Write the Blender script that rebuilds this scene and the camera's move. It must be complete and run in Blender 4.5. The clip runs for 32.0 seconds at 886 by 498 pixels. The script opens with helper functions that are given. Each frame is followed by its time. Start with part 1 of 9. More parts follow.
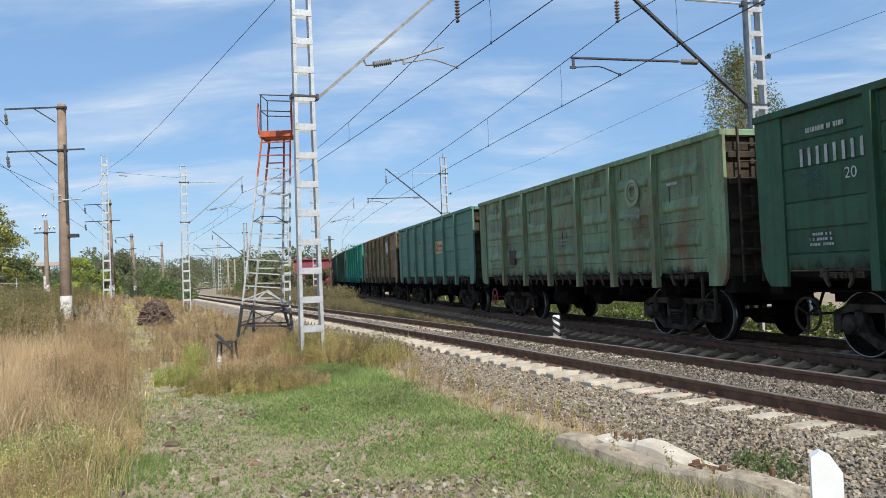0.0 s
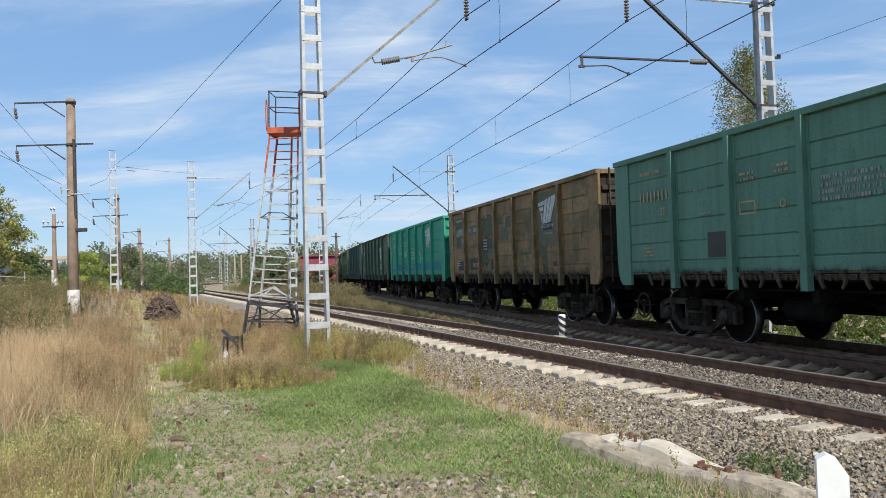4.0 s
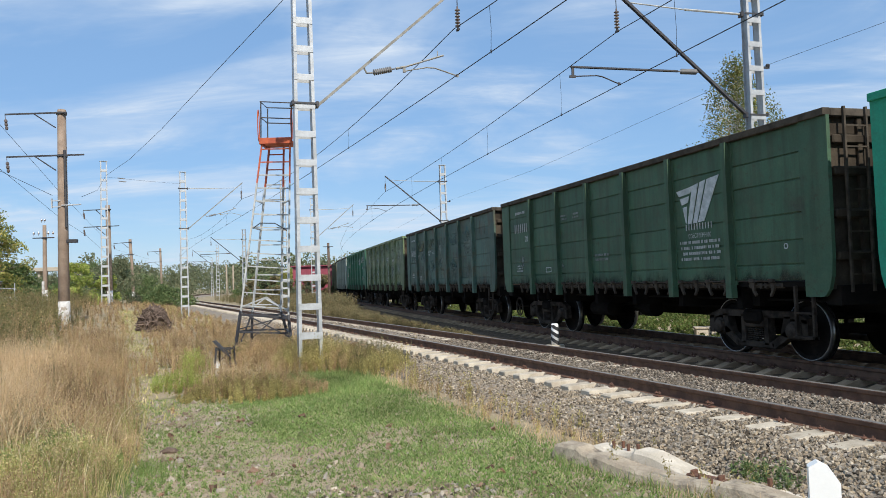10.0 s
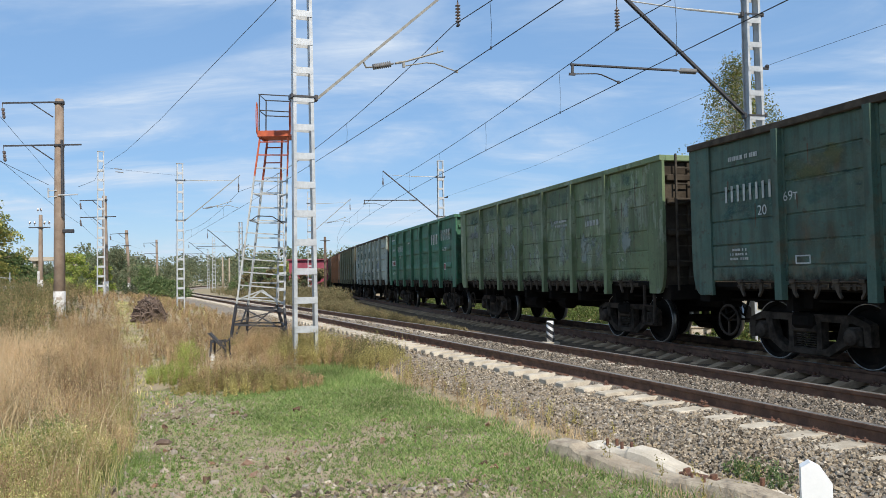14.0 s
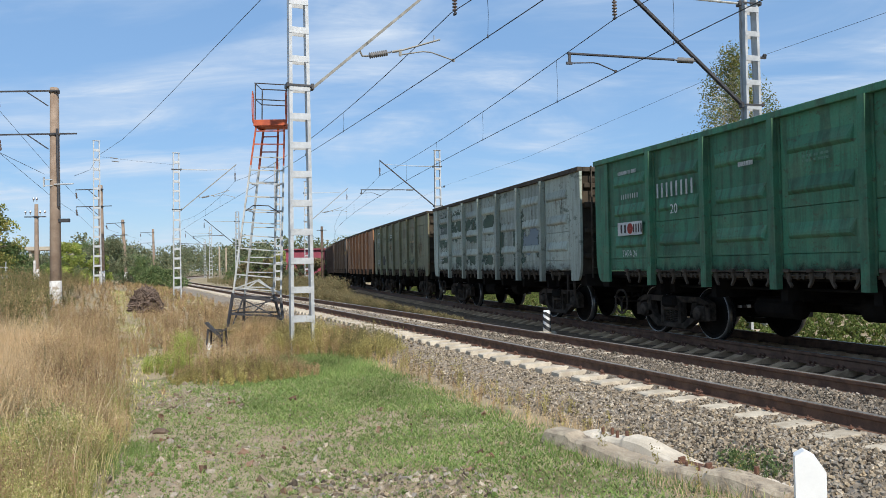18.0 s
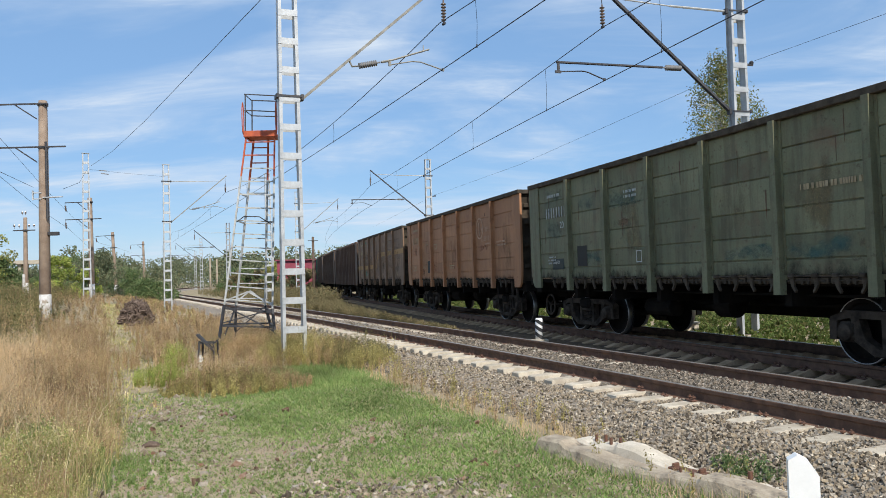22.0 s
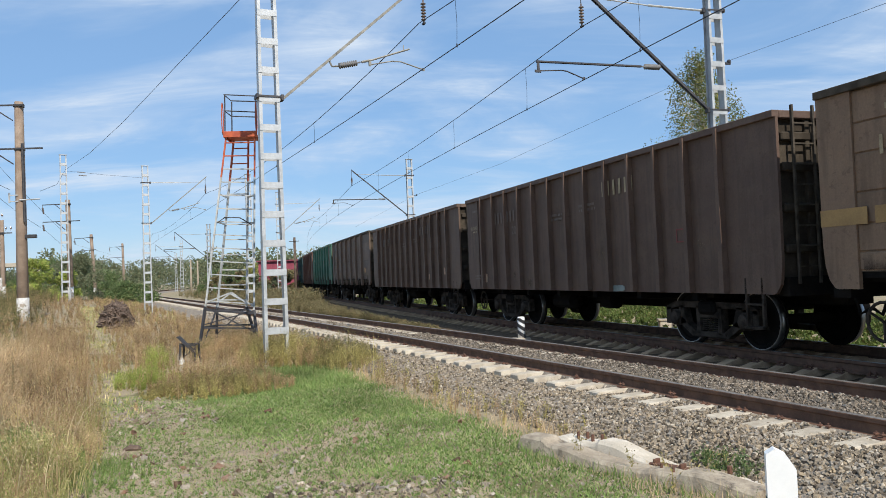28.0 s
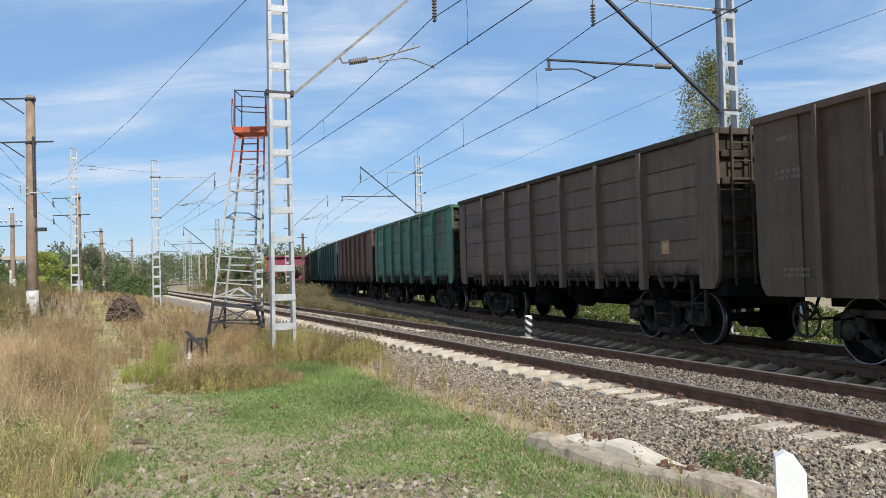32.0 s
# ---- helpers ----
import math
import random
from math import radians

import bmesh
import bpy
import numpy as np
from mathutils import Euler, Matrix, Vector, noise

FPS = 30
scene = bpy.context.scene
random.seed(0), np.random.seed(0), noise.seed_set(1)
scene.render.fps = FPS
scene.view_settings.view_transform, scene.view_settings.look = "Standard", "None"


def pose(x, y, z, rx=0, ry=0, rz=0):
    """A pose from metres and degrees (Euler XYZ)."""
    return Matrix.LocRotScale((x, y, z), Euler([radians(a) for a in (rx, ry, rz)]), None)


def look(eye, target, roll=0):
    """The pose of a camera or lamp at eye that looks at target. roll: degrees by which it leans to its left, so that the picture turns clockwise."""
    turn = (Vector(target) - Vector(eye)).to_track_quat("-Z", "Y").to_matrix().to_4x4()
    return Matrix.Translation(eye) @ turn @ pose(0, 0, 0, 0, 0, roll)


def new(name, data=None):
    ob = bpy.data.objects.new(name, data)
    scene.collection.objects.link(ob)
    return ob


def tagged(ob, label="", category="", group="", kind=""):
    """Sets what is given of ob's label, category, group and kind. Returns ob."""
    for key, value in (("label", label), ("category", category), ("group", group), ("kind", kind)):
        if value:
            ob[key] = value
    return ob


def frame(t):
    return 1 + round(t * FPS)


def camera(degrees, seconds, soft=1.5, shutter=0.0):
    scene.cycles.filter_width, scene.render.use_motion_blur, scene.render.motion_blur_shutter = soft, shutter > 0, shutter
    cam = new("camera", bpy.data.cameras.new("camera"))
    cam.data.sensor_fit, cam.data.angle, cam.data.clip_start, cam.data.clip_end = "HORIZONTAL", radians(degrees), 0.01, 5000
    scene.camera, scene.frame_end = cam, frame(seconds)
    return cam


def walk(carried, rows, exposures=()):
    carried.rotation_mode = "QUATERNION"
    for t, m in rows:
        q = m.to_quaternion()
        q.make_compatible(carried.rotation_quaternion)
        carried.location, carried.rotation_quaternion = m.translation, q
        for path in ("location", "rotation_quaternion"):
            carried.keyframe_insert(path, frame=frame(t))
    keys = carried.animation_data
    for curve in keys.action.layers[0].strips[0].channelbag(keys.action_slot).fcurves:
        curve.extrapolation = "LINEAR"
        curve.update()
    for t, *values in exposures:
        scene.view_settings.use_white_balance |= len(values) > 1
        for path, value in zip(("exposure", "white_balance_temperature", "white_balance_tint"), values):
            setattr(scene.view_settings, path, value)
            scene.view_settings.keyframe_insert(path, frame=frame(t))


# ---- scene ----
cam = camera(59.62, 32.0, soft=0.4)

# seconds, eye x y z, turn x y z
PATH = [
    (0.0, 0.004, 0.008, 1.445, 91.79, 2.25, 0.03),
    (0.5, -0.001, -0.003, 1.445, 91.77, 2.01, 0.12),
    (1.0, -0.002, 0.002, 1.440, 91.72, 1.82, 0.29),
    (1.5, 0.003, 0.007, 1.442, 91.38, 1.88, 0.24),
    (2.0, 0.001, 0.018, 1.440, 91.22, 1.88, 0.34),
    (2.5, -0.003, 0.010, 1.444, 91.49, 1.63, 0.57),
    (3.0, -0.006, 0.014, 1.446, 91.56, 1.48, 0.80),
    (3.5, 0.000, 0.010, 1.446, 91.58, 1.53, 0.60),
    (5.5, -0.000, 0.005, 1.449, 91.94, 1.83, 0.31),
    (6.0, -0.001, -0.006, 1.454, 92.02, 1.82, 0.15),
    (6.5, -0.003, -0.007, 1.453, 92.16, 1.86, 0.35),
    (7.0, -0.005, -0.006, 1.450, 92.11, 1.85, 0.55),
    (7.5, -0.001, -0.005, 1.450, 92.13, 1.99, 0.35),
    (8.0, -0.004, -0.008, 1.448, 92.28, 1.99, 0.33),
    (8.5, 0.002, -0.003, 1.447, 92.33, 1.95, 0.26),
    (9.0, -0.000, -0.000, 1.450, 92.43, 1.83, 0.08),
    (9.5, -0.000, -0.006, 1.448, 92.41, 1.87, -0.00),
    (10.0, -0.002, -0.007, 1.451, 92.34, 1.91, -0.08),
    (10.5, -0.002, -0.006, 1.447, 92.48, 2.06, -0.11),
    (11.0, -0.001, -0.007, 1.450, 92.49, 2.07, -0.10),
    (11.5, 0.002, -0.002, 1.446, 92.36, 2.05, -0.08),
    (12.0, -0.002, -0.012, 1.453, 92.58, 2.01, -0.21),
    (12.5, 0.001, -0.004, 1.448, 92.80, 1.82, -0.45),
    (13.0, -0.001, -0.007, 1.449, 92.63, 1.53, -0.50),
    (13.5, -0.002, -0.008, 1.452, 92.34, 1.20, -0.49),
    (14.0, -0.005, -0.010, 1.449, 92.02, 1.05, -0.36),
    (14.5, -0.003, -0.013, 1.449, 91.83, 1.01, -0.31),
    (16.5, -0.005, -0.019, 1.453, 91.76, 0.77, -0.26),
    (17.0, -0.005, -0.002, 1.441, 91.52, 0.79, -0.12),
    (17.5, -0.004, -0.005, 1.443, 91.26, 0.99, -0.24),
    (18.0, 0.005, -0.001, 1.446, 91.25, 1.03, -0.58),
    (18.5, -0.004, -0.018, 1.448, 91.33, 0.91, -0.95),
    (19.0, -0.000, -0.015, 1.445, 91.38, 0.89, -1.11),
    (19.5, 0.005, -0.015, 1.444, 91.55, 0.87, -1.33),
    (20.0, 0.001, -0.014, 1.445, 91.82, 0.84, -1.41),
    (20.5, 0.001, -0.022, 1.449, 92.10, 0.90, -1.61),
    (21.0, 0.002, -0.027, 1.451, 92.44, 1.22, -1.70),
    (21.5, 0.001, -0.011, 1.442, 92.43, 1.66, -1.35),
    (22.0, 0.002, -0.006, 1.444, 91.91, 1.68, -1.20),
    (22.5, 0.003, -0.011, 1.443, 91.65, 1.45, -1.28),
    (23.0, -0.001, -0.012, 1.447, 91.70, 1.15, -1.53),
    (23.5, 0.002, -0.016, 1.448, 91.93, 1.06, -1.91),
    (24.0, 0.003, -0.012, 1.445, 92.19, 0.92, -2.14),
    (24.5, -0.000, -0.021, 1.447, 92.15, 0.77, -2.32),
    (25.0, 0.002, -0.031, 1.450, 92.13, 1.11, -2.42),
    (25.5, 0.005, -0.023, 1.450, 92.26, 1.34, -2.59),
    (27.5, 0.016, -0.022, 1.443, 92.18, 2.17, -2.66),
    (28.0, 0.011, -0.027, 1.446, 91.82, 2.21, -2.50),
    (28.5, 0.011, -0.016, 1.442, 91.63, 2.18, -2.27),
    (29.0, 0.012, -0.011, 1.442, 91.45, 2.22, -2.27),
    (29.5, 0.008, -0.009, 1.442, 91.18, 2.02, -2.29),
    (30.0, 0.006, 0.001, 1.440, 91.08, 1.90, -2.07),
    (30.5, -0.000, -0.002, 1.440, 91.41, 1.93, -1.78),
    (31.0, 0.001, 0.002, 1.439, 91.75, 1.84, -1.82),
    (31.5, 0.005, -0.001, 1.445, 91.78, 1.70, -1.94),
    (32.0, 0.003, 0.000, 1.443, 91.68, 1.52, -1.94),
]
walk(cam, [(t, pose(*m)) for t, *m in PATH])

# ---------------------------------------------------------------- light
SUN = Vector((0.325, -0.94, 0.97)).normalized()      # towards the sun
world = bpy.data.worlds.new("sky")
scene.world = world
world.use_nodes = True
wn, wl = world.node_tree.nodes, world.node_tree.links
wn.clear()
w_out = wn.new("ShaderNodeOutputWorld")
w_bg = wn.new("ShaderNodeBackground")
w_sky = wn.new("ShaderNodeTexSky")
w_sky.sky_type = "NISHITA"
w_sky.sun_disc = False
w_sky.sun_elevation = math.asin(SUN.z)
w_sky.sun_rotation = math.atan2(SUN.x, SUN.y)
w_sky.altitude, w_sky.air_density, w_sky.dust_density, w_sky.ozone_density = 120, 1.0, 0.25, 3.0
# thin streaky high cloud, laid out on a plane overhead
w_co = wn.new("ShaderNodeTexCoord")
w_sep = wn.new("ShaderNodeSeparateXYZ")
wl.new(w_co.outputs["Generated"], w_sep.inputs[0])
w_h = wn.new("ShaderNodeMath"); w_h.operation = "ADD"; w_h.inputs[1].default_value = 0.16
wl.new(w_sep.outputs[2], w_h.inputs[0])
w_hc = wn.new("ShaderNodeMath"); w_hc.operation = "MAXIMUM"; w_hc.inputs[1].default_value = 0.05
wl.new(w_h.outputs[0], w_hc.inputs[0])
w_dx = wn.new("ShaderNodeMath"); w_dx.operation = "DIVIDE"
w_dy = wn.new("ShaderNodeMath"); w_dy.operation = "DIVIDE"
wl.new(w_sep.outputs[0], w_dx.inputs[0]); wl.new(w_hc.outputs[0], w_dx.inputs[1])
wl.new(w_sep.outputs[1], w_dy.inputs[0]); wl.new(w_hc.outputs[0], w_dy.inputs[1])
w_cmb = wn.new("ShaderNodeCombineXYZ")
wl.new(w_dx.outputs[0], w_cmb.inputs[0]); wl.new(w_dy.outputs[0], w_cmb.inputs[1])


def cloud_layer(scale, stretch, turn, low, high, detail, rough):
    mp = wn.new("ShaderNodeMapping")
    mp.inputs["Rotation"].default_value = (0, 0, turn)
    mp.inputs["Scale"].default_value = (scale, scale * stretch, 1)
    wl.new(w_cmb.outputs[0], mp.inputs[0])
    nz = wn.new("ShaderNodeTexNoise")
    nz.inputs["Scale"].default_value, nz.inputs["Detail"].default_value = 1.0, detail
    nz.inputs["Roughness"].default_value, nz.inputs["Distortion"].default_value = rough, 0.6
    wl.new(mp.outputs[0], nz.inputs["Vector"])
    mr = wn.new("ShaderNodeMapRange")
    mr.interpolation_type = "SMOOTHSTEP"
    mr.inputs["From Min"].default_value, mr.inputs["From Max"].default_value = low, high
    wl.new(nz.outputs["Fac"], mr.inputs["Value"])
    return mr.outputs[0]


c_big = cloud_layer(0.9, 1.5, 0.9, 0.40, 0.68, 6, 0.58)
c_fine = cloud_layer(1.5, 3.2, -0.45, 0.40, 0.80, 8, 0.62)
c_mul = wn.new("ShaderNodeMath"); c_mul.operation = "MULTIPLY_ADD"
wl.new(c_big, c_mul.inputs[0]); wl.new(c_fine, c_mul.inputs[1]); c_mul.inputs[2].default_value = 0.0
c_add = wn.new("ShaderNodeMath"); c_add.operation = "MULTIPLY_ADD"
wl.new(c_big, c_add.inputs[0]); c_add.inputs[1].default_value = 0.48
wl.new(c_mul.outputs[0], c_add.inputs[2])
c_cl = wn.new("ShaderNodeMath"); c_cl.operation = "MULTIPLY"; c_cl.inputs[1].default_value = 0.9; c_cl.use_clamp = True
wl.new(c_add.outputs[0], c_cl.inputs[0])
w_mix = wn.new("ShaderNodeMix"); w_mix.data_type = "RGBA"
wl.new(c_cl.outputs[0], w_mix.inputs[0])
w_sat = wn.new("ShaderNodeHueSaturation")
w_sat.inputs["Saturation"].default_value, w_sat.inputs["Value"].default_value = 1.12, 1.08
wl.new(w_sky.outputs[0], w_sat.inputs["Color"])
w_veil = wn.new("ShaderNodeMix"); w_veil.data_type = "RGBA"
w_veil.inputs[0].default_value = 0.62
w_veil.inputs[7].default_value = (2.30, 4.02, 6.75, 1)
wl.new(w_sat.outputs[0], w_veil.inputs[6])
wl.new(w_veil.outputs[2], w_mix.inputs[6])
w_mix.inputs[7].default_value = (5.6, 6.5, 7.7, 1)
wl.new(w_mix.outputs[2], w_bg.inputs[0])
w_bg.inputs[1].default_value = 0.12
wl.new(w_bg.outputs[0], w_out.inputs[0])

sun_data = bpy.data.lights.new("sun", "SUN")
sun_data.energy, sun_data.angle, sun_data.color = 4.8, radians(0.53), (1.0, 0.955, 0.88)
sun = new("sun", sun_data)
sun.matrix_basis = look((0, 0, 60), Vector((0, 0, 60)) - SUN)
scene.view_settings.exposure = 0.0


# ---------------------------------------------------------------- materials
def rgb(c):
    return (*c, 1.0)


def shade(name, a, b, scale=1.5, rough=0.75, metal=0.0, grain=60.0, bump=0.25, third=None, third_at=(0.58, 0.72),
          third_scale=0.8, third_stretch=(1, 1, 1), island=0.0, obj=0.0, spec=0.4, depth=0.01, low=0.35, high=0.65, shift=0.0, wear=None, fleck=0.28):
    """A two-scale procedural surface: a and b blend over metres, grain varies over centimetres, third breaks through in patches."""
    m = bpy.data.materials.new(name)
    m.use_nodes = True
    n, l = m.node_tree.nodes, m.node_tree.links
    n.clear()
    out, pb = n.new("ShaderNodeOutputMaterial"), n.new("ShaderNodeBsdfPrincipled")
    l.new(pb.outputs[0], out.inputs[0])
    co = n.new("ShaderNodeTexCoord")
    vec = co.outputs["Object"]
    info = n.new("ShaderNodeObjectInfo")
    if obj:
        sh = n.new("ShaderNodeVectorMath"); sh.operation = "SCALE"
        cb = n.new("ShaderNodeCombineXYZ")
        for i in range(3):
            l.new(info.outputs["Random"], cb.inputs[i])
        l.new(cb.outputs[0], sh.inputs[0]); sh.inputs["Scale"].default_value = 37.0
        ad = n.new("ShaderNodeVectorMath"); ad.operation = "ADD"
        l.new(vec, ad.inputs[0]); l.new(sh.outputs[0], ad.inputs[1])
        vec = ad.outputs[0]

    if shift:
        ad = n.new("ShaderNodeVectorMath"); ad.operation = "ADD"
        l.new(vec, ad.inputs[0]); ad.inputs[1].default_value = (shift, shift * 0.7, shift * 0.3)
        vec = ad.outputs[0]

    def noise_at(sc, detail=4, rg=0.55, stretch=None):
        nz = n.new("ShaderNodeTexNoise")
        nz.inputs["Scale"].default_value, nz.inputs["Detail"].default_value, nz.inputs["Roughness"].default_value = sc, detail, rg
        if stretch and stretch != (1, 1, 1):
            mp = n.new("ShaderNodeMapping"); mp.inputs["Scale"].default_value = stretch
            l.new(vec, mp.inputs[0]); l.new(mp.outputs[0], nz.inputs["Vector"])
        else:
            l.new(vec, nz.inputs["Vector"])
        return nz.outputs["Fac"]

    def ramp(src, lo, hi):
        mr = n.new("ShaderNodeMapRange"); mr.interpolation_type = "SMOOTHSTEP"
        mr.inputs["From Min"].default_value, mr.inputs["From Max"].default_value = lo, hi
        l.new(src, mr.inputs["Value"])
        return mr.outputs[0]

    def mix(fac, x, y, mode="MIX"):
        mx = n.new("ShaderNodeMix"); mx.data_type = "RGBA"; mx.blend_type = mode
        if isinstance(fac, float):
            mx.inputs[0].default_value = fac
        else:
            l.new(fac, mx.inputs[0])
        for slot, v in ((6, x), (7, y)):
            if isinstance(v, tuple):
                mx.inputs[slot].default_value = rgb(v)
            else:
                l.new(v, mx.inputs[slot])
        return mx.outputs[2]

    col = mix(ramp(noise_at(scale, 6, 0.6), low, high), tuple(a), tuple(b))
    if third:
        col = mix(ramp(noise_at(third_scale, 9, 0.68, third_stretch), *third_at), col, tuple(third))
    if wear:
        # upright streaks of dirt, small chips of bare rust, broad dusty bloom
        streak, chip, dust, amount = wear
        fs = n.new("ShaderNodeMath"); fs.operation = "MULTIPLY"; fs.inputs[1].default_value = 0.75 * amount
        l.new(ramp(noise_at(1.5, 7, 0.62, (4.5, 1, 0.40)), 0.43, 0.64), fs.inputs[0])
        col = mix(fs.outputs[0], col, tuple(streak))
        fd = n.new("ShaderNodeMath"); fd.operation = "MULTIPLY"; fd.inputs[1].default_value = 0.34 * amount
        l.new(ramp(noise_at(2.3, 8, 0.7, (1, 1, 1.3)), 0.42, 0.66), fd.inputs[0])
        col = mix(fd.outputs[0], col, tuple(dust))
        fc = n.new("ShaderNodeMath"); fc.operation = "MULTIPLY"; fc.inputs[1].default_value = 0.8 * amount
        l.new(ramp(noise_at(7.0, 8, 0.72, (1, 1, 1.2)), 0.57, 0.64), fc.inputs[0])
        col = mix(fc.outputs[0], col, tuple(chip))
    fine = noise_at(grain, 3, 0.6)
    val = n.new("ShaderNodeMapRange")
    val.inputs["To Min"].default_value, val.inputs["To Max"].default_value = 1 - fleck, 1 + fleck
    l.new(fine, val.inputs["Value"])
    hs = n.new("ShaderNodeHueSaturation")
    l.new(col, hs.inputs["Color"])
    v_out = val.outputs[0]
    if island or obj:
        src = n.new("ShaderNodeNewGeometry").outputs["Random Per Island"] if island else info.outputs["Random"]
        k = island or obj
        mr = n.new("ShaderNodeMapRange")
        mr.inputs["To Min"].default_value, mr.inputs["To Max"].default_value = 1 - k, 1 + k
        l.new(src, mr.inputs["Value"])
        mu = n.new("ShaderNodeMath"); mu.operation = "MULTIPLY"
        l.new(v_out, mu.inputs[0]); l.new(mr.outputs[0], mu.inputs[1])
        v_out = mu.outputs[0]
    if wear:
        # each plank has faded a little differently
        mr = n.new("ShaderNodeMapRange")
        mr.inputs["To Min"].default_value, mr.inputs["To Max"].default_value = 1 - 0.16 * wear[3], 1 + 0.16 * wear[3]
        l.new(info.outputs["Random"], mr.inputs["Value"])
        mu = n.new("ShaderNodeMath"); mu.operation = "MULTIPLY"
        l.new(v_out, mu.inputs[0]); l.new(mr.outputs[0], mu.inputs[1])
        v_out = mu.outputs[0]
    l.new(v_out, hs.inputs["Value"])
    l.new(hs.outputs[0], pb.inputs["Base Color"])
    rr = n.new("ShaderNodeMapRange")
    rr.inputs["To Min"].default_value, rr.inputs["To Max"].default_value = max(0.05, rough - 0.12), min(1.0, rough + 0.12)
    l.new(fine, rr.inputs["Value"])
    l.new(rr.outputs[0], pb.inputs["Roughness"])
    pb.inputs["Metallic"].default_value = metal
    pb.inputs["Specular IOR Level"].default_value = spec
    if bump:
        bp = n.new("ShaderNodeBump")
        bp.inputs["Strength"].default_value, bp.inputs["Distance"].default_value = bump, depth
        l.new(fine, bp.inputs["Height"])
        l.new(bp.outputs[0], pb.inputs["Normal"])
    return m


def stone_mix(name, colours, rough=0.95):
    """Broken stones: each takes one of several colours, with a grain of its own."""
    m = bpy.data.materials.new(name)
    m.use_nodes = True
    n, l = m.node_tree.nodes, m.node_tree.links
    n.clear()
    out, pb = n.new("ShaderNodeOutputMaterial"), n.new("ShaderNodeBsdfPrincipled")
    l.new(pb.outputs[0], out.inputs[0])
    cr = n.new("ShaderNodeValToRGB")
    cr.color_ramp.elements[0].color, cr.color_ramp.elements[1].color = rgb(colours[0]), rgb(colours[-1])
    for i, c in enumerate(colours[1:-1], 1):
        cr.color_ramp.elements.new(i / (len(colours) - 1)).color = rgb(c)
    l.new(n.new("ShaderNodeNewGeometry").outputs["Random Per Island"], cr.inputs[0])
    co = n.new("ShaderNodeTexCoord")
    nz = n.new("ShaderNodeTexNoise")
    nz.inputs["Scale"].default_value, nz.inputs["Detail"].default_value = 70.0, 5
    l.new(co.outputs["Object"], nz.inputs["Vector"])
    mr = n.new("ShaderNodeMapRange")
    mr.inputs["From Min"].default_value, mr.inputs["From Max"].default_value = 0.3, 0.7
    mr.inputs["To Min"].default_value, mr.inputs["To Max"].default_value = 0.75, 1.25
    l.new(nz.outputs["Fac"], mr.inputs["Value"])
    hs = n.new("ShaderNodeHueSaturation")
    l.new(cr.outputs[0], hs.inputs["Color"]); l.new(mr.outputs[0], hs.inputs["Value"])
    l.new(hs.outputs[0], pb.inputs["Base Color"])
    bp = n.new("ShaderNodeBump")
    bp.inputs["Strength"].default_value, bp.inputs["Distance"].default_value = 0.4, 0.01
    l.new(nz.outputs["Fac"], bp.inputs["Height"]); l.new(bp.outputs[0], pb.inputs["Normal"])
    pb.inputs["Roughness"].default_value, pb.inputs["Specular IOR Level"].default_value = rough, 0.1
    return m


def leafy(name, a, b, c=None, spread=0.35, rough=0.6):
    """Leaves and blades: colour varies from blade to blade, and some light passes through."""
    m = bpy.data.materials.new(name)
    m.use_nodes = True
    n, l = m.node_tree.nodes, m.node_tree.links
    n.clear()
    out = n.new("ShaderNodeOutputMaterial")
    df, tr, add = n.new("ShaderNodeBsdfPrincipled"), n.new("ShaderNodeBsdfTranslucent"), n.new("ShaderNodeMixShader")
    rnd = n.new("ShaderNodeNewGeometry").outputs["Random Per Island"]
    cr = n.new("ShaderNodeValToRGB")
    cr.color_ramp.elements[0].color, cr.color_ramp.elements[1].color = rgb(a), rgb(b)
    if c:
        e = cr.color_ramp.elements.new(0.86); e.color = rgb(c)
        cr.color_ramp.elements[2 if cr.color_ramp.elements[2].position == 1.0 else 1].color = rgb(c)
        cr.color_ramp.elements.new(0.70).color = rgb(b)
    l.new(rnd, cr.inputs[0])
    co = n.new("ShaderNodeTexCoord")
    nz = n.new("ShaderNodeTexNoise"); nz.inputs["Scale"].default_value = 0.9; nz.inputs["Detail"].default_value = 4
    l.new(co.outputs["Object"], nz.inputs["Vector"])
    mr = n.new("ShaderNodeMapRange")
    mr.inputs["From Min"].default_value, mr.inputs["From Max"].default_value = 0.3, 0.7
    mr.inputs["To Min"].default_value, mr.inputs["To Max"].default_value = 1 - spread, 1 + spread
    l.new(nz.outputs["Fac"], mr.inputs["Value"])
    hs = n.new("ShaderNodeHueSaturation")
    l.new(cr.outputs[0], hs.inputs["Color"]); l.new(mr.outputs[0], hs.inputs["Value"])
    l.new(hs.outputs[0], df.inputs["Base Color"]); l.new(hs.outputs[0], tr.inputs["Color"])
    df.inputs["Roughness"].default_value = rough
    df.inputs["Specular IOR Level"].default_value = 0.12
    add.inputs[0].default_value = 0.3
    l.new(df.outputs[0], add.inputs[1]); l.new(tr.outputs[0], add.inputs[2])
    l.new(add.outputs[0], out.inputs[0])
    return m


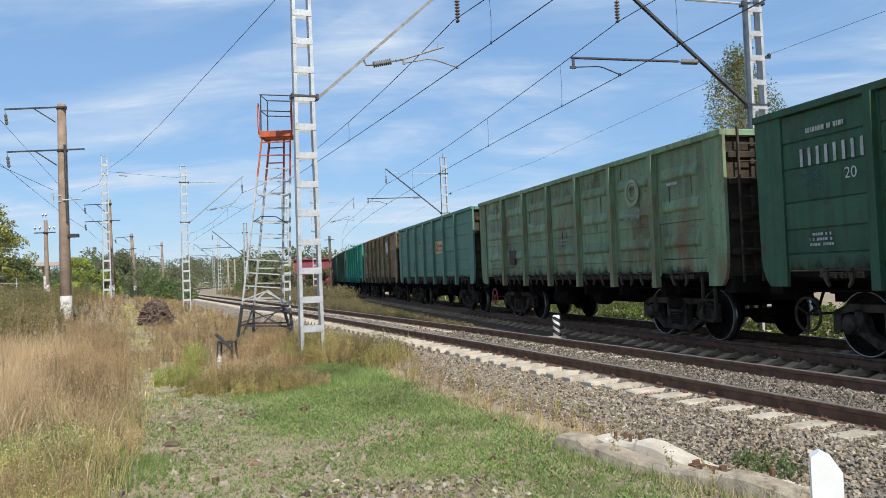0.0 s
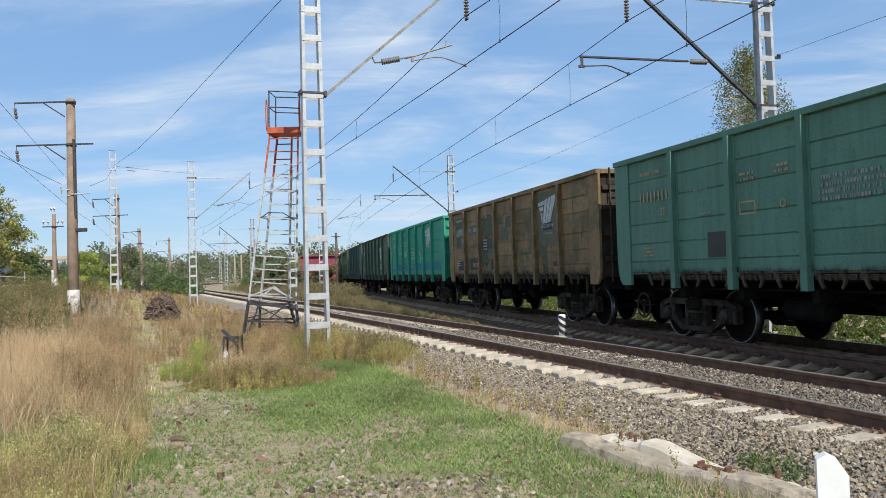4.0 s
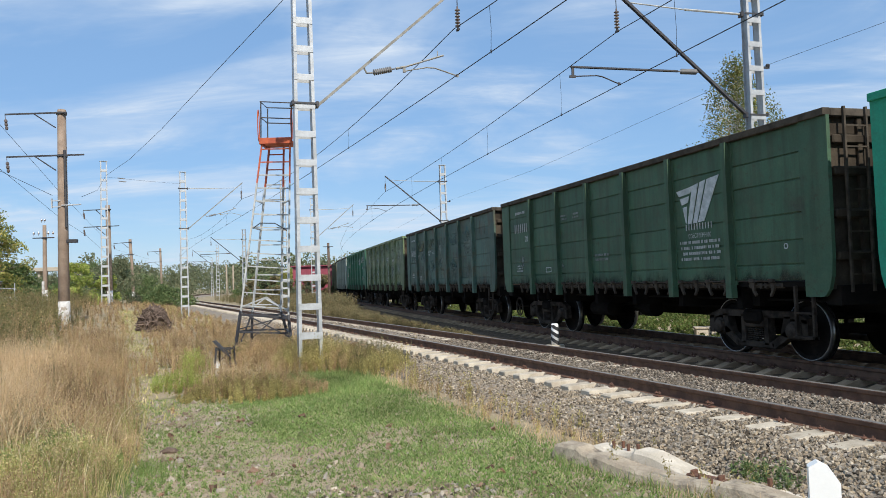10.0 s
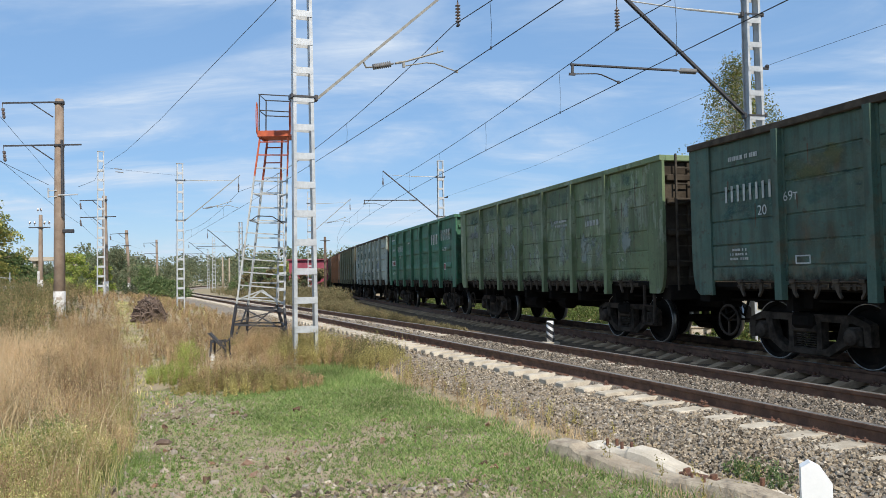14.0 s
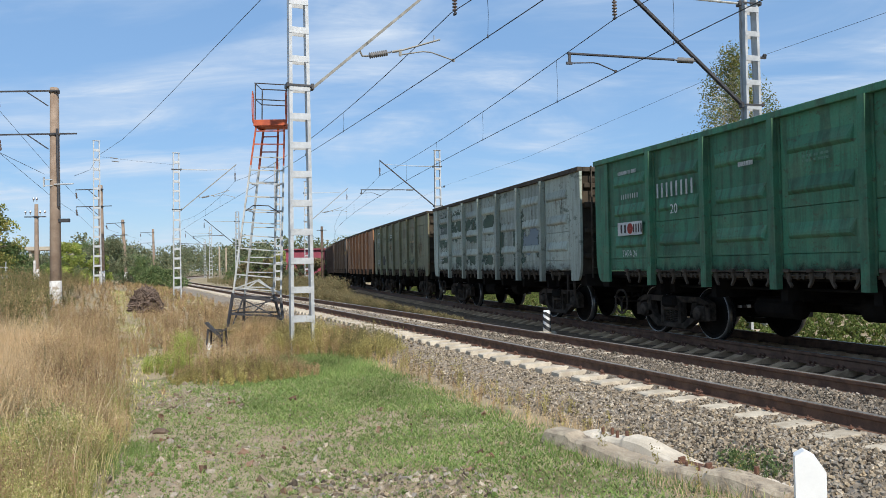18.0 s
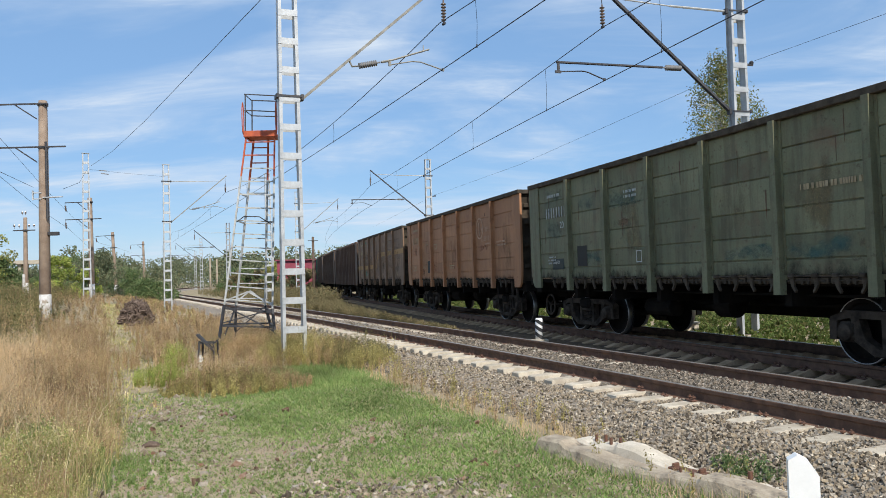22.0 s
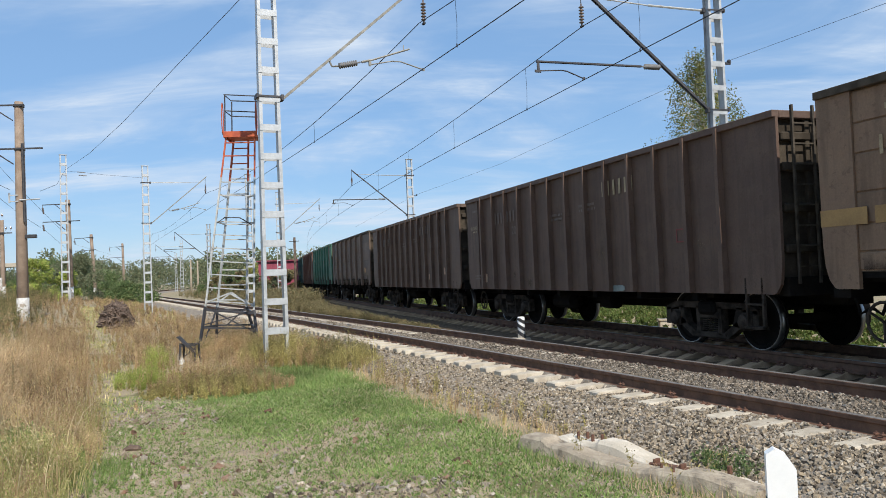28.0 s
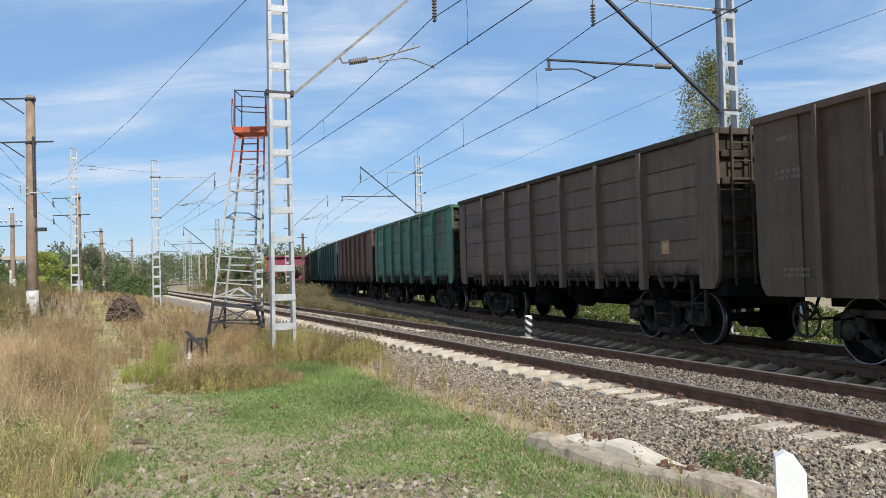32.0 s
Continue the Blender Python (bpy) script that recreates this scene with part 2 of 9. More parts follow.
M_GROUND = shade("soil_and_litter", (0.31, 0.245, 0.160), (0.44, 0.355, 0.240), 0.8, 0.95, 0, 25, 0.8, third=(0.16, 0.15, 0.07), third_at=(0.48, 0.64), third_scale=0.8, depth=0.03, spec=0.05)
# bed tone lowered to put shade into the gaps between the loose stones
M_BALLAST = shade("crushed_stone", (0.20, 0.168, 0.132), (0.34, 0.288, 0.228), 9, 0.9, 0, 30, 0.9, depth=0.03, spec=0.05)
M_BALLAST_DARK = shade("oily_crushed_stone", (0.106, 0.077, 0.053), (0.186, 0.136, 0.091), 9, 1.0, 0, 30, 0.9, depth=0.03, spec=0.05)
M_STONE = stone_mix("ballast_stone", ((0.069, 0.055, 0.042), (0.173, 0.141, 0.104), (0.285, 0.236, 0.176), (0.351, 0.274, 0.182), (0.239, 0.213, 0.182), (0.529, 0.453, 0.349)))
M_STONE_DARK = stone_mix("oily_brown_stone", ((0.098, 0.070, 0.048), (0.168, 0.126, 0.088), (0.259, 0.198, 0.142), (0.323, 0.252, 0.184)))
M_PEBBLE = stone_mix("earthy_pebble", ((0.14, 0.105, 0.075), (0.24, 0.19, 0.135), (0.33, 0.27, 0.20), (0.30, 0.265, 0.22), (0.47, 0.395, 0.30)))
M_STONE_GREY = stone_mix("grey_ballast_stone", ((0.063, 0.052, 0.042), (0.134, 0.114, 0.091), (0.199, 0.170, 0.136), (0.246, 0.198, 0.148), (0.355, 0.309, 0.255)))
M_SLAB = shade("white_concrete", (0.52, 0.455, 0.36), (0.66, 0.59, 0.485), 5, 0.9, 0, 70, 0.3, third=(0.33, 0.26, 0.2), third_at=(0.58, 0.75), third_scale=4, spec=0.05)
M_SLEEPER = shade("pale_concrete", (0.43, 0.365, 0.28), (0.57, 0.50, 0.395), 5, 0.9, 0, 70, 0.3, third=(0.33, 0.26, 0.2), third_at=(0.58, 0.75), third_scale=4, obj=0.12, spec=0.05)
M_SLEEPER_OLD = shade("stained_concrete", (0.380, 0.259, 0.161), (0.529, 0.374, 0.241), 5, 1.0, 0, 70, 0.3, obj=0.15, spec=0.05)
M_RAIL = shade("rusty_rail", (0.105, 0.057, 0.037), (0.18, 0.097, 0.060), 6, 0.8, 0.1, 60, 0.3)
M_RAIL_TOP = shade("dull_worn_rail_head", (0.27, 0.235, 0.20), (0.38, 0.34, 0.30), 8, 0.45, 0.55, 90, 0.05)
M_RUST = shade("rusted_iron", (0.175, 0.085, 0.055), (0.12, 0.065, 0.045), 25, 0.85, 0.1, 120, 0.4)
M_GALV = shade("galvanised_steel", (0.40, 0.41, 0.41), (0.52, 0.53, 0.53), 3, 0.5, 0.25, 45, 0.12, third=(0.62, 0.63, 0.62), third_at=(0.60, 0.74), third_scale=5)
M_DARK_STEEL = shade("dark_painted_steel", (0.045, 0.045, 0.05), (0.08, 0.075, 0.075), 4, 0.55, 0.3, 60, 0.15)
M_ARM = shade("dull_galvanised_tube", (0.20, 0.188, 0.16), (0.30, 0.285, 0.25), 4, 0.6, 0.3, 60, 0.15)
M_WEATHERED = shade("weathered_grey_steel", (0.36, 0.365, 0.35), (0.50, 0.505, 0.485), 4, 0.6, 0.12, 60, 0.15, third=(0.22, 0.13, 0.09), third_at=(0.58, 0.7), third_scale=6)
M_ORANGE = shade("orange_red_paint", (0.52, 0.115, 0.045), (0.38, 0.08, 0.04), 5, 0.6, 0.1, 60, 0.2, third=(0.16, 0.07, 0.05), third_at=(0.6, 0.72), third_scale=7)
M_POLE = shade("brown_weathered_concrete", (0.25, 0.180, 0.130), (0.34, 0.255, 0.19), 2.0, 0.9, 0, 40, 0.3, third=(0.17, 0.11, 0.075), third_at=(0.57, 0.72), third_scale=1.6, third_stretch=(3, 3, 0.35))
M_WHITE = shade("flaking_whitewash", (0.62, 0.60, 0.56), (0.48, 0.45, 0.41), 6, 0.85, 0, 60, 0.3, third=(0.30, 0.25, 0.19), third_at=(0.50, 0.58), third_scale=4)
M_POST = shade("clean_white_paint", (0.82, 0.82, 0.80), (0.77, 0.77, 0.75), 6, 0.5, 0, 80, 0.02, fleck=0.04)
M_BLACK = shade("matt_black_paint", (0.025, 0.025, 0.027), (0.045, 0.045, 0.045), 6, 0.6, 0, 80, 0.1)
M_CONCRETE = shade("broken_concrete", (0.32, 0.26, 0.19), (0.46, 0.385, 0.285), 6, 0.95, 0, 45, 0.8, third=(0.16, 0.13, 0.10), third_at=(0.54, 0.68), third_scale=5)
M_PORCELAIN = shade("brown_glazed_porcelain", (0.10, 0.075, 0.065), (0.16, 0.12, 0.10), 8, 0.25, 0, 80, 0.0, spec=0.6)
M_GREY_INS = shade("grey_polymer", (0.17, 0.165, 0.16), (0.23, 0.225, 0.22), 12, 0.6, 0, 80, 0.1)
M_WIRE = shade("oxidised_wire", (0.035, 0.037, 0.042), (0.06, 0.06, 0.066), 2, 0.6, 0.4, 60, 0.0)
# near-black steel broken by small brown patches
M_UNDER = shade("near_black_underframe_steel", (0.011, 0.010, 0.009), (0.018, 0.0155, 0.013), 3, 0.95, 0.0, 50, 0.3, third=(0.036, 0.027, 0.021), third_at=(0.58, 0.75), third_scale=2.5, spec=0.05)
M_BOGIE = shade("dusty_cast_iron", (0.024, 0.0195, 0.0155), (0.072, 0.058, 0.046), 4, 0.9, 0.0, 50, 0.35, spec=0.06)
M_TYRE = shade("worn_bright_wheel_tread", (0.30, 0.30, 0.30), (0.42, 0.42, 0.42), 6, 0.35, 0.9, 60, 0.05)
M_RED = shade("crimson_sheet_cladding", (0.255, 0.052, 0.075), (0.31, 0.070, 0.095), 1.5, 0.55, 0.1, 30, 0.1)
M_BARK = shade("grey_brown_bark", (0.16, 0.125, 0.095), (0.26, 0.21, 0.165), 6, 0.95, 0, 30, 0.7)
M_BIRCH = shade("birch_bark", (0.62, 0.60, 0.55), (0.50, 0.47, 0.42), 5, 0.8, 0, 30, 0.3, third=(0.05, 0.045, 0.04), third_at=(0.56, 0.66), third_scale=4, third_stretch=(1, 1, 4))
M_DEADWOOD = shade("dead_brown_wood", (0.10, 0.067, 0.050), (0.18, 0.130, 0.098), 5, 0.95, 0, 40, 0.5)


# ---------------------------------------------------------------- mesh building
class Geo:
    """Collects vertices and faces of one mesh."""

    def __init__(self):
        self.v, self.f = [], []

    def add(self, verts, faces, m=None):
        k = len(self.v)
        self.v += [tuple(m @ Vector(p)) for p in verts] if m is not None else [tuple(p) for p in verts]
        self.f += [tuple(i + k for i in q) for q in faces]
        return self

    def box(self, x0, x1, y0, y1, z0, z1, bev=0.0, m=None):
        if bev <= 0:
            vs = [(x, y, z) for x in (x0, x1) for y in (y0, y1) for z in (z0, z1)]
            return self.add(vs, [(0, 1, 3, 2), (4, 6, 7, 5), (0, 4, 5, 1), (2, 3, 7, 6), (0, 2, 6, 4), (1, 5, 7, 3)], m)
        b = min(bev, (x1 - x0) * 0.45, (y1 - y0) * 0.45, (z1 - z0) * 0.45)
        vs, at_ = [], {}
        for i, (x, sx) in enumerate(((x0, 1), (x1, -1))):
            for j, (y, sy) in enumerate(((y0, 1), (y1, -1))):
                for k, (z, sz) in enumerate(((z0, 1), (z1, -1))):
                    for a, p in enumerate(((x, y + sy * b, z + sz * b), (x + sx * b, y, z + sz * b), (x + sx * b, y + sy * b, z))):
                        at_[i, j, k, a] = len(vs)
                        vs.append(p)
        g = lambda i, j, k, a: at_[i, j, k, a]
        fs = []
        for i in (0, 1):
            q = [g(i, 0, 0, 0), g(i, 0, 1, 0), g(i, 1, 1, 0), g(i, 1, 0, 0)]
            fs.append(q if i == 0 else q[::-1])
            q = [g(0, i, 0, 1), g(1, i, 0, 1), g(1, i, 1, 1), g(0, i, 1, 1)]
            fs.append(q if i == 0 else q[::-1])
            q = [g(0, 0, i, 2), g(0, 1, i, 2), g(1, 1, i, 2), g(1, 0, i, 2)]
            fs.append(q if i == 0 else q[::-1])
        for i in (0, 1):
            for j in (0, 1):
                fs.append([g(i, j, 0, 0), g(i, j, 1, 0), g(i, j, 1, 1), g(i, j, 0, 1)])
                fs.append([g(i, 0, j, 0), g(i, 1, j, 0), g(i, 1, j, 2), g(i, 0, j, 2)])
                fs.append([g(0, i, j, 1), g(1, i, j, 1), g(1, i, j, 2), g(0, i, j, 2)])
                for k in (0, 1):
                    fs.append([g(i, j, k, 0), g(i, j, k, 1), g(i, j, k, 2)])
        return self.add(vs, fs, m)

    def tube(self, pts, r, n=6, r1=None, caps=True):
        pts = [Vector(p) for p in pts]
        rs = r if isinstance(r, (list, tuple)) else [r + ((r1 if r1 is not None else r) - r) * i / (len(pts) - 1) for i in range(len(pts))]
        k, u = len(self.v), None
        for i, p in enumerate(pts):
            d = (pts[min(i + 1, len(pts) - 1)] - pts[max(i - 1, 0)]).normalized()
            if u is None:
                u = d.cross(Vector((0, 0, 1)) if abs(d.z) < 0.9 else Vector((1, 0, 0)))
            u = (u - d * u.dot(d)).normalized()
            w = d.cross(u)
            for j in range(n):
                a = 2 * math.pi * j / n
                self.v.append(tuple(p + (u * math.cos(a) + w * math.sin(a)) * rs[i]))
        for i in range(len(pts) - 1):
            for j in range(n):
                a, b = k + i * n + j, k + i * n + (j + 1) % n
                self.f.append((a, b, b + n, a + n))
        if caps:
            self.f.append(tuple(k + j for j in range(n))[::-1])
            self.f.append(tuple(k + (len(pts) - 1) * n + j for j in range(n)))
        return self

    def lathe(self, p, axis, prof, n=14, caps=True):
        """Rings of (distance along axis, radius) turned about an axis."""
        d = Vector(axis).normalized()
        return self.tube([Vector(p) + d * a for a, _ in prof], [max(r, 0.001) for _, r in prof], n, caps=caps)

    def turned(self, prof, n=32):
        """A ring body about the y axis from (y, radius) rows."""
        k = len(prof)
        vs = [(r * math.cos(2 * math.pi * j / n), y, r * math.sin(2 * math.pi * j / n)) for y, r in prof for j in range(n)]
        fs = [(i * n + j, i * n + (j + 1) % n, (i + 1) * n + (j + 1) % n, (i + 1) * n + j) for i in range(k - 1) for j in range(n)]
        return self.add(vs, fs)

    def prism(self, outline, lo, hi, m=None):
        """An outline in x, z pushed along y from lo to hi."""
        n = len(outline)
        vs = [(x, lo, z) for x, z in outline] + [(x, hi, z) for x, z in outline]
        fs = [tuple(range(n)), tuple(range(2 * n - 1, n - 1, -1))]
        fs += [(i, i + n, (i + 1) % n + n, (i + 1) % n) for i in range(n)]
        return self.add(vs, fs, m)

    def bar(self, p, q, w, h=None):
        """A square bar from p to q."""
        p, q, h = Vector(p), Vector(q), h or w
        d = q - p
        return self.box(0, d.length, -w / 2, w / 2, -h / 2, h / 2, 0, Matrix.Translation(p) @ d.to_track_quat("X", "Z").to_matrix().to_4x4())

    def mesh(self, name, material=None, smooth=False, fix=True):
        me = bpy.data.meshes.new(name)
        me.from_pydata(self.v, [], self.f)
        if fix:
            bm = bmesh.new()
            bm.from_mesh(me)
            bmesh.ops.recalc_face_normals(bm, faces=bm.faces)
            bm.to_mesh(me)
            bm.free()
        if smooth:
            me.polygons.foreach_set("use_smooth", [True] * len(me.polygons))
        if material:
            me.materials.append(material)
        me.update()
        return me


def tri_mesh(name, verts, tris, material):
    me = bpy.data.meshes.new(name)
    verts, tris = np.asarray(verts, np.float32), np.asarray(tris, np.int32)
    me.vertices.add(len(verts)); me.vertices.foreach_set("co", verts.ravel())
    me.loops.add(len(tris) * 3); me.loops.foreach_set("vertex_index", tris.ravel())
    me.polygons.add(len(tris))
    me.polygons.foreach_set("loop_start", np.arange(0, len(tris) * 3, 3, dtype=np.int32))
    me.polygons.foreach_set("use_smooth", np.zeros(len(tris), bool))
    me.materials.append(material)
    me.update(calc_edges=True)
    return me


def piece(name, mesh, parent=None, m=None, label="", material=None):
    """One object on a mesh that may be shared; as a part of parent, in its space."""
    ob = new(name, mesh)
    if parent is not None:
        ob.parent = parent
    if m is not None:
        ob.matrix_basis = m
    if material is not None:
        ob.material_slots[0].link = "OBJECT"
        ob.material_slots[0].material = material
    if label:
        ob["label"] = label
    return ob


def thing(name, label, category, m=None, group="", kind="", mesh=None):
    ob = new(name, mesh)
    if m is not None:
        ob.matrix_basis = m
    return tagged(ob, label, category, group, kind)


# ---------------------------------------------------------------- the two tracks
class Line:
    """A track's centre line: it crosses y = 0 at x0, heading th to the left of +y, with curvature k0 + k1 s."""

    def __init__(self, x0, th, k0, k1):
        self.s = np.arange(-60, 420, 0.25)
        sk = np.minimum(self.s, 230)
        self.th = th + k0 * sk + k1 * sk ** 2 / 2
        p = np.cumsum(np.c_[-np.sin(self.th), np.cos(self.th)] * 0.25, 0)
        i = int(np.argmin(abs(self.s)))
        self.p = p - p[i] + [x0, 0]

    def at(self, s, o=0.0):
        th = np.interp(s, self.s, self.th)
        x, y = np.interp(s, self.s, self.p[:, 0]), np.interp(s, self.s, self.p[:, 1])
        return x + np.cos(th) * o, y + np.sin(th) * o, th

    def frame_at(self, s, o=0.0, z=0.0):
        """x along the track, y to its left."""
        x, y, th = self.at(s, o)
        return Matrix.Translation((x, y, z)) @ Matrix.Rotation(th + math.pi / 2, 4, "Z")

    def offset(self, x, y):
        """Signed distance to the right of the line, and where along it."""
        x, y = np.asarray(x, float), np.asarray(y, float)
        best, sb = np.full(x.shape, 1e9), np.zeros(x.shape)
        st = slice(0, None, 4)
        for s, (px, py), th in zip(self.s[st], self.p[st], self.th[st]):
            dx, dy = x - px, y - py
            o, a = dx * math.cos(th) + dy * math.sin(th), -dx * math.sin(th) + dy * math.cos(th)
            hit = (abs(a) <= 0.8) & (abs(o) < abs(best))
            best = np.where(hit, o, best)
            sb = np.where(hit, s + a, sb)
        return best, sb


NEAR = Line(7.491, 0.34284, 0.001655, -0.00002507)
FAR = Line(10.270, 0.29939, -0.001395, -0.0000007)


def smooth01(v):
    v = np.clip(v, 0, 1)
    return v * v * (3 - 2 * v)


def ground_z(x, y):
    """Height of the ground: level beside the track, rising a little towards the far verge."""
    x, y = np.asarray(x, float), np.asarray(y, float)
    # distance to the left of the near track, by its straight near stretch
    left = -((x - 7.491) * math.cos(0.36) + y * math.sin(0.36))
    z = -0.44 + 1.05 * smooth01((left - 3.6) / 9.0) * smooth01((y - 14) / 38)
    fade = np.exp(-np.hypot(x, y) / 9.0)
    z = z + fade * (0.07 * np.sin(x * 1.3 + 0.7) * np.sin(y * 0.9) + 0.035 * np.sin(x * 3.1) * np.sin(y * 2.7 + 1))
    return z


# ---------------------------------------------------------------- ground, track beds
def build_ground():
    rings = [0.0] + list(1.2 * 1.052 ** np.arange(0, 160))
    n = 200
    vs, fs = [], []
    for r in rings:
        a = np.arange(n) * 2 * math.pi / n
        x, y = r * np.sin(a), r * np.cos(a)
        z = ground_z(x, y)
        vs += list(zip(x, y, z))
    for i in range(len(rings) - 1):
        for j in range(n):
            a, b = i * n + j, i * n + (j + 1) % n
            fs.append((a, b, b + n, a + n))
    g = Geo()
    g.v, g.f = vs, fs
    tagged(new("ground", g.mesh("ground", M_GROUND, True)), "stony soil with short grass and litter beside the railway", "ground", kind="structure")


def near_dip(s, o):
    """How far the near ballast has sunk beside the outer sleeper ends; close by it is heaped up again."""
    return 0.075 * smooth01((np.asarray(s, float) - 9.0) / 5.0) * smooth01((np.asarray(o, float) + 2.35) / 0.5) * smooth01((-0.86 - np.asarray(o, float)) / 0.06)


def sweep(name, line, s0, s1, step, prof, material, jitter=0.0, seed=1, dip=None):
    """A cross-section of (offset, height) carried along a track."""
    rng = np.random.default_rng(seed)
    ss = np.arange(s0, s1 + 1e-6, step)
    g, n = Geo(), len(prof)
    for s in ss:
        for o, z in prof:
            x, y, _ = line.at(s, o + (rng.normal(0, jitter) if jitter else 0))
            g.v.append((float(x), float(y), z - (float(dip(s, o)) if dip else 0) + (float(rng.normal(0, jitter * 0.5)) if jitter else 0)))
    for i in range(len(ss) - 1):
        for j in range(n - 1):
            a = i * n + j
            g.f.append((a, a + 1, a + 1 + n, a + n))
    return g.mesh(name, material, False)


build_ground()
BED = [(-3.0, -0.62), (-2.35, -0.42), (-1.75, -0.235), (-1.4, -0.215), (-0.8, -0.225), (-0.7, -0.205), (0, -0.215), (0.7, -0.205), (0.8, -0.225), (1.4, -0.215), (1.75, -0.235), (2.5, -0.36), (3.1, -0.60)]
BED_NEAR = [(-3.0, -0.62), (-2.35, -0.40), (-1.75, -0.215), (-1.4, -0.198), (-1.15, -0.192), (-0.95, -0.188), (-0.86, -0.160), (-0.74, -0.165), (-0.6, -0.178), (0, -0.182), (0.6, -0.178), (0.74, -0.165), (0.86, -0.168), (1.4, -0.20), (1.75, -0.235), (2.5, -0.36), (3.1, -0.60)]
tagged(new("ballast_near_track", sweep("ballast", NEAR, -12, 300, 0.5, BED_NEAR, M_BALLAST, 0.012, 3, near_dip)), "pale crushed stone ballast under the curved near track", "ballast", kind="structure")
tagged(new("ballast_far_track", sweep("ballast", FAR, -12, 330, 0.5, [(o, z - 0.055) for o, z in BED], M_BALLAST_DARK, 0.012, 4)), "grey crushed stone ballast under the train's track", "ballast", kind="structure")

# rails: foot, web and head, with a polished running surface
FOOT = [(-0.075, -0.18), (-0.075, -0.168), (-0.016, -0.145), (-0.010, -0.06), (-0.036, -0.045), (-0.037, -0.008), (-0.028, -0.0005), (0.028, -0.0005), (0.037, -0.008), (0.036, -0.045), (0.010, -0.06), (0.016, -0.145), (0.075, -0.168), (0.075, -0.18)]


def build_track(name, line, label, s0, s1, grp):
    tr = thing(name, label, "railway track", kind="structure", mesh=None)
    for o in (-0.797, 0.797):
        rail = piece("rail", sweep("rail", line, s0, s1, 1.0, [(o + a, z) for a, z in FOOT], M_RAIL), tr)
        piece("running_surface", sweep("running_surface", line, s0, s1, 1.0, [(o - 0.033, -0.002), (o - 0.024, 0.002), (o - 0.012, 0.0035), (o + 0.012, 0.0035), (o + 0.024, 0.002), (o + 0.033, -0.002)], M_RAIL_TOP), rail, label="polished rail head")
    return tr


near_track = build_track("near_track", NEAR, "curved railway track with rusty rails on pale concrete sleepers", -12, 300, "t")
far_track = build_track("far_track", FAR, "railway track with dark rails on stained concrete sleepers under the train", -12, 330, "t")


# ---------------------------------------------------------------- freight wagons
HALF, TOP, FLOOR = 6.57, 3.70, 1.28
SIDE = 1.50                        # half width of the wall plates
POSTS = [-4.32, -2.59, -0.865, 0.865, 2.59, 4.32]
CORNER = 0.56
LINES = [1.52, 1.88, 2.28, 2.78, 3.17]


PLANKS = [FLOOR] + LINES + [TOP - 0.11]


def plank_mesh(x0, x1, z0, z1):
    """One wall plank; y = outwards."""
    return Geo().box(x0, x1, SIDE - 0.03, SIDE, z0 + 0.011, z1 - 0.011, 0.008)


def backing(x0, x1):
    return Geo().box(x0, x1, SIDE - 0.045, SIDE - 0.022, FLOOR, TOP - 0.1)


BULGES = (1.80, 2.46, 3.07)      # lower edges of the pressings
SHEETS = ((FLOOR, 1.53), (1.53, 2.22), (2.22, TOP - 0.1))


def panel_pressed(x0, x1):
    """A backing sheet added behind a pressed panel; it blocks light through the seams."""
    return Geo().box(x0, x1, SIDE - 0.060, SIDE - 0.046, FLOOR, TOP - 0.1)


def sheet(x0, x1, lo, hi):
    """One flat sheet of a pressed panel."""
    return Geo().box(x0, x1, SIDE - 0.045, SIDE - 0.012, lo + 0.005, hi - 0.005, 0.004)


def bulge(x0, x1, z):
    """One long pressing: it swells out downwards and turns in sharply at its lower edge."""
    g = Geo()
    w = x1 - x0
    a, b = x0 + w * 0.13, x1 - w * 0.13
    rows = [(-0.052, -0.014, 0.02), (-0.014, 0.026, 0.05), (0.006, 0.037, 0.07), (0.045, 0.035, 0.085), (0.11, 0.014, 0.07), (0.20, -0.014, 0.0)]
    for dz, out, d in rows:
        g.v += [(a + d, SIDE + out, z + dz), (b - d, SIDE + out, z + dz)]
    n = len(rows)
    for i in range(n - 1):
        g.f.append((2 * i, 2 * i + 1, 2 * i + 3, 2 * i + 2))
    g.f.append(tuple(2 * i for i in range(n)))
    g.f.append(tuple(2 * i + 1 for i in range(n))[::-1])
    return g


def make_sideframe():
    """The cast side frame of a two-axle bogie with its two windows, outline in x, z."""
    g = Geo()
    y0, y1 = 1.0, 1.14
    # built of bars so that the windows stay open
    g.prism([(-1.22, 0.60), (-1.22, 0.68), (-0.95, 0.78), (0.95, 0.78), (1.22, 0.68), (1.22, 0.60), (0.92, 0.67), (-0.92, 0.67)], y0, y1)
    for s in (-1, 1):
        g.prism([(s * 1.24, 0.36), (s * 1.24, 0.66), (s * 1.10, 0.66), (s * 1.12, 0.36)], y0, y1)
        g.prism([(s * 0.80, 0.36), (s * 0.86, 0.70), (s * 0.72, 0.70), (s * 0.62, 0.40)], y0, y1)
        g.prism([(s * 0.78, 0.50), (s * 0.84, 0.38), (s * 0.46, 0.16), (s * 0.40, 0.27)], y0, y1)
        g.prism([(s * 0.34, 0.22), (s * 0.34, 0.70), (s * 0.24, 0.70), (s * 0.24, 0.22)], y0, y1)
    g.box(-0.48, 0.48, y0, y1, 0.16, 0.27, 0.02)
    return g


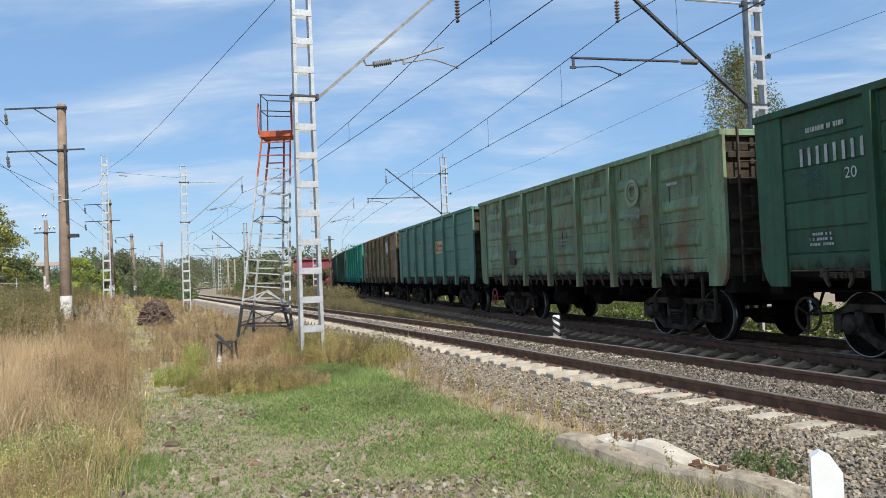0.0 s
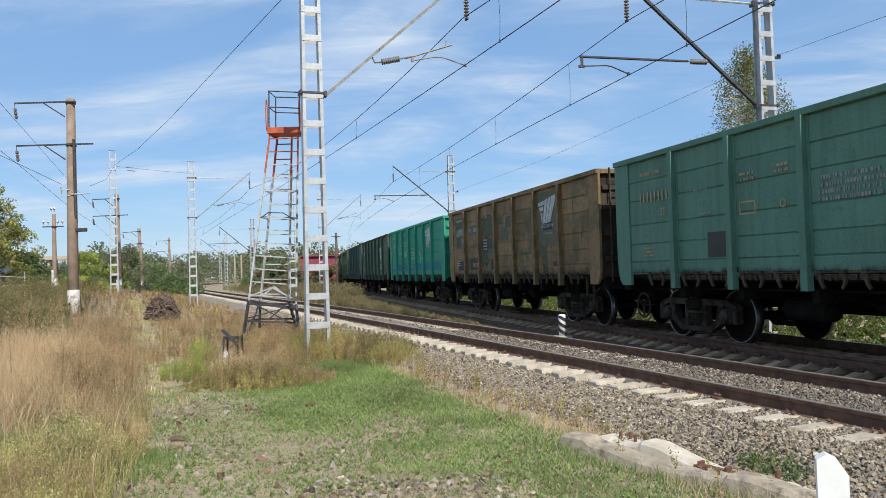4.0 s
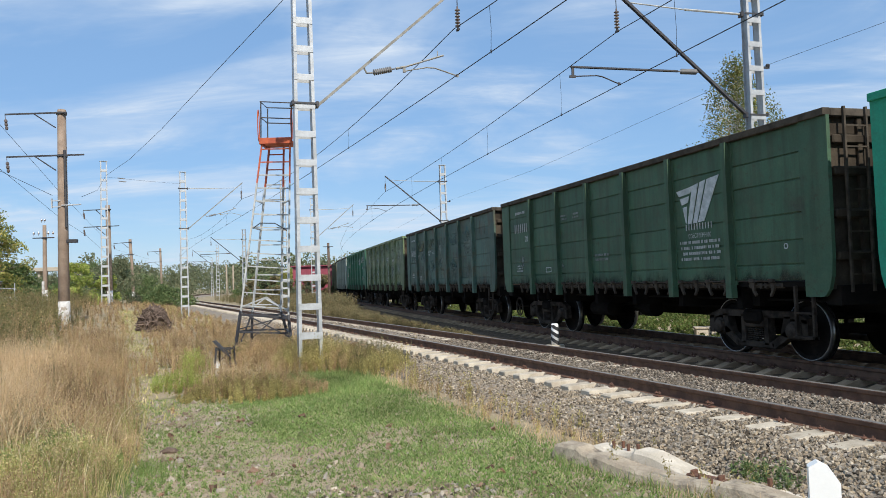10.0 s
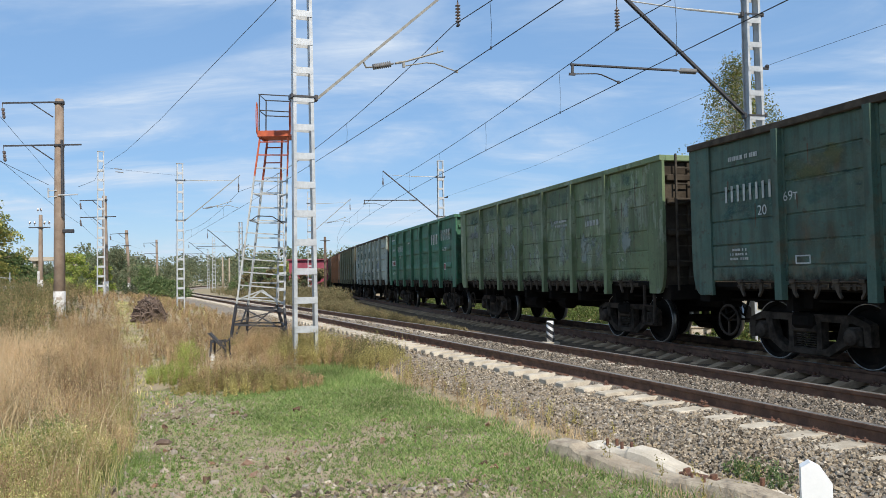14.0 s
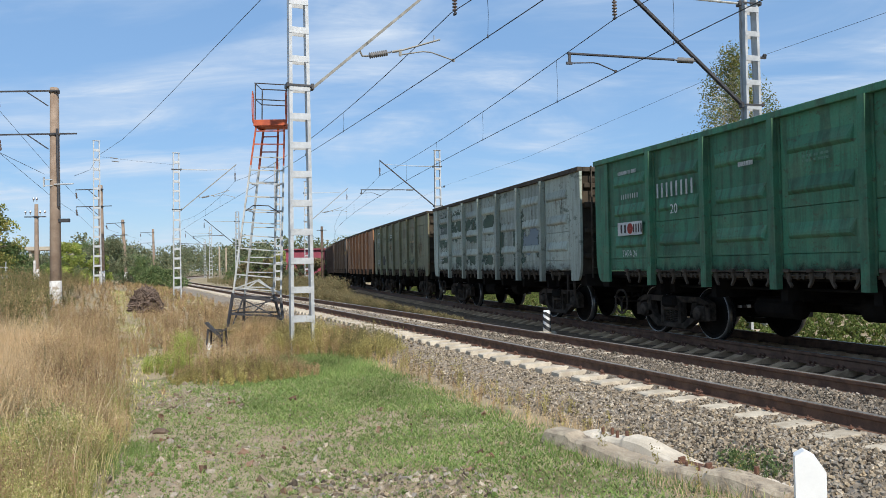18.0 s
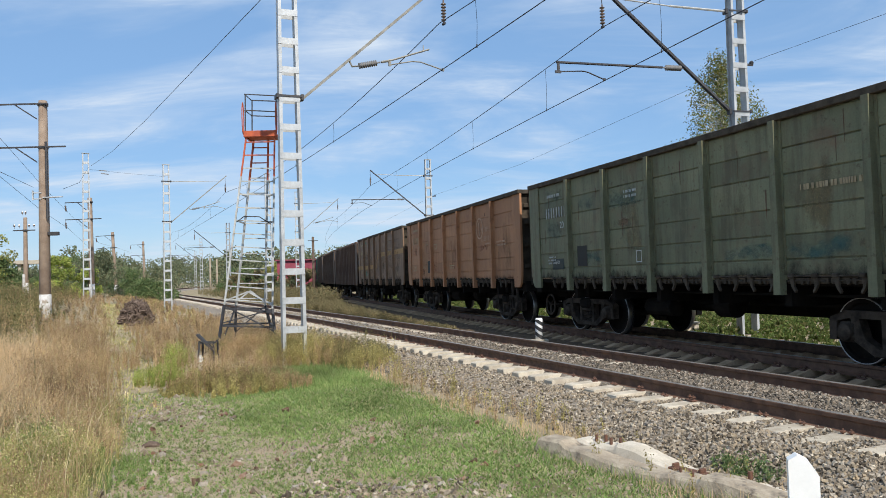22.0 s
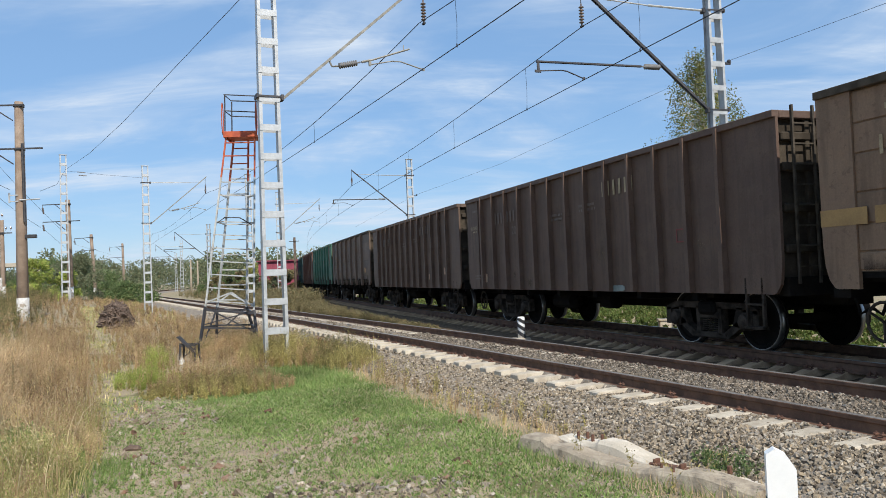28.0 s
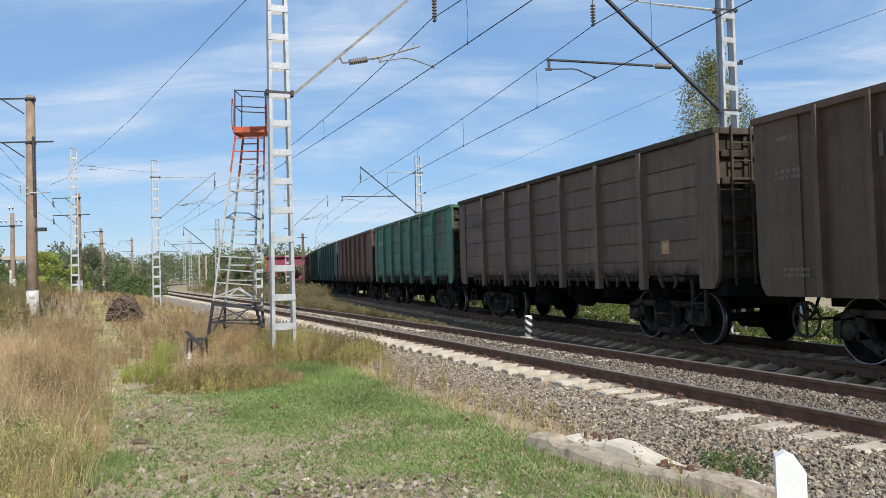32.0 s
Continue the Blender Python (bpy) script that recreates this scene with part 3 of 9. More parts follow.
def make_springs():
    g = Geo()
    for x in (-0.15, 0.0, 0.15):
        for z in np.arange(0.28, 0.50, 0.035):
            g.lathe((x, 1.07, z), (0, 0, 1), [(0, 0.05), (0.008, 0.068), (0.018, 0.068), (0.026, 0.05)], 8)
    g.box(-0.27, 0.27, 0.95, 1.16, 0.50, 0.62, 0.02)
    return g


def make_wheel():
    """One wheel, its axle along y, its outer face towards +y."""
    prof = [(-0.10, 0.10), (-0.09, 0.14), (-0.03, 0.17), (-0.025, 0.38), (-0.065, 0.40), (-0.065, 0.470), (0.045, 0.476), (0.05, 0.50), (0.075, 0.50), (0.075, 0.41), (0.02, 0.38), (0.015, 0.17), (0.08, 0.14), (0.09, 0.10)]
    return Geo().turned([(-a, r) for a, r in prof] + [(-prof[0][0], prof[0][1])], 36)


MESH = {}


def wagon_meshes():
    """All meshes that wagons share."""
    edges = [-HALF + CORNER] + POSTS + [HALF - CORNER]
    for i, (a, b) in enumerate(zip(edges, edges[1:])):
        MESH["flat", i] = backing(a, b).mesh("side_panel", M_UNDER)
        MESH["pressed", i] = panel_pressed(a, b).mesh("side_panel", M_UNDER)
        for lo, hi in zip(PLANKS, PLANKS[1:]):
            MESH["plank", i, lo] = plank_mesh(a, b, lo, hi).mesh("plank", M_UNDER)
        for lo, hi in SHEETS:
            MESH["sheet", i, lo] = sheet(a, b, lo, hi).mesh("sheet", M_UNDER)
        for z in BULGES:
            MESH["bulge", i, z] = bulge(a, b, z).mesh("pressing", M_UNDER)
    MESH["far_wall"] = Geo().box(-HALF + 0.05, HALF - 0.05, -SIDE, -SIDE + 0.04, FLOOR, TOP - 0.1).mesh("far_side_wall", M_UNDER)
    # post: a hollow hat section, wider at the foot
    MESH["post"] = Geo().prism([(-0.075, 1.0), (0.075, 1.0), (0.06, TOP - 0.10), (-0.06, TOP - 0.10)], SIDE - 0.01, SIDE + 0.105).box(-0.11, 0.11, SIDE - 0.01, SIDE + 0.012, 1.22, TOP - 0.11).mesh("post", M_UNDER)
    MESH["thin_post"] = Geo().prism([(-0.055, 0.97), (0.055, 0.97), (0.032, TOP - 0.10), (-0.032, TOP - 0.10)], SIDE - 0.01, SIDE + 0.105).mesh("post", M_UNDER)
    for s in (-1, 1):
        e = s * HALF
        MESH["corner", s] = Geo().prism([(e, TOP - 0.10), (e - s * 0.01, 1.62), (e - s * 0.035, 1.34), (e - s * 0.09, 1.16), (e - s * 0.17, 1.06), (e - s * 0.22, 1.04), (e - s * CORNER, 1.04), (e - s * CORNER, TOP - 0.10)], SIDE - 0.03, SIDE + 0.03).mesh("corner_plate", M_UNDER)
        MESH["corner_tall", s] = Geo().prism([(e, TOP - 0.10), (e - s * 0.01, 1.4), (e - s * 0.05, 1.10), (e - s * 0.14, 0.97), (e - s * 0.2, 0.95), (e - s * 0.9, 0.95), (e - s * 0.9, TOP - 0.10)], SIDE - 0.03, SIDE + 0.02).mesh("corner_plate", M_UNDER)
        w = Geo()
        x0, x1 = (e - s * 0.16, e - s * 0.10)
        w.box(min(x0, x1), max(x0, x1), -SIDE, SIDE, 1.15, TOP - 0.1)
        MESH["end_wall", s] = w.mesh("end_wall", M_UNDER)
        xa, xb = e - s * 0.11, e - s * 0.02
        MESH["end_rib", s] = Geo().box(min(xa, xb), max(xa, xb), -SIDE + 0.1, SIDE - 0.1, 0, 0.13, 0.02).mesh("end_rib", M_UNDER)
        xa, xb = e - s * 0.11, e - s * 0.04
        MESH["end_post", s] = Geo().box(min(xa, xb), max(xa, xb), -0.05, 0.05, 1.2, TOP - 0.12, 0.01).mesh("end_post", M_UNDER)
        lad = Geo()
        for y in (0.86, 1.24):
            lad.box(min(e, e + s * 0.04), max(e, e + s * 0.04), y - 0.016, y + 0.016, 1.1, TOP + 0.02)
        for z in np.arange(1.35, 3.6, 0.30):
            lad.bar((e + s * 0.02, 0.86, z), (e + s * 0.02, 1.24, z), 0.022)
        MESH["ladder", s] = lad.mesh("ladder", M_UNDER)
        c = Geo()
        c.box(min(e - s * 0.4, e + s * 0.12), max(e - s * 0.4, e + s * 0.12), -0.17, 0.17, 0.86, 1.18, 0.03)
        c.box(min(e + s * 0.1, e + s * 0.37), max(e + s * 0.1, e + s * 0.37), -0.14, 0.14, 0.90, 1.16, 0.05)
        c.tube([(e + s * 0.05, 0.3, 0.95), (e + s * 0.18, 0.32, 0.62), (e + s * 0.34, 0.30, 0.70)], 0.025, 6)
        MESH["coupler", s] = c.mesh("coupler", M_UNDER)
    r = Geo()
    for s in (-1, 1):
        r.box(-HALF, HALF, min(s * (SIDE - 0.05), s * (SIDE + 0.075)), max(s * (SIDE - 0.05), s * (SIDE + 0.075)), TOP - 0.105, TOP, 0.006)
        r.box(min(s * HALF, s * (HALF - 0.12)), max(s * HALF, s * (HALF - 0.12)), -SIDE + 0.05, SIDE - 0.05, TOP - 0.12, TOP, 0.015)
    MESH["rim"] = r.mesh("top_rail", M_UNDER)
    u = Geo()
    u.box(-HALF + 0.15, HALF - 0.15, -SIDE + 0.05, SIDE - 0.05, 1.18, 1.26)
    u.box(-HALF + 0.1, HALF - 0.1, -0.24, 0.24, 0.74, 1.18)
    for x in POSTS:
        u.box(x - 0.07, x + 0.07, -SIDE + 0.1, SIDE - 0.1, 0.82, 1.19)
    # added filler box: keeps the space under the floor dark
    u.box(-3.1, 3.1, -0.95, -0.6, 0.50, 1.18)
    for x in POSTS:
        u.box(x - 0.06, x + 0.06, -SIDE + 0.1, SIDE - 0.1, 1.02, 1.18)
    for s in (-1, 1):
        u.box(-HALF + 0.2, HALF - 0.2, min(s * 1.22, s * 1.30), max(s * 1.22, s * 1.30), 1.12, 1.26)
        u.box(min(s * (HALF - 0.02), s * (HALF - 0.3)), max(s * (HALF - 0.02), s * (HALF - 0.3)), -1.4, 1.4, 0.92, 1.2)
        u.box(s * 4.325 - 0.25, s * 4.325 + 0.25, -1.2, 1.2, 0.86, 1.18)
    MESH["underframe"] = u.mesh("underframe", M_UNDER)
    h = Geo()
    h.box(-0.27, 0.27, SIDE - 0.02, SIDE + 0.03, 1.262, 1.285, 0.008)
    for s in (-1, 1):
        h.prism([(s * 0.19, 1.25), (s * 0.27, 1.25), (s * 0.262, 1.16), (s * 0.235, 1.10), (s * 0.18, 1.03), (s * 0.165, 1.06), (s * 0.205, 1.12), (s * 0.20, 1.18)], SIDE - 0.03, SIDE + 0.015)
        h.box(s * 0.23 - 0.05, s * 0.23 + 0.05, SIDE, SIDE + 0.06, 1.25, 1.31, 0.01)
        h.prism([(s * 0.02, 1.24), (s * 0.09, 1.24), (s * 0.07, 1.15), (s * 0.03, 1.17)], SIDE - 0.05, SIDE + 0.0)
    h.box(-0.40, 0.40, SIDE - 0.09, SIDE - 0.045, 1.16, 1.25, 0.01)
    h.tube([(-0.36, SIDE - 0.02, 1.20), (-0.1, SIDE - 0.01, 1.215), (0.36, SIDE - 0.02, 1.20)], 0.014, 5)
    MESH["latch"] = h.mesh("hatch_latch", M_UNDER)
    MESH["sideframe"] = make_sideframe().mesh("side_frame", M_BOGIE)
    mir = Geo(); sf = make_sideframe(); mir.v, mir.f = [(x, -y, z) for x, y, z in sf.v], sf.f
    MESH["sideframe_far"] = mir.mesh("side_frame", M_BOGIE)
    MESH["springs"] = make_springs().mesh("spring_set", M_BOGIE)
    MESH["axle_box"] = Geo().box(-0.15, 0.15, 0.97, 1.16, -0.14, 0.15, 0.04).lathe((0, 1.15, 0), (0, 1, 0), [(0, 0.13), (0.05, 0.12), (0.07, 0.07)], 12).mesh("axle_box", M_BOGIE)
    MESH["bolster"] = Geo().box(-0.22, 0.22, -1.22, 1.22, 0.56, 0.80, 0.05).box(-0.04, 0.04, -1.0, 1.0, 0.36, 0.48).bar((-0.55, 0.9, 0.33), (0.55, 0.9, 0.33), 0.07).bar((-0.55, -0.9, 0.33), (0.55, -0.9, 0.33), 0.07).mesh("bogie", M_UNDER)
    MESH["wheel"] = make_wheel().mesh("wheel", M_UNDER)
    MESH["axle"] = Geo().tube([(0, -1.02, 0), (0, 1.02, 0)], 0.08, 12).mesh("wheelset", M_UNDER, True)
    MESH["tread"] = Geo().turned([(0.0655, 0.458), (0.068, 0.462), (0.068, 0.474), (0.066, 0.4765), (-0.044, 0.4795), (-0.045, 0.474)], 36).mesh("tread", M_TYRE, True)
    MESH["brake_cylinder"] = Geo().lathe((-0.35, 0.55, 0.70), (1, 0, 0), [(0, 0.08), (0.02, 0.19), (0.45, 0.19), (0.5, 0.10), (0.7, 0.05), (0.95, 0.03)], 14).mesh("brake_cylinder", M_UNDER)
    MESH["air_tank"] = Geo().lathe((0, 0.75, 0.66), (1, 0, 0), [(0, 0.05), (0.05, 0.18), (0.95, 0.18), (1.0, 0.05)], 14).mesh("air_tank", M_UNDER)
    rod = Geo()
    rod.tube([(-3.4, 0.35, 0.78), (3.4, 0.35, 0.72)], 0.025, 6)
    rod.bar((-0.9, -0.3, 0.85), (-0.9, 0.75, 0.80), 0.05).bar((1.2, -0.3, 0.85), (1.2, 0.75, 0.80), 0.05)
    rod.tube([(-6.2, 1.0, 0.95), (-2, 1.1, 0.98), (3, 1.1, 0.98), (6.2, 1.0, 0.95)], 0.022, 6)
    MESH["brake_rod"] = rod.mesh("brake_rod", M_UNDER)
    stp = Geo()
    x = -HALF + 0.45
    for dx in (0, 0.36):
        stp.box(x + dx - 0.02, x + dx + 0.02, 1.47, 1.52, 0.42, 1.2)
    stp.box(x - 0.02, x + 0.38, 1.44, 1.56, 0.42, 0.46).box(x - 0.02, x + 0.38, 1.46, 1.53, 0.78, 0.81)
    MESH["step"] = stp.mesh("step", M_BOGIE)
    hb = Geo()
    ring = [(0.25 * math.cos(a), 0, 0.25 * math.sin(a)) for a in np.linspace(0, 2 * math.pi, 19)]
    hb.tube(ring, 0.022, 6, caps=False)
    for a in (0.5, 2.6, 4.7):
        hb.bar((0, 0, 0), (0.25 * math.cos(a), 0, 0.25 * math.sin(a)), 0.035, 0.02)
    hb.tube([(0, -0.9, 0), (0, 0.03, 0)], 0.02, 6)
    MESH["handwheel"] = hb.mesh("brake_handwheel", M_BOGIE)


wagon_meshes()


def paint(name, a, b, third=None, at=(0.56, 0.72), scale=1.1, stretch=(1, 1, 1), rough=0.62, blend=0.9, wear=0.6):
    """Old wagon paint: faded in places, streaked, chipped and dusty."""
    streak = tuple(0.42 * v + 0.30 * w for v, w in zip(a, (0.07, 0.045, 0.03)))
    chip = tuple(0.35 * v + w for v, w in zip(a, (0.045, 0.026, 0.016)))
    dust = tuple(0.7 * v + 0.40 * w for v, w in zip(a, (0.20, 0.155, 0.095)))
    return shade(name, a, b, blend, rough, 0.0, 34, 0.15, third=third, third_at=at, third_scale=scale, third_stretch=stretch, spec=0.3, low=0.3, high=0.7, shift=len(bpy.data.materials) * 3.7, wear=(streak, chip, dust, wear))


def patch(wg, name, x, z, w, h, material, label="", proud=0.006, y=None):
    """A painted rectangle on the near wall: centre x, z."""
    yy = SIDE + proud + LIFT[wg.name] if y is None else y
    key = ("patch", round(w, 3), round(h, 3))
    if key not in MESH:
        MESH[key] = Geo().box(-w / 2, w / 2, -0.004, 0.003, -h / 2, h / 2).mesh("paint_patch", M_UNDER)
    return piece(name, MESH[key], wg, Matrix.Translation((x, yy, z)), label, material)


def lettering(wg, text, x, z, height, material, name="lettering", stretch=1.0):
    """Painted words on the near wall, centred at x, z. They read from the +x end to the -x end."""
    key = ("text", text, round(height, 3), round(stretch, 2))
    if key not in MESH:
        cu = bpy.data.curves.new("words", "FONT")
        cu.body, cu.size, cu.align_x, cu.align_y = text, height * 1.38, "CENTER", "CENTER"
        tmp = bpy.data.objects.new("words", cu)
        scene.collection.objects.link(tmp)
        me = bpy.data.meshes.new_from_object(tmp.evaluated_get(bpy.context.evaluated_depsgraph_get()))
        bpy.data.objects.remove(tmp)
        me.materials.clear()
        me.materials.append(M_UNDER)
        me.transform(Matrix.Diagonal((stretch, 1, 1, 1)))
        MESH[key] = me
    m = Matrix.Translation((x, SIDE + 0.0205 + LIFT[wg.name], z)) @ Matrix(((-1, 0, 0, 0), (0, 0, 1, 0), (0, 1, 0, 0), (0, 0, 0, 1)))
    return piece(name, MESH[key], wg, m, "", material)


def number_bars(wg, x, z, w, h, material, n=8):
    """An eight-figure number, shown as plain bars of its size."""
    key = ("bars", round(w, 2), round(h, 2), n)
    if key not in MESH:
        g = Geo()
        st = w / n
        for i in range(n):
            a = -w / 2 + st * (i + 0.2)
            g.box(a, a + st * 0.34, 0, 0.004, -h / 2, h / 2)
        MESH[key] = g.mesh("painted_number", M_UNDER)
    return tagged(piece("painted_number", MESH[key], wg, Matrix.Translation((x, SIDE + 0.0165 + LIFT[wg.name], z)), "", M_NUMBER if material is M_LETTER else material), kind="stuff")


def lines_of_text(wg, x, z, w, h, n, material):
    """Small unreadable rows of stencilled writing, as bars."""
    key = ("rows", round(w, 2), round(h, 2), n)
    if key not in MESH:
        rng = np.random.default_rng(int(w * 1000 + n))
        g = Geo()
        for i in range(n):
            zc = h / 2 - h * (i + 0.5) / n
            c = -w / 2 + rng.uniform(0, 0.12) * w
            while c < w / 2 * rng.uniform(0.8, 1.0):
                d = min(rng.uniform(0.018, 0.05), w / 2 - c)
                g.box(c, c + d, 0, 0.004, zc - h / n * 0.26, zc + h / n * 0.26)
                c += d + rng.choice((0.014, 0.014, 0.05))
        MESH[key] = g.mesh("stencil_marking", M_UNDER)
    return tagged(piece("stencil_marking", MESH[key], wg, Matrix.Translation((x, SIDE + 0.0165 + LIFT[wg.name], z)), "", M_NUMBER if material is M_LETTER else material), kind="stuff")


M_LETTER = shade("chalky_white_lettering", (0.60, 0.62, 0.60), (0.42, 0.45, 0.43), 6, 0.8, 0, 50, 0.1, third=(0.22, 0.25, 0.23), third_at=(0.6, 0.75), third_scale=5)
M_NUMBER = shade("worn_white_figures", (0.48, 0.50, 0.47), (0.36, 0.38, 0.36), 6, 0.85, 0, 50, 0.1, third=(0.15, 0.16, 0.15), third_at=(0.56, 0.72), third_scale=5)
M_LETTER_DIM = shade("faded_lettering", (0.30, 0.31, 0.29), (0.20, 0.21, 0.20), 6, 0.85, 0, 50, 0.1)
M_LETTER_OCHRE = shade("ochre_lettering", (0.42, 0.33, 0.20), (0.32, 0.25, 0.15), 6, 0.8, 0, 50, 0.1)
M_DUSTY = shade("dusty_brown_steel", (0.055, 0.045, 0.034), (0.095, 0.078, 0.060), 5, 0.95, 0, 50, 0.3, spec=0.15)
M_END = shade("dark_end_wall", (0.040, 0.032, 0.024), (0.075, 0.060, 0.044), 2, 0.95, 0, 50, 0.3, third=(0.12, 0.095, 0.062), third_at=(0.56, 0.74), third_scale=2, spec=0.1)
DIRT = (0.055, 0.045, 0.035)
RUSTY = (0.13, 0.065, 0.035)

# number: colour name, words, wall kind, base, second, patch colour, its range and scale, shift along the track
P = {
    1: ("dark green steel gondola wagon with white stencilled markings", "flat", paint("dark_green_paint", (0.032, 0.099, 0.055), (0.042, 0.118, 0.067), DIRT, (0.56, 0.76), wear=0.8), 0.1),
    2: ("faded pale green gondola wagon with pressed panels and rust stains", "pressed", paint("faded_green_paint", (0.213, 0.323, 0.183), (0.171, 0.262, 0.146), (0.20, 0.130, 0.070), (0.48, 0.62), 0.8, (1.6, 1, 0.5), wear=1.0), 0.12),
    3: ("teal green gondola wagon with an orange banner on its side", "flat", paint("teal_paint", (0.094, 0.215, 0.156), (0.112, 0.243, 0.178), (0.07, 0.15, 0.11), (0.56, 0.80), wear=0.45), 0.12),
    4: ("rust-brown gondola wagon patched with old green paint", "flat", paint("rust_brown_paint", (0.319, 0.198, 0.086), (0.204, 0.130, 0.061), (0.098, 0.094, 0.038), (0.47, 0.58), 1.5, wear=1.0), 0.13),
    5: ("bright green gondola wagon with a blue band along its foot", "flat", paint("bright_green_paint", (0.018, 0.285, 0.170), (0.026, 0.315, 0.195), (0.03, 0.15, 0.10), (0.58, 0.82), wear=0.3), 0.13),
    6: ("dark bottle-green gondola wagon with a white winged emblem", "flat", paint("bottle_green_paint", (0.052, 0.112, 0.063), (0.067, 0.140, 0.081), DIRT, (0.56, 0.76), wear=0.7), 0.08),
    7: ("dark blue-green gondola wagon with worn and scratched paint", "flat", paint("worn_blue_green_paint", (0.079, 0.149, 0.116), (0.065, 0.118, 0.091), (0.105, 0.082, 0.048), (0.52, 0.66), 0.8, wear=1.1), 0.08),
    8: ("patchy grey-green gondola wagon with pale blotches of old paint", "flat", paint("blotched_green_paint", (0.160, 0.218, 0.109), (0.115, 0.166, 0.084), (0.25, 0.30, 0.21), (0.52, 0.57), 1.5, (1.5, 1, 0.6), wear=1.1), 0.17),
    9: ("green gondola wagon with pressed panels and large white lettering", "pressed", paint("grass_green_paint", (0.046, 0.172, 0.097), (0.060, 0.200, 0.115), (0.06, 0.105, 0.066), (0.50, 0.72), wear=1.1), 0.0),
    10: ("pale grey gondola wagon with pressed panels and peeling paint", "pressed", paint("peeling_grey_paint", (0.385, 0.430, 0.360), (0.300, 0.345, 0.290), (0.085, 0.115, 0.085), (0.585, 0.64), 1.7, (0.7, 1, 1.6), wear=1.0), -0.05),
    11: ("olive green gondola wagon with blue-grey paint patches", "flat", paint("olive_paint", (0.195, 0.198, 0.116), (0.147, 0.159, 0.094), (0.17, 0.125, 0.075), (0.52, 0.70), wear=1.0), 0.1),
    12: ("terracotta brown gondola wagon with pale chalk markings", "flat", paint("terracotta_paint", (0.415, 0.205, 0.098), (0.335, 0.160, 0.080), (0.225, 0.108, 0.058), (0.54, 0.76), wear=0.5), -0.03),
    13: ("dark brown gondola wagon with a yellow stripe along its side", "flat", paint("dark_brown_paint", (0.247, 0.155, 0.096), (0.193, 0.122, 0.078), (0.09, 0.066, 0.048), (0.58, 0.78), wear=0.8), 0.1),
    14: ("tall dark brown gondola wagon with many narrow ribs", "ribbed", paint("umber_paint", (0.142, 0.088, 0.063), (0.112, 0.070, 0.052), (0.155, 0.098, 0.066), (0.56, 0.78), wear=0.8), 0.05),
    15: ("tall dark brown gondola wagon with many narrow ribs", "ribbed", paint("dusty_umber_paint", (0.140, 0.090, 0.064), (0.113, 0.073, 0.053), (0.06, 0.048, 0.040), (0.58, 0.80), wear=0.7), 0.05),
    16: ("dark grey-brown gondola wagon with a small orange square", "flat", paint("grey_brown_paint", (0.164, 0.111, 0.082), (0.132, 0.090, 0.067), (0.15, 0.115, 0.088), (0.56, 0.76), wear=0.9), 0.12),
    17: ("sea-green gondola wagon with rust stains at its foot", "flat", paint("sea_green_paint", (0.060, 0.180, 0.118), (0.075, 0.205, 0.138), (0.13, 0.085, 0.05), (0.52, 0.62), wear=1.0), 0.1),
    18: ("rust-red gondola wagon with plain weathered sides", "flat", paint("rust_red_paint", (0.150, 0.075, 0.050), (0.120, 0.060, 0.042), DIRT, (0.60, 0.8)), 0.1),
    19: ("teal gondola wagon with plain weathered sides", "flat", paint("dull_teal_paint", (0.045, 0.095, 0.085), (0.035, 0.075, 0.068), DIRT, (0.6, 0.8)), 0.1),
    20: ("dark green gondola wagon with plain weathered sides", "flat", paint("dull_green_paint", (0.040, 0.080, 0.055), (0.032, 0.064, 0.045), DIRT, (0.6, 0.8)), 0.1),
    21: ("brown gondola wagon with plain weathered sides", "flat", paint("dull_brown_paint", (0.10, 0.065, 0.045), (0.085, 0.055, 0.04), DIRT, (0.6, 0.8)), 0.1),
}
TRAIN = {}
LIFT = {}
WHEELS = []


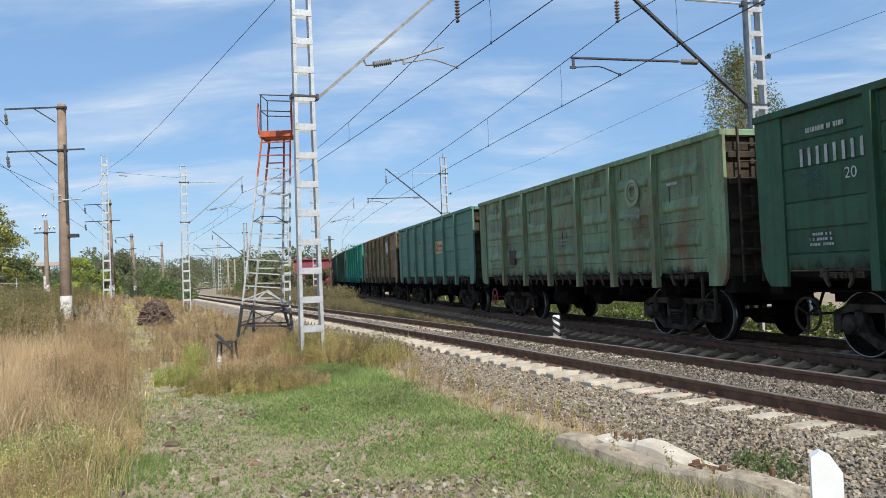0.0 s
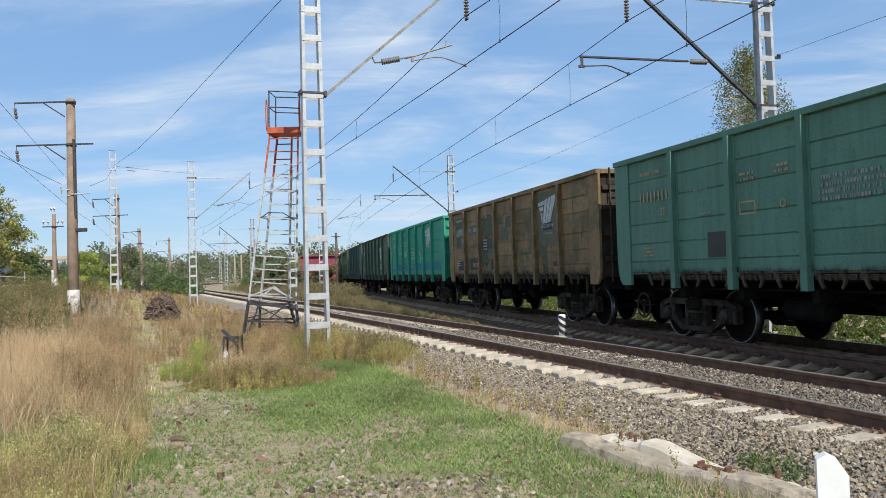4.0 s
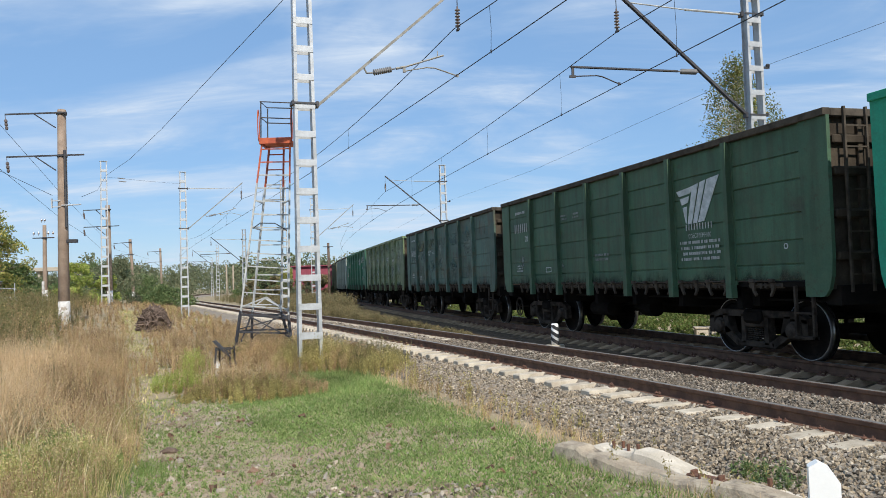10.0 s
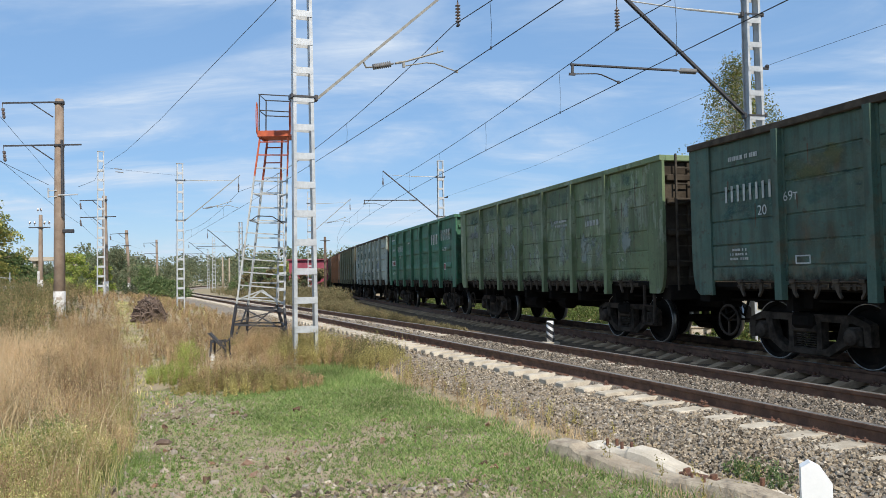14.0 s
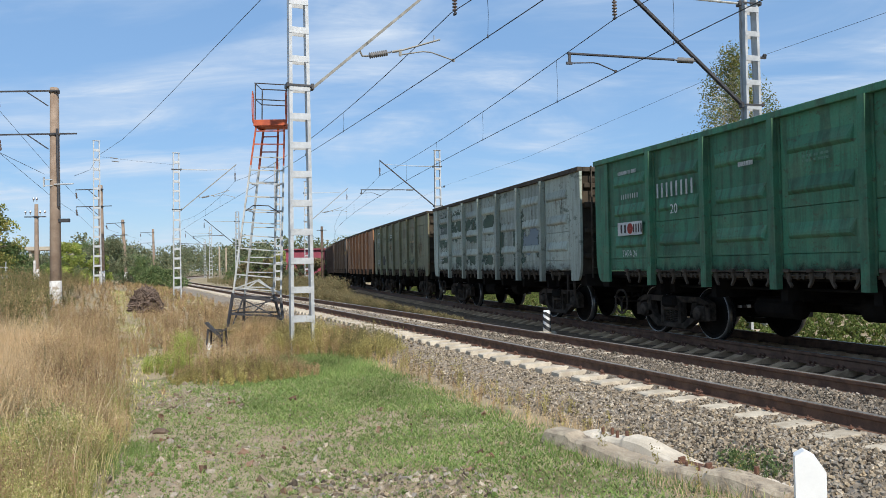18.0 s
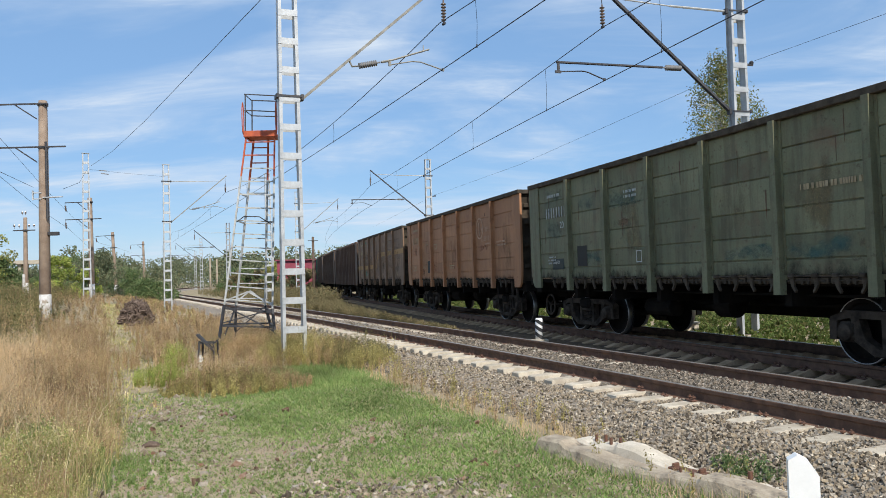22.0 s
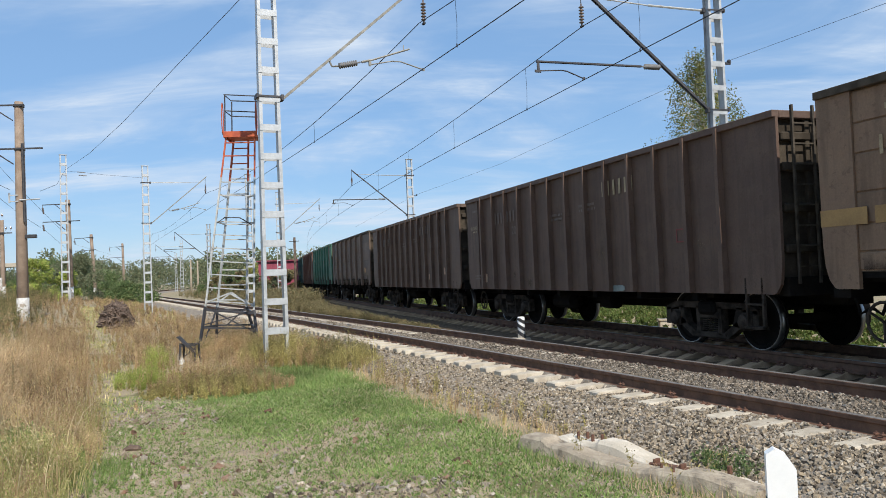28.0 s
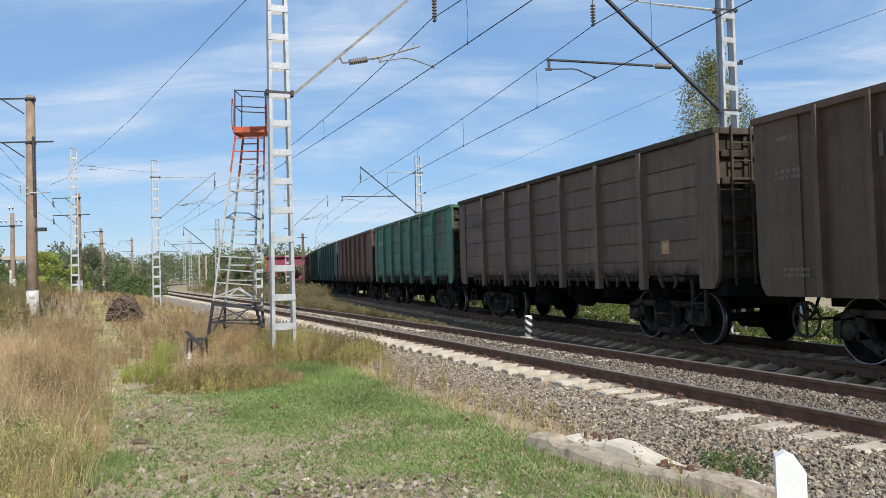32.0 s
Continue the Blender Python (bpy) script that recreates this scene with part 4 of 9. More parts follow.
def build_wagon(k):
    label, kind, col, _ = P[k]
    wg = thing("gondola_wagon", label, "freight wagon", group="wagons of the goods train")
    TRAIN[k] = wg
    LIFT[wg.name] = 0.040 if kind == "pressed" else 0.0      # marks lie on the pressed bulges
    tall = kind == "ribbed"
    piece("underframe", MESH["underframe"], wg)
    if tall:
        ribs = list(np.linspace(-5.3, 5.3, 13))
        if "tall_panel" not in MESH:
            MESH["tall_panel"] = Geo().box(-HALF + 0.88, HALF - 0.88, SIDE - 0.04, SIDE - 0.005, 0.95, TOP - 0.1).mesh("side_panel", M_UNDER)
        piece("side_panel", MESH["tall_panel"], wg, None, "", col)
        for x in ribs:
            piece("post", MESH["thin_post"], wg, Matrix.Translation((x, 0, 0)), "", col)
    else:
        edges = [-HALF + CORNER] + POSTS + [HALF - CORNER]
        for a, b in zip(edges, edges[1:]):
            i = edges.index(a)
            pn = piece("side_panel", MESH[kind, i], wg, None, "", col)
            if kind == "flat":
                for lo in PLANKS[:-1]:
                    piece("plank", MESH["plank", i, lo], pn, None, "", col)
            else:
                for lo, hi in SHEETS:
                    piece("sheet", MESH["sheet", i, lo], pn, None, "", col)
                for z in BULGES:
                    piece("pressing", MESH["bulge", i, z], pn, None, "", col)
        for x in POSTS:
            piece("post", MESH["post"], wg, Matrix.Translation((x, 0, 0)), "", col)
        latch_col = M_DUSTY
        ls = sorted([(a + b) / 2 + d for a, b in zip(POSTS, POSTS[1:]) for d in (-0.42, 0.42)] + [-5.05, 5.05])
        for x in ls:
            piece("hatch_latch", MESH["latch"], wg, Matrix.Translation((x, 0, 0)), "", latch_col)
    dz = Matrix.Translation((0, 0, -0.06)) if tall else None
    piece("far_side_wall", MESH["far_wall"], wg, None, "", col)
    piece("top_rail", MESH["rim"], wg, dz, "", M_DUSTY if k in (6, 7, 10, 11, 12, 13, 16) else col)
    for s in (-1, 1):
        piece("corner_plate", MESH["corner_tall" if tall else "corner", s], wg, None, "", col)
        # ends are dark brown, except on wagons 5 and 9, which keep their wall paint
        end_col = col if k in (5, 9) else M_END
        ew = piece("end_wall", MESH["end_wall", s], wg, None, "ribbed end wall", end_col)
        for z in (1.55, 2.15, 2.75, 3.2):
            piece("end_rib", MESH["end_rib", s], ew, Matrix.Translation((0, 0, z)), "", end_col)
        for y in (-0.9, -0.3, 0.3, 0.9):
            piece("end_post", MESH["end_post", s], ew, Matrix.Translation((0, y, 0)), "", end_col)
        piece("coupler", MESH["coupler", s], wg)
    piece("ladder", MESH["ladder", -1], wg, None, "", M_DUSTY)
    piece("step", MESH["step"], wg)
    piece("brake_cylinder", MESH["brake_cylinder"], wg)
    piece("air_tank", MESH["air_tank"], wg, Matrix.Translation((1.2, 0, 0)))
    piece("brake_rod", MESH["brake_rod"], wg)
    piece("brake_handwheel", MESH["handwheel"], wg, Matrix.Translation((HALF - 2.1 + 1.35, 1.36, 0.62)), "faded red handwheel" if k == 2 else "spoked iron handwheel", M_RED if k == 2 else None)
    for s in (-1, 1):
        bg = piece("bogie", MESH["bolster"], wg, Matrix.Translation((s * 4.325, 0, 0)))
        piece("side_frame", MESH["sideframe"], bg)
        piece("side_frame", MESH["sideframe_far"], bg)
        piece("spring_set", MESH["springs"], bg)
        for a in (-0.925, 0.925):
            piece("axle_box", MESH["axle_box"], bg, Matrix.Translation((a, 0, 0.475)))
            ws = piece("wheelset", MESH["axle"], wg, Matrix.Translation((s * 4.325 + a, 0, 0.475)))
            for q in (1, -1):
                mw = Matrix.Translation((0, q * 0.79, 0)) @ Matrix.Rotation(0 if q > 0 else math.pi, 4, "Z")
                piece("wheel", MESH["wheel"], ws, mw)
                piece("tread", MESH["tread"], ws, mw, "bright worn wheel rim")
            WHEELS.append((k, ws, s * 4.325 + a))
    return wg


for k in P:
    build_wagon(k)


def rolled(t):
    """Metres the train has rolled towards the camera."""
    return 0.00015563 * t ** 3 + 0.0074887 * t ** 2 + 5.70875 * t - 13.086


def motions():
    for k, wg in TRAIN.items():
        rows = []
        for i in range(33):
            t = float(i)
            s = 13.92 * (k - 1) - rolled(t) + P[k][3] - HALF
            (xa, ya, _), (xb, yb, _) = FAR.at(s - 4.325), FAR.at(s + 4.325)
            m = Matrix.Translation(((xa + xb) / 2, (ya + yb) / 2, 0)) @ Matrix.Rotation(math.atan2(yb - ya, xb - xa), 4, "Z")
            rows.append((t, m))
        walk(wg, rows)
    spin = []
    for i in range(321):
        t = i / 10
        spin.append((t, -(rolled(t) / 0.475) % (2 * math.pi)))
    for k, ws, x in WHEELS:
        walk(ws, [(t, Matrix.Translation((x, 0, 0.475)) @ Matrix.Rotation(a, 4, "Y")) for t, a in spin])


# ---------------------------------------------------------------- paint, emblems and writing on the wagons
def flat_col(name, c, c2=None, rough=0.7):
    return shade(name, c, c2 or tuple(v * 0.8 for v in c), 2.5, rough, 0, 40, 0.1, spec=0.3)


C_BLUE = flat_col("blue_band_paint", (0.028, 0.165, 0.27), (0.03, 0.19, 0.23))
C_BROWN = flat_col("dull_brown_patch", (0.060, 0.045, 0.042))
C_DARK = flat_col("dark_patch", (0.038, 0.038, 0.034))
C_SLATE = flat_col("slate_patch", (0.058, 0.068, 0.060))
C_GREEN = shade("old_green_patch", (0.085, 0.125, 0.080), (0.12, 0.13, 0.08), 1.6, 0.7, 0, 40, 0.1, third=(0.17, 0.115, 0.062), third_at=(0.48, 0.66), third_scale=3, spec=0.3)
C_OLIVE = flat_col("olive_patch", (0.088, 0.108, 0.052))
C_TEAL = flat_col("teal_patch", (0.052, 0.125, 0.115))
C_SEA = flat_col("dull_sea_green_patch", (0.050, 0.112, 0.088))
C_PALE = flat_col("pale_grey_patch", (0.26, 0.30, 0.28), (0.19, 0.23, 0.21))
C_ORANGE = flat_col("faded_orange_banner", (0.60, 0.37, 0.19), (0.52, 0.30, 0.15))
C_TAN = flat_col("tan_patch", (0.22, 0.155, 0.10))
C_YELLOW = flat_col("mustard_stripe", (0.40, 0.245, 0.095), (0.32, 0.195, 0.080))
C_RED = flat_col("red_mark", (0.34, 0.05, 0.035))
C_PINK = flat_col("faded_red_mark", (0.24, 0.07, 0.06))
C_MINT = flat_col("mint_splash", (0.06, 0.24, 0.17))
C_WHITE = flat_col("white_plate", (0.60, 0.60, 0.57))


def smeared(name, a, b, lo=0.60, hi=0.80, scale=5.0, stretch=(1, 1, 1), most=1.0, foot=False, rough=0.8):
    """Thin worn paint or dried dirt that lets the wall show through: ragged all round, or (foot) thinning out upwards."""
    m = bpy.data.materials.new(name)
    m.use_nodes = True
    n, l = m.node_tree.nodes, m.node_tree.links
    n.clear()
    out, pb, tr, mx = n.new("ShaderNodeOutputMaterial"), n.new("ShaderNodeBsdfPrincipled"), n.new("ShaderNodeBsdfTransparent"), n.new("ShaderNodeMixShader")
    co, info = n.new("ShaderNodeTexCoord"), n.new("ShaderNodeObjectInfo")

    def math_of(op, x, y):
        q = n.new("ShaderNodeMath"); q.operation = op
        for i, v in enumerate((x, y)):
            if isinstance(v, (int, float)):
                q.inputs[i].default_value = v
            else:
                l.new(v, q.inputs[i])
        return q.outputs[0]

    mp = n.new("ShaderNodeMapping"); mp.inputs["Scale"].default_value = stretch
    l.new(co.outputs["Object"], mp.inputs[0])
    ad = n.new("ShaderNodeVectorMath"); ad.operation = "ADD"
    cb = n.new("ShaderNodeCombineXYZ")
    far = math_of("MULTIPLY", info.outputs["Random"], 43.0)
    for i in range(3):
        l.new(far, cb.inputs[i])
    l.new(mp.outputs[0], ad.inputs[0]); l.new(cb.outputs[0], ad.inputs[1])
    nz = n.new("ShaderNodeTexNoise")
    nz.inputs["Scale"].default_value, nz.inputs["Detail"].default_value, nz.inputs["Roughness"].default_value = scale, 8, 0.68
    l.new(ad.outputs[0], nz.inputs["Vector"])
    sep = n.new("ShaderNodeSeparateXYZ")
    l.new(co.outputs["Generated"], sep.inputs[0])
    if foot:
        body = math_of("SUBTRACT", 0.26, math_of("MULTIPLY", sep.outputs[2], 0.50))
    else:
        ex = math_of("MULTIPLY", math_of("MULTIPLY", sep.outputs[0], math_of("SUBTRACT", 1.0, sep.outputs[0])), 4.0)
        ez = math_of("MULTIPLY", math_of("MULTIPLY", sep.outputs[2], math_of("SUBTRACT", 1.0, sep.outputs[2])), 4.0)
        body = math_of("MULTIPLY", math_of("POWER", math_of("MULTIPLY", ex, ez), 0.4), 0.24)
    mr = n.new("ShaderNodeMapRange"); mr.interpolation_type = "SMOOTHSTEP"
    mr.inputs["From Min"].default_value, mr.inputs["From Max"].default_value, mr.inputs["To Max"].default_value = lo, hi, most
    l.new(math_of("ADD", nz.outputs["Fac"], body), mr.inputs["Value"])
    cm = n.new("ShaderNodeMix"); cm.data_type = "RGBA"
    cm.inputs[6].default_value, cm.inputs[7].default_value = rgb(a), rgb(b)
    l.new(nz.outputs["Fac"], cm.inputs[0])
    l.new(cm.outputs[2], pb.inputs["Base Color"])
    pb.inputs["Roughness"].default_value, pb.inputs["Specular IOR Level"].default_value = rough, 0.2
    l.new(mr.outputs[0], mx.inputs[0]); l.new(tr.outputs[0], mx.inputs[1]); l.new(pb.outputs[0], mx.inputs[2])
    l.new(mx.outputs[0], out.inputs[0])
    return m


S_PALE = smeared("flaked_pale_paint", (0.22, 0.27, 0.235), (0.34, 0.385, 0.34), 0.68, 0.84, 3.0, (1.2, 1, 0.8), 0.75)
S_TEAL = smeared("faded_teal_paint", (0.050, 0.125, 0.110), (0.080, 0.17, 0.15), 0.62, 0.90, 2.4, (1, 1, 1.4), 0.65)
S_OLIVE = smeared("faded_olive_paint", (0.10, 0.115, 0.05), (0.14, 0.15, 0.065), 0.60, 0.86, 2.4, (1, 1, 1.4), 0.65)
S_RUST = smeared("brown_rust_bloom", (0.115, 0.062, 0.032), (0.18, 0.105, 0.052), 0.62, 1.0, 1.6, (1.8, 1, 0.7), 0.55)
S_OCHRE = smeared("ochre_stain", (0.20, 0.155, 0.08), (0.27, 0.205, 0.11), 0.60, 0.96, 1.6, (1.4, 1, 0.9), 0.6)
S_DARK = smeared("sooty_smudge", (0.030, 0.026, 0.022), (0.050, 0.042, 0.034), 0.62, 0.98, 2.4, (1.2, 1, 0.8), 0.5)
S_PINK = smeared("faded_red_paint", (0.28, 0.085, 0.06), (0.36, 0.12, 0.09), 0.60, 0.90, 4, (1, 1, 1.6), 0.6)
S_CHALK = smeared("rubbed_chalk_marks", (0.26, 0.245, 0.22), (0.38, 0.36, 0.33), 0.78, 1.0, 3, (0.9, 1, 2.4), 0.5)
S_GRIME = smeared("caked_dirt", (0.028, 0.022, 0.017), (0.065, 0.050, 0.037), 0.52, 0.92, 3.2, (1.3, 1, 0.8), 0.8, True, 0.95)
S_BOTTLE = smeared("old_bottle_green_paint", (0.055, 0.085, 0.060), (0.092, 0.130, 0.095), 0.60, 0.70, 2.4, (0.9, 1, 1.3), 0.95)
S_SLATE = smeared("faded_slate_blue_paint", (0.20, 0.245, 0.275), (0.25, 0.295, 0.315), 0.60, 0.70, 1.8, (1, 1, 1), 0.8)
S_SCRATCH = smeared("dark_scrapes", (0.040, 0.034, 0.027), (0.065, 0.054, 0.042), 0.81, 0.88, 4.0, (2.2, 1, 0.7), 0.6)


LAYERS = {}


def skin(wg, name, x, y, z, w, h, material, label=""):
    """A coat of paint or dirt, one face thin."""
    key = ("skin", round(w, 3), round(h, 3))
    if key not in MESH:
        MESH[key] = Geo().add([(-w / 2, 0, -h / 2), (-w / 2, 0, h / 2), (w / 2, 0, h / 2), (w / 2, 0, -h / 2)], [(0, 1, 2, 3)]).mesh(name, M_UNDER, fix=False)
    return piece(name, MESH[key], wg, Matrix.Translation((x, y, z)), label, material)


def smear(wg, x, z, w, h, material, label="", name="worn_paint"):
    """A ragged patch of thin paint or dirt on the sheet itself, centre x, z; later ones lie on earlier ones."""
    n = LAYERS[wg.name] = LAYERS.get(wg.name, 0) + 1
    y = SIDE + (-0.0085 if LIFT[wg.name] else 0.0040) + 0.0004 * n
    return skin(wg, name, x, y, z, w, h, material, label)


def outline(wg, name, pts, material, label="", proud=0.0065):
    """A painted flat shape on the near wall from corners (right, up) as the viewer sees it, round x, z."""
    proud += LIFT[wg.name]
    g = Geo()
    for poly in pts:
        n = len(poly)
        g.add([(-a, SIDE + proud, b) for a, b in poly] + [(-a, SIDE + proud - 0.006, b) for a, b in poly], [tuple(range(n)), tuple(range(2 * n - 1, n - 1, -1))] + [(i, (i + 1) % n, (i + 1) % n + n, i + n) for i in range(n)])
    return piece(name, g.mesh(name, material), wg, None, label)


def winged(wg, x, z, w, h, material):
    """The winged emblem: slanted strokes that taper to the foot."""
    def q(pts):
        return [(-x + (a - 0.5) * w, z + (b - 0.5) * h) for a, b in pts]
    strokes = [[(0.0, 0.80), (0.36, 0.86), (0.335, 0.71), (0.055, 0.67)], [(0.075, 0.61), (0.305, 0.65), (0.275, 0.50), (0.125, 0.46)], [(0.14, 0.40), (0.245, 0.42), (0.225, 0.02), (0.205, 0.02)],
               [(0.39, 0.87), (0.535, 0.91), (0.345, 0.0), (0.245, 0.0)], [(0.57, 0.92), (0.70, 0.95), (0.47, 0.01), (0.37, 0.0)], [(0.735, 0.955), (1.0, 1.0), (0.64, 0.03), (0.495, 0.01)],
               [(0.36, 0.865), (0.39, 0.87), (0.365, 0.75), (0.335, 0.74)]]
    outline(wg, "emblem", [q(s) for s in strokes], material, "white winged emblem", 0.0115)


def ring(wg, x, z, r, t, material, label="pale ring emblem", n=22):
    polys = []
    for i in range(n):
        a, b = 2 * math.pi * i / n, 2 * math.pi * (i + 1) / n
        polys.append([(-x + r * math.cos(a), z + r * math.sin(a)), (-x + r * math.cos(b), z + r * math.sin(b)), (-x + (r - t) * math.cos(b), z + (r - t) * math.sin(b)), (-x + (r - t) * math.cos(a), z + (r - t) * math.sin(a))])
    outline(wg, "emblem", polys, material, label, 0.0115)


def frame_mark(wg, x, z, w, h, t, material):
    """A small open square."""
    a, b = -x, z
    outline(wg, "square_mark", [[(a - w / 2, b - h / 2), (a + w / 2, b - h / 2), (a + w / 2, b - h / 2 + t), (a - w / 2, b - h / 2 + t)], [(a - w / 2, b + h / 2 - t), (a + w / 2, b + h / 2 - t), (a + w / 2, b + h / 2), (a - w / 2, b + h / 2)],
                               [(a - w / 2, b - h / 2), (a - w / 2 + t, b - h / 2), (a - w / 2 + t, b + h / 2), (a - w / 2, b + h / 2)], [(a + w / 2 - t, b - h / 2), (a + w / 2, b - h / 2), (a + w / 2, b + h / 2), (a + w / 2 - t, b + h / 2)]], material)


def blotch(wg, x, z, w, h, material, seed, label=""):
    """An uneven patch of paint."""
    rng = np.random.default_rng(seed)
    n = 14
    pts = []
    for i in range(n):
        a = 2 * math.pi * i / n
        c, s = math.cos(a), math.sin(a)
        k = 1 / max(abs(c), abs(s)) ** 0.7 * rng.uniform(0.72, 1.05)
        pts.append((-x + c * w / 2 * k, z + s * h / 2 * k))
    outline(wg, "paint_patch", [pts], material, label)


L, D, O = M_LETTER, M_LETTER_DIM, M_LETTER_OCHRE


def common(k, num=L, z_num=2.80, w=1.16, h=0.21, small=L, twenty=True, foot=True):
    """Markings that all wagons carry on the panel by their far end."""
    wg = TRAIN[k]
    lines_of_text(wg, 5.15, 3.30, 0.78, 0.14, 1, num)
    number_bars(wg, 5.08, z_num, w, h, num)
    if twenty:
        lettering(wg, "20", 4.72, z_num - 0.33, 0.16, small)
    if foot:
        lines_of_text(wg, 5.3, 1.72, 0.46, 0.22, 3, small)
    return wg


w = common(1, z_num=2.92, w=1.26, h=0.26)
smear(w, 5.2, 2.28, 0.42, 0.2, S_DARK)
smear(w, 5.5, 2.56, 0.6, 0.34, S_TEAL)
for x in (3.5, 1.7, 0.0):
    smear(w, x, 1.9, 1.3, 0.9, S_DARK, "sooty smudge")
lines_of_text(w, 3.4, 2.6, 0.9, 0.3, 3, L)

C_FADED = flat_col("faded_straw_mark", (0.34, 0.37, 0.26), (0.25, 0.29, 0.19))
w = common(2, D, 2.82, small=D)
patch(w, "paint_patch", 3.62, 1.82, 0.46, 0.42, C_BROWN)
smear(w, 1.72, 2.64, 0.75, 0.30, S_DARK, "dark painted-over patch")
lettering(w, "21.02.2017", 1.95, 2.66, 0.085, L)
lines_of_text(w, 0.02, 2.10, 0.72, 0.17, 2, D)
for x in (5.1, 3.45, 1.72, 0.0, -1.72):
    smear(w, x, 3.35, 1.6, 0.5, S_RUST, "brown rust bloom")
lines_of_text(w, 2.1, 1.72, 0.2, 0.3, 5, D)
smear(w, -4.0, 1.95, 0.62, 1.25, S_RUST, "brown rust bloom")
smear(w, -4.68, 2.2, 0.6, 1.7, S_RUST, "brown rust bloom")
smear(w, -3.4, 2.0, 1.3, 1.2, S_OCHRE, "ochre stain")
smear(w, -2.9, 3.2, 0.4, 0.5, S_RUST, "brown rust bloom")
ring(w, -3.5, 2.95, 0.28, 0.07, C_FADED, "pale swirl emblem")
ring(w, -3.52, 2.97, 0.17, 0.04, C_FADED, "pale swirl emblem")
lines_of_text(w, -3.5, 2.5, 0.72, 0.28, 2, D)
smear(w, -5.15, 2.2, 0.26, 0.30, S_CHALK)
lines_of_text(w, -5.0, 2.95, 0.5, 0.1, 1, L)

w = common(3, O, 2.82, w=1.1, h=0.2, small=O)
patch(w, "banner", -1.76, 2.49, 1.45, 0.50, C_ORANGE, "faded orange banner")
ring(w, -1.28, 2.50, 0.18, 0.08, C_TAN, "brown round emblem")
lines_of_text(w, -1.98, 2.54, 0.76, 0.17, 1, C_TAN)
lines_of_text(w, -2.02, 2.36, 0.74, 0.08, 1, C_TAN)
lines_of_text(w, 0.0, 2.48, 1.2, 0.42, 4, D)
lines_of_text(w, 2.2, 2.86, 0.4, 0.18, 2, O)
lines_of_text(w, 1.35, 2.9, 0.34, 0.18, 2, O)
frame_mark(w, 2.2, 2.35, 0.42, 0.22, 0.03, O)
lines_of_text(w, 3.55, 2.78, 0.7, 0.09, 1, D)
lines_of_text(w, 3.35, 2.35, 0.5, 0.09, 1, D)
patch(w, "paint_patch", 3.05, 1.78, 0.52, 0.44, C_SLATE)
ring(w, 1.35, 2.35, 0.07, 0.02, O)

S_GREEN = smeared("worn_old_green_paint", (0.075, 0.115, 0.07), (0.12, 0.14, 0.085), 0.58, 0.68, 4, (1, 1, 1), 0.9)
w = common(4, L, 2.86, w=1.2, h=0.25)
for i4, (x, z, a, b, m) in enumerate(((5.3, 2.5, 0.62, 0.36, C_SLATE), (5.1, 3.05, 1.3, 0.62, C_GREEN), (4.9, 2.42, 0.5, 0.35, C_GREEN), (3.45, 2.86, 0.95, 0.34, C_GREEN), (1.85, 2.86, 1.28, 0.72, C_GREEN), (1.9, 2.25, 1.2, 0.5, C_SLATE), (2.1, 2.35, 0.5, 0.32, C_DARK), (2.15, 1.78, 0.7, 0.34, C_GREEN),
                      (1.5, 2.0, 0.5, 0.3, C_GREEN), (0.1, 2.55, 0.62, 0.40, C_GREEN), (-0.3, 2.92, 0.5, 0.3, C_OLIVE), (0.5, 3.0, 0.5, 0.24, C_OLIVE), (-3.52, 2.78, 1.52, 1.45, C_GREEN), (-3.2, 1.72, 0.3, 0.62, C_GREEN), (5.0, 1.62, 0.8, 0.34, C_DARK), (3.3, 1.66, 1.1, 0.4, C_BROWN), (-4.0, 1.56, 0.5, 0.12, C_DARK), (1.35, 1.62, 0.3, 0.34, C_DARK))):
    if i4 % 3 == 1 and m in (C_GREEN, C_OLIVE):
        smear(w, x, z, a * 1.2, b * 1.2, S_GREEN)
    else:
        patch(w, "paint_patch", x, z, a, b, m, proud=0.003)
for x in (-5.1, -3.4, -1.7, 0.0, 1.7, 3.4):
    smear(w, x, 2.5, 1.5, 1.9, S_SCRATCH, "dark scrapes")
winged(w, -3.45, 3.02, 1.3, 0.72, L)
patch(w, "name_plate", -3.45, 2.58, 0.66, 0.2, C_DARK)
lettering(w, "СОБСТВЕННИК", -3.45, 2.58, 0.10, L, stretch=0.8)
lines_of_text(w, -3.45, 2.38, 0.8, 0.1, 1, D)
lettering(w, "ТАРА 23", 3.2, 1.62, 0.13, L, stretch=0.8)
lettering(w, "70т", 3.75, 2.86, 0.14, L)
lettering(w, "90м³", 3.15, 2.86, 0.14, L)
lines_of_text(w, 2.05, 2.3, 0.4, 0.4, 4, L)
rng4 = np.random.default_rng(44)
for i in range(12):
    x, z = rng4.uniform(-5.6, 3.2), rng4.uniform(1.5, 3.5)
    a = rng4.uniform(-0.7, 0.7)
    l_ = rng4.uniform(0.1, 0.3)
    dx, dz = l_ * math.sin(a), l_ * math.cos(a)
    outline(w, "scratch", [[(-x, z), (-x + 0.012, z + 0.01), (-x + dx + 0.008, z + dz), (-x + dx, z + dz)]], C_DARK, "dark scrape", 0.0055)

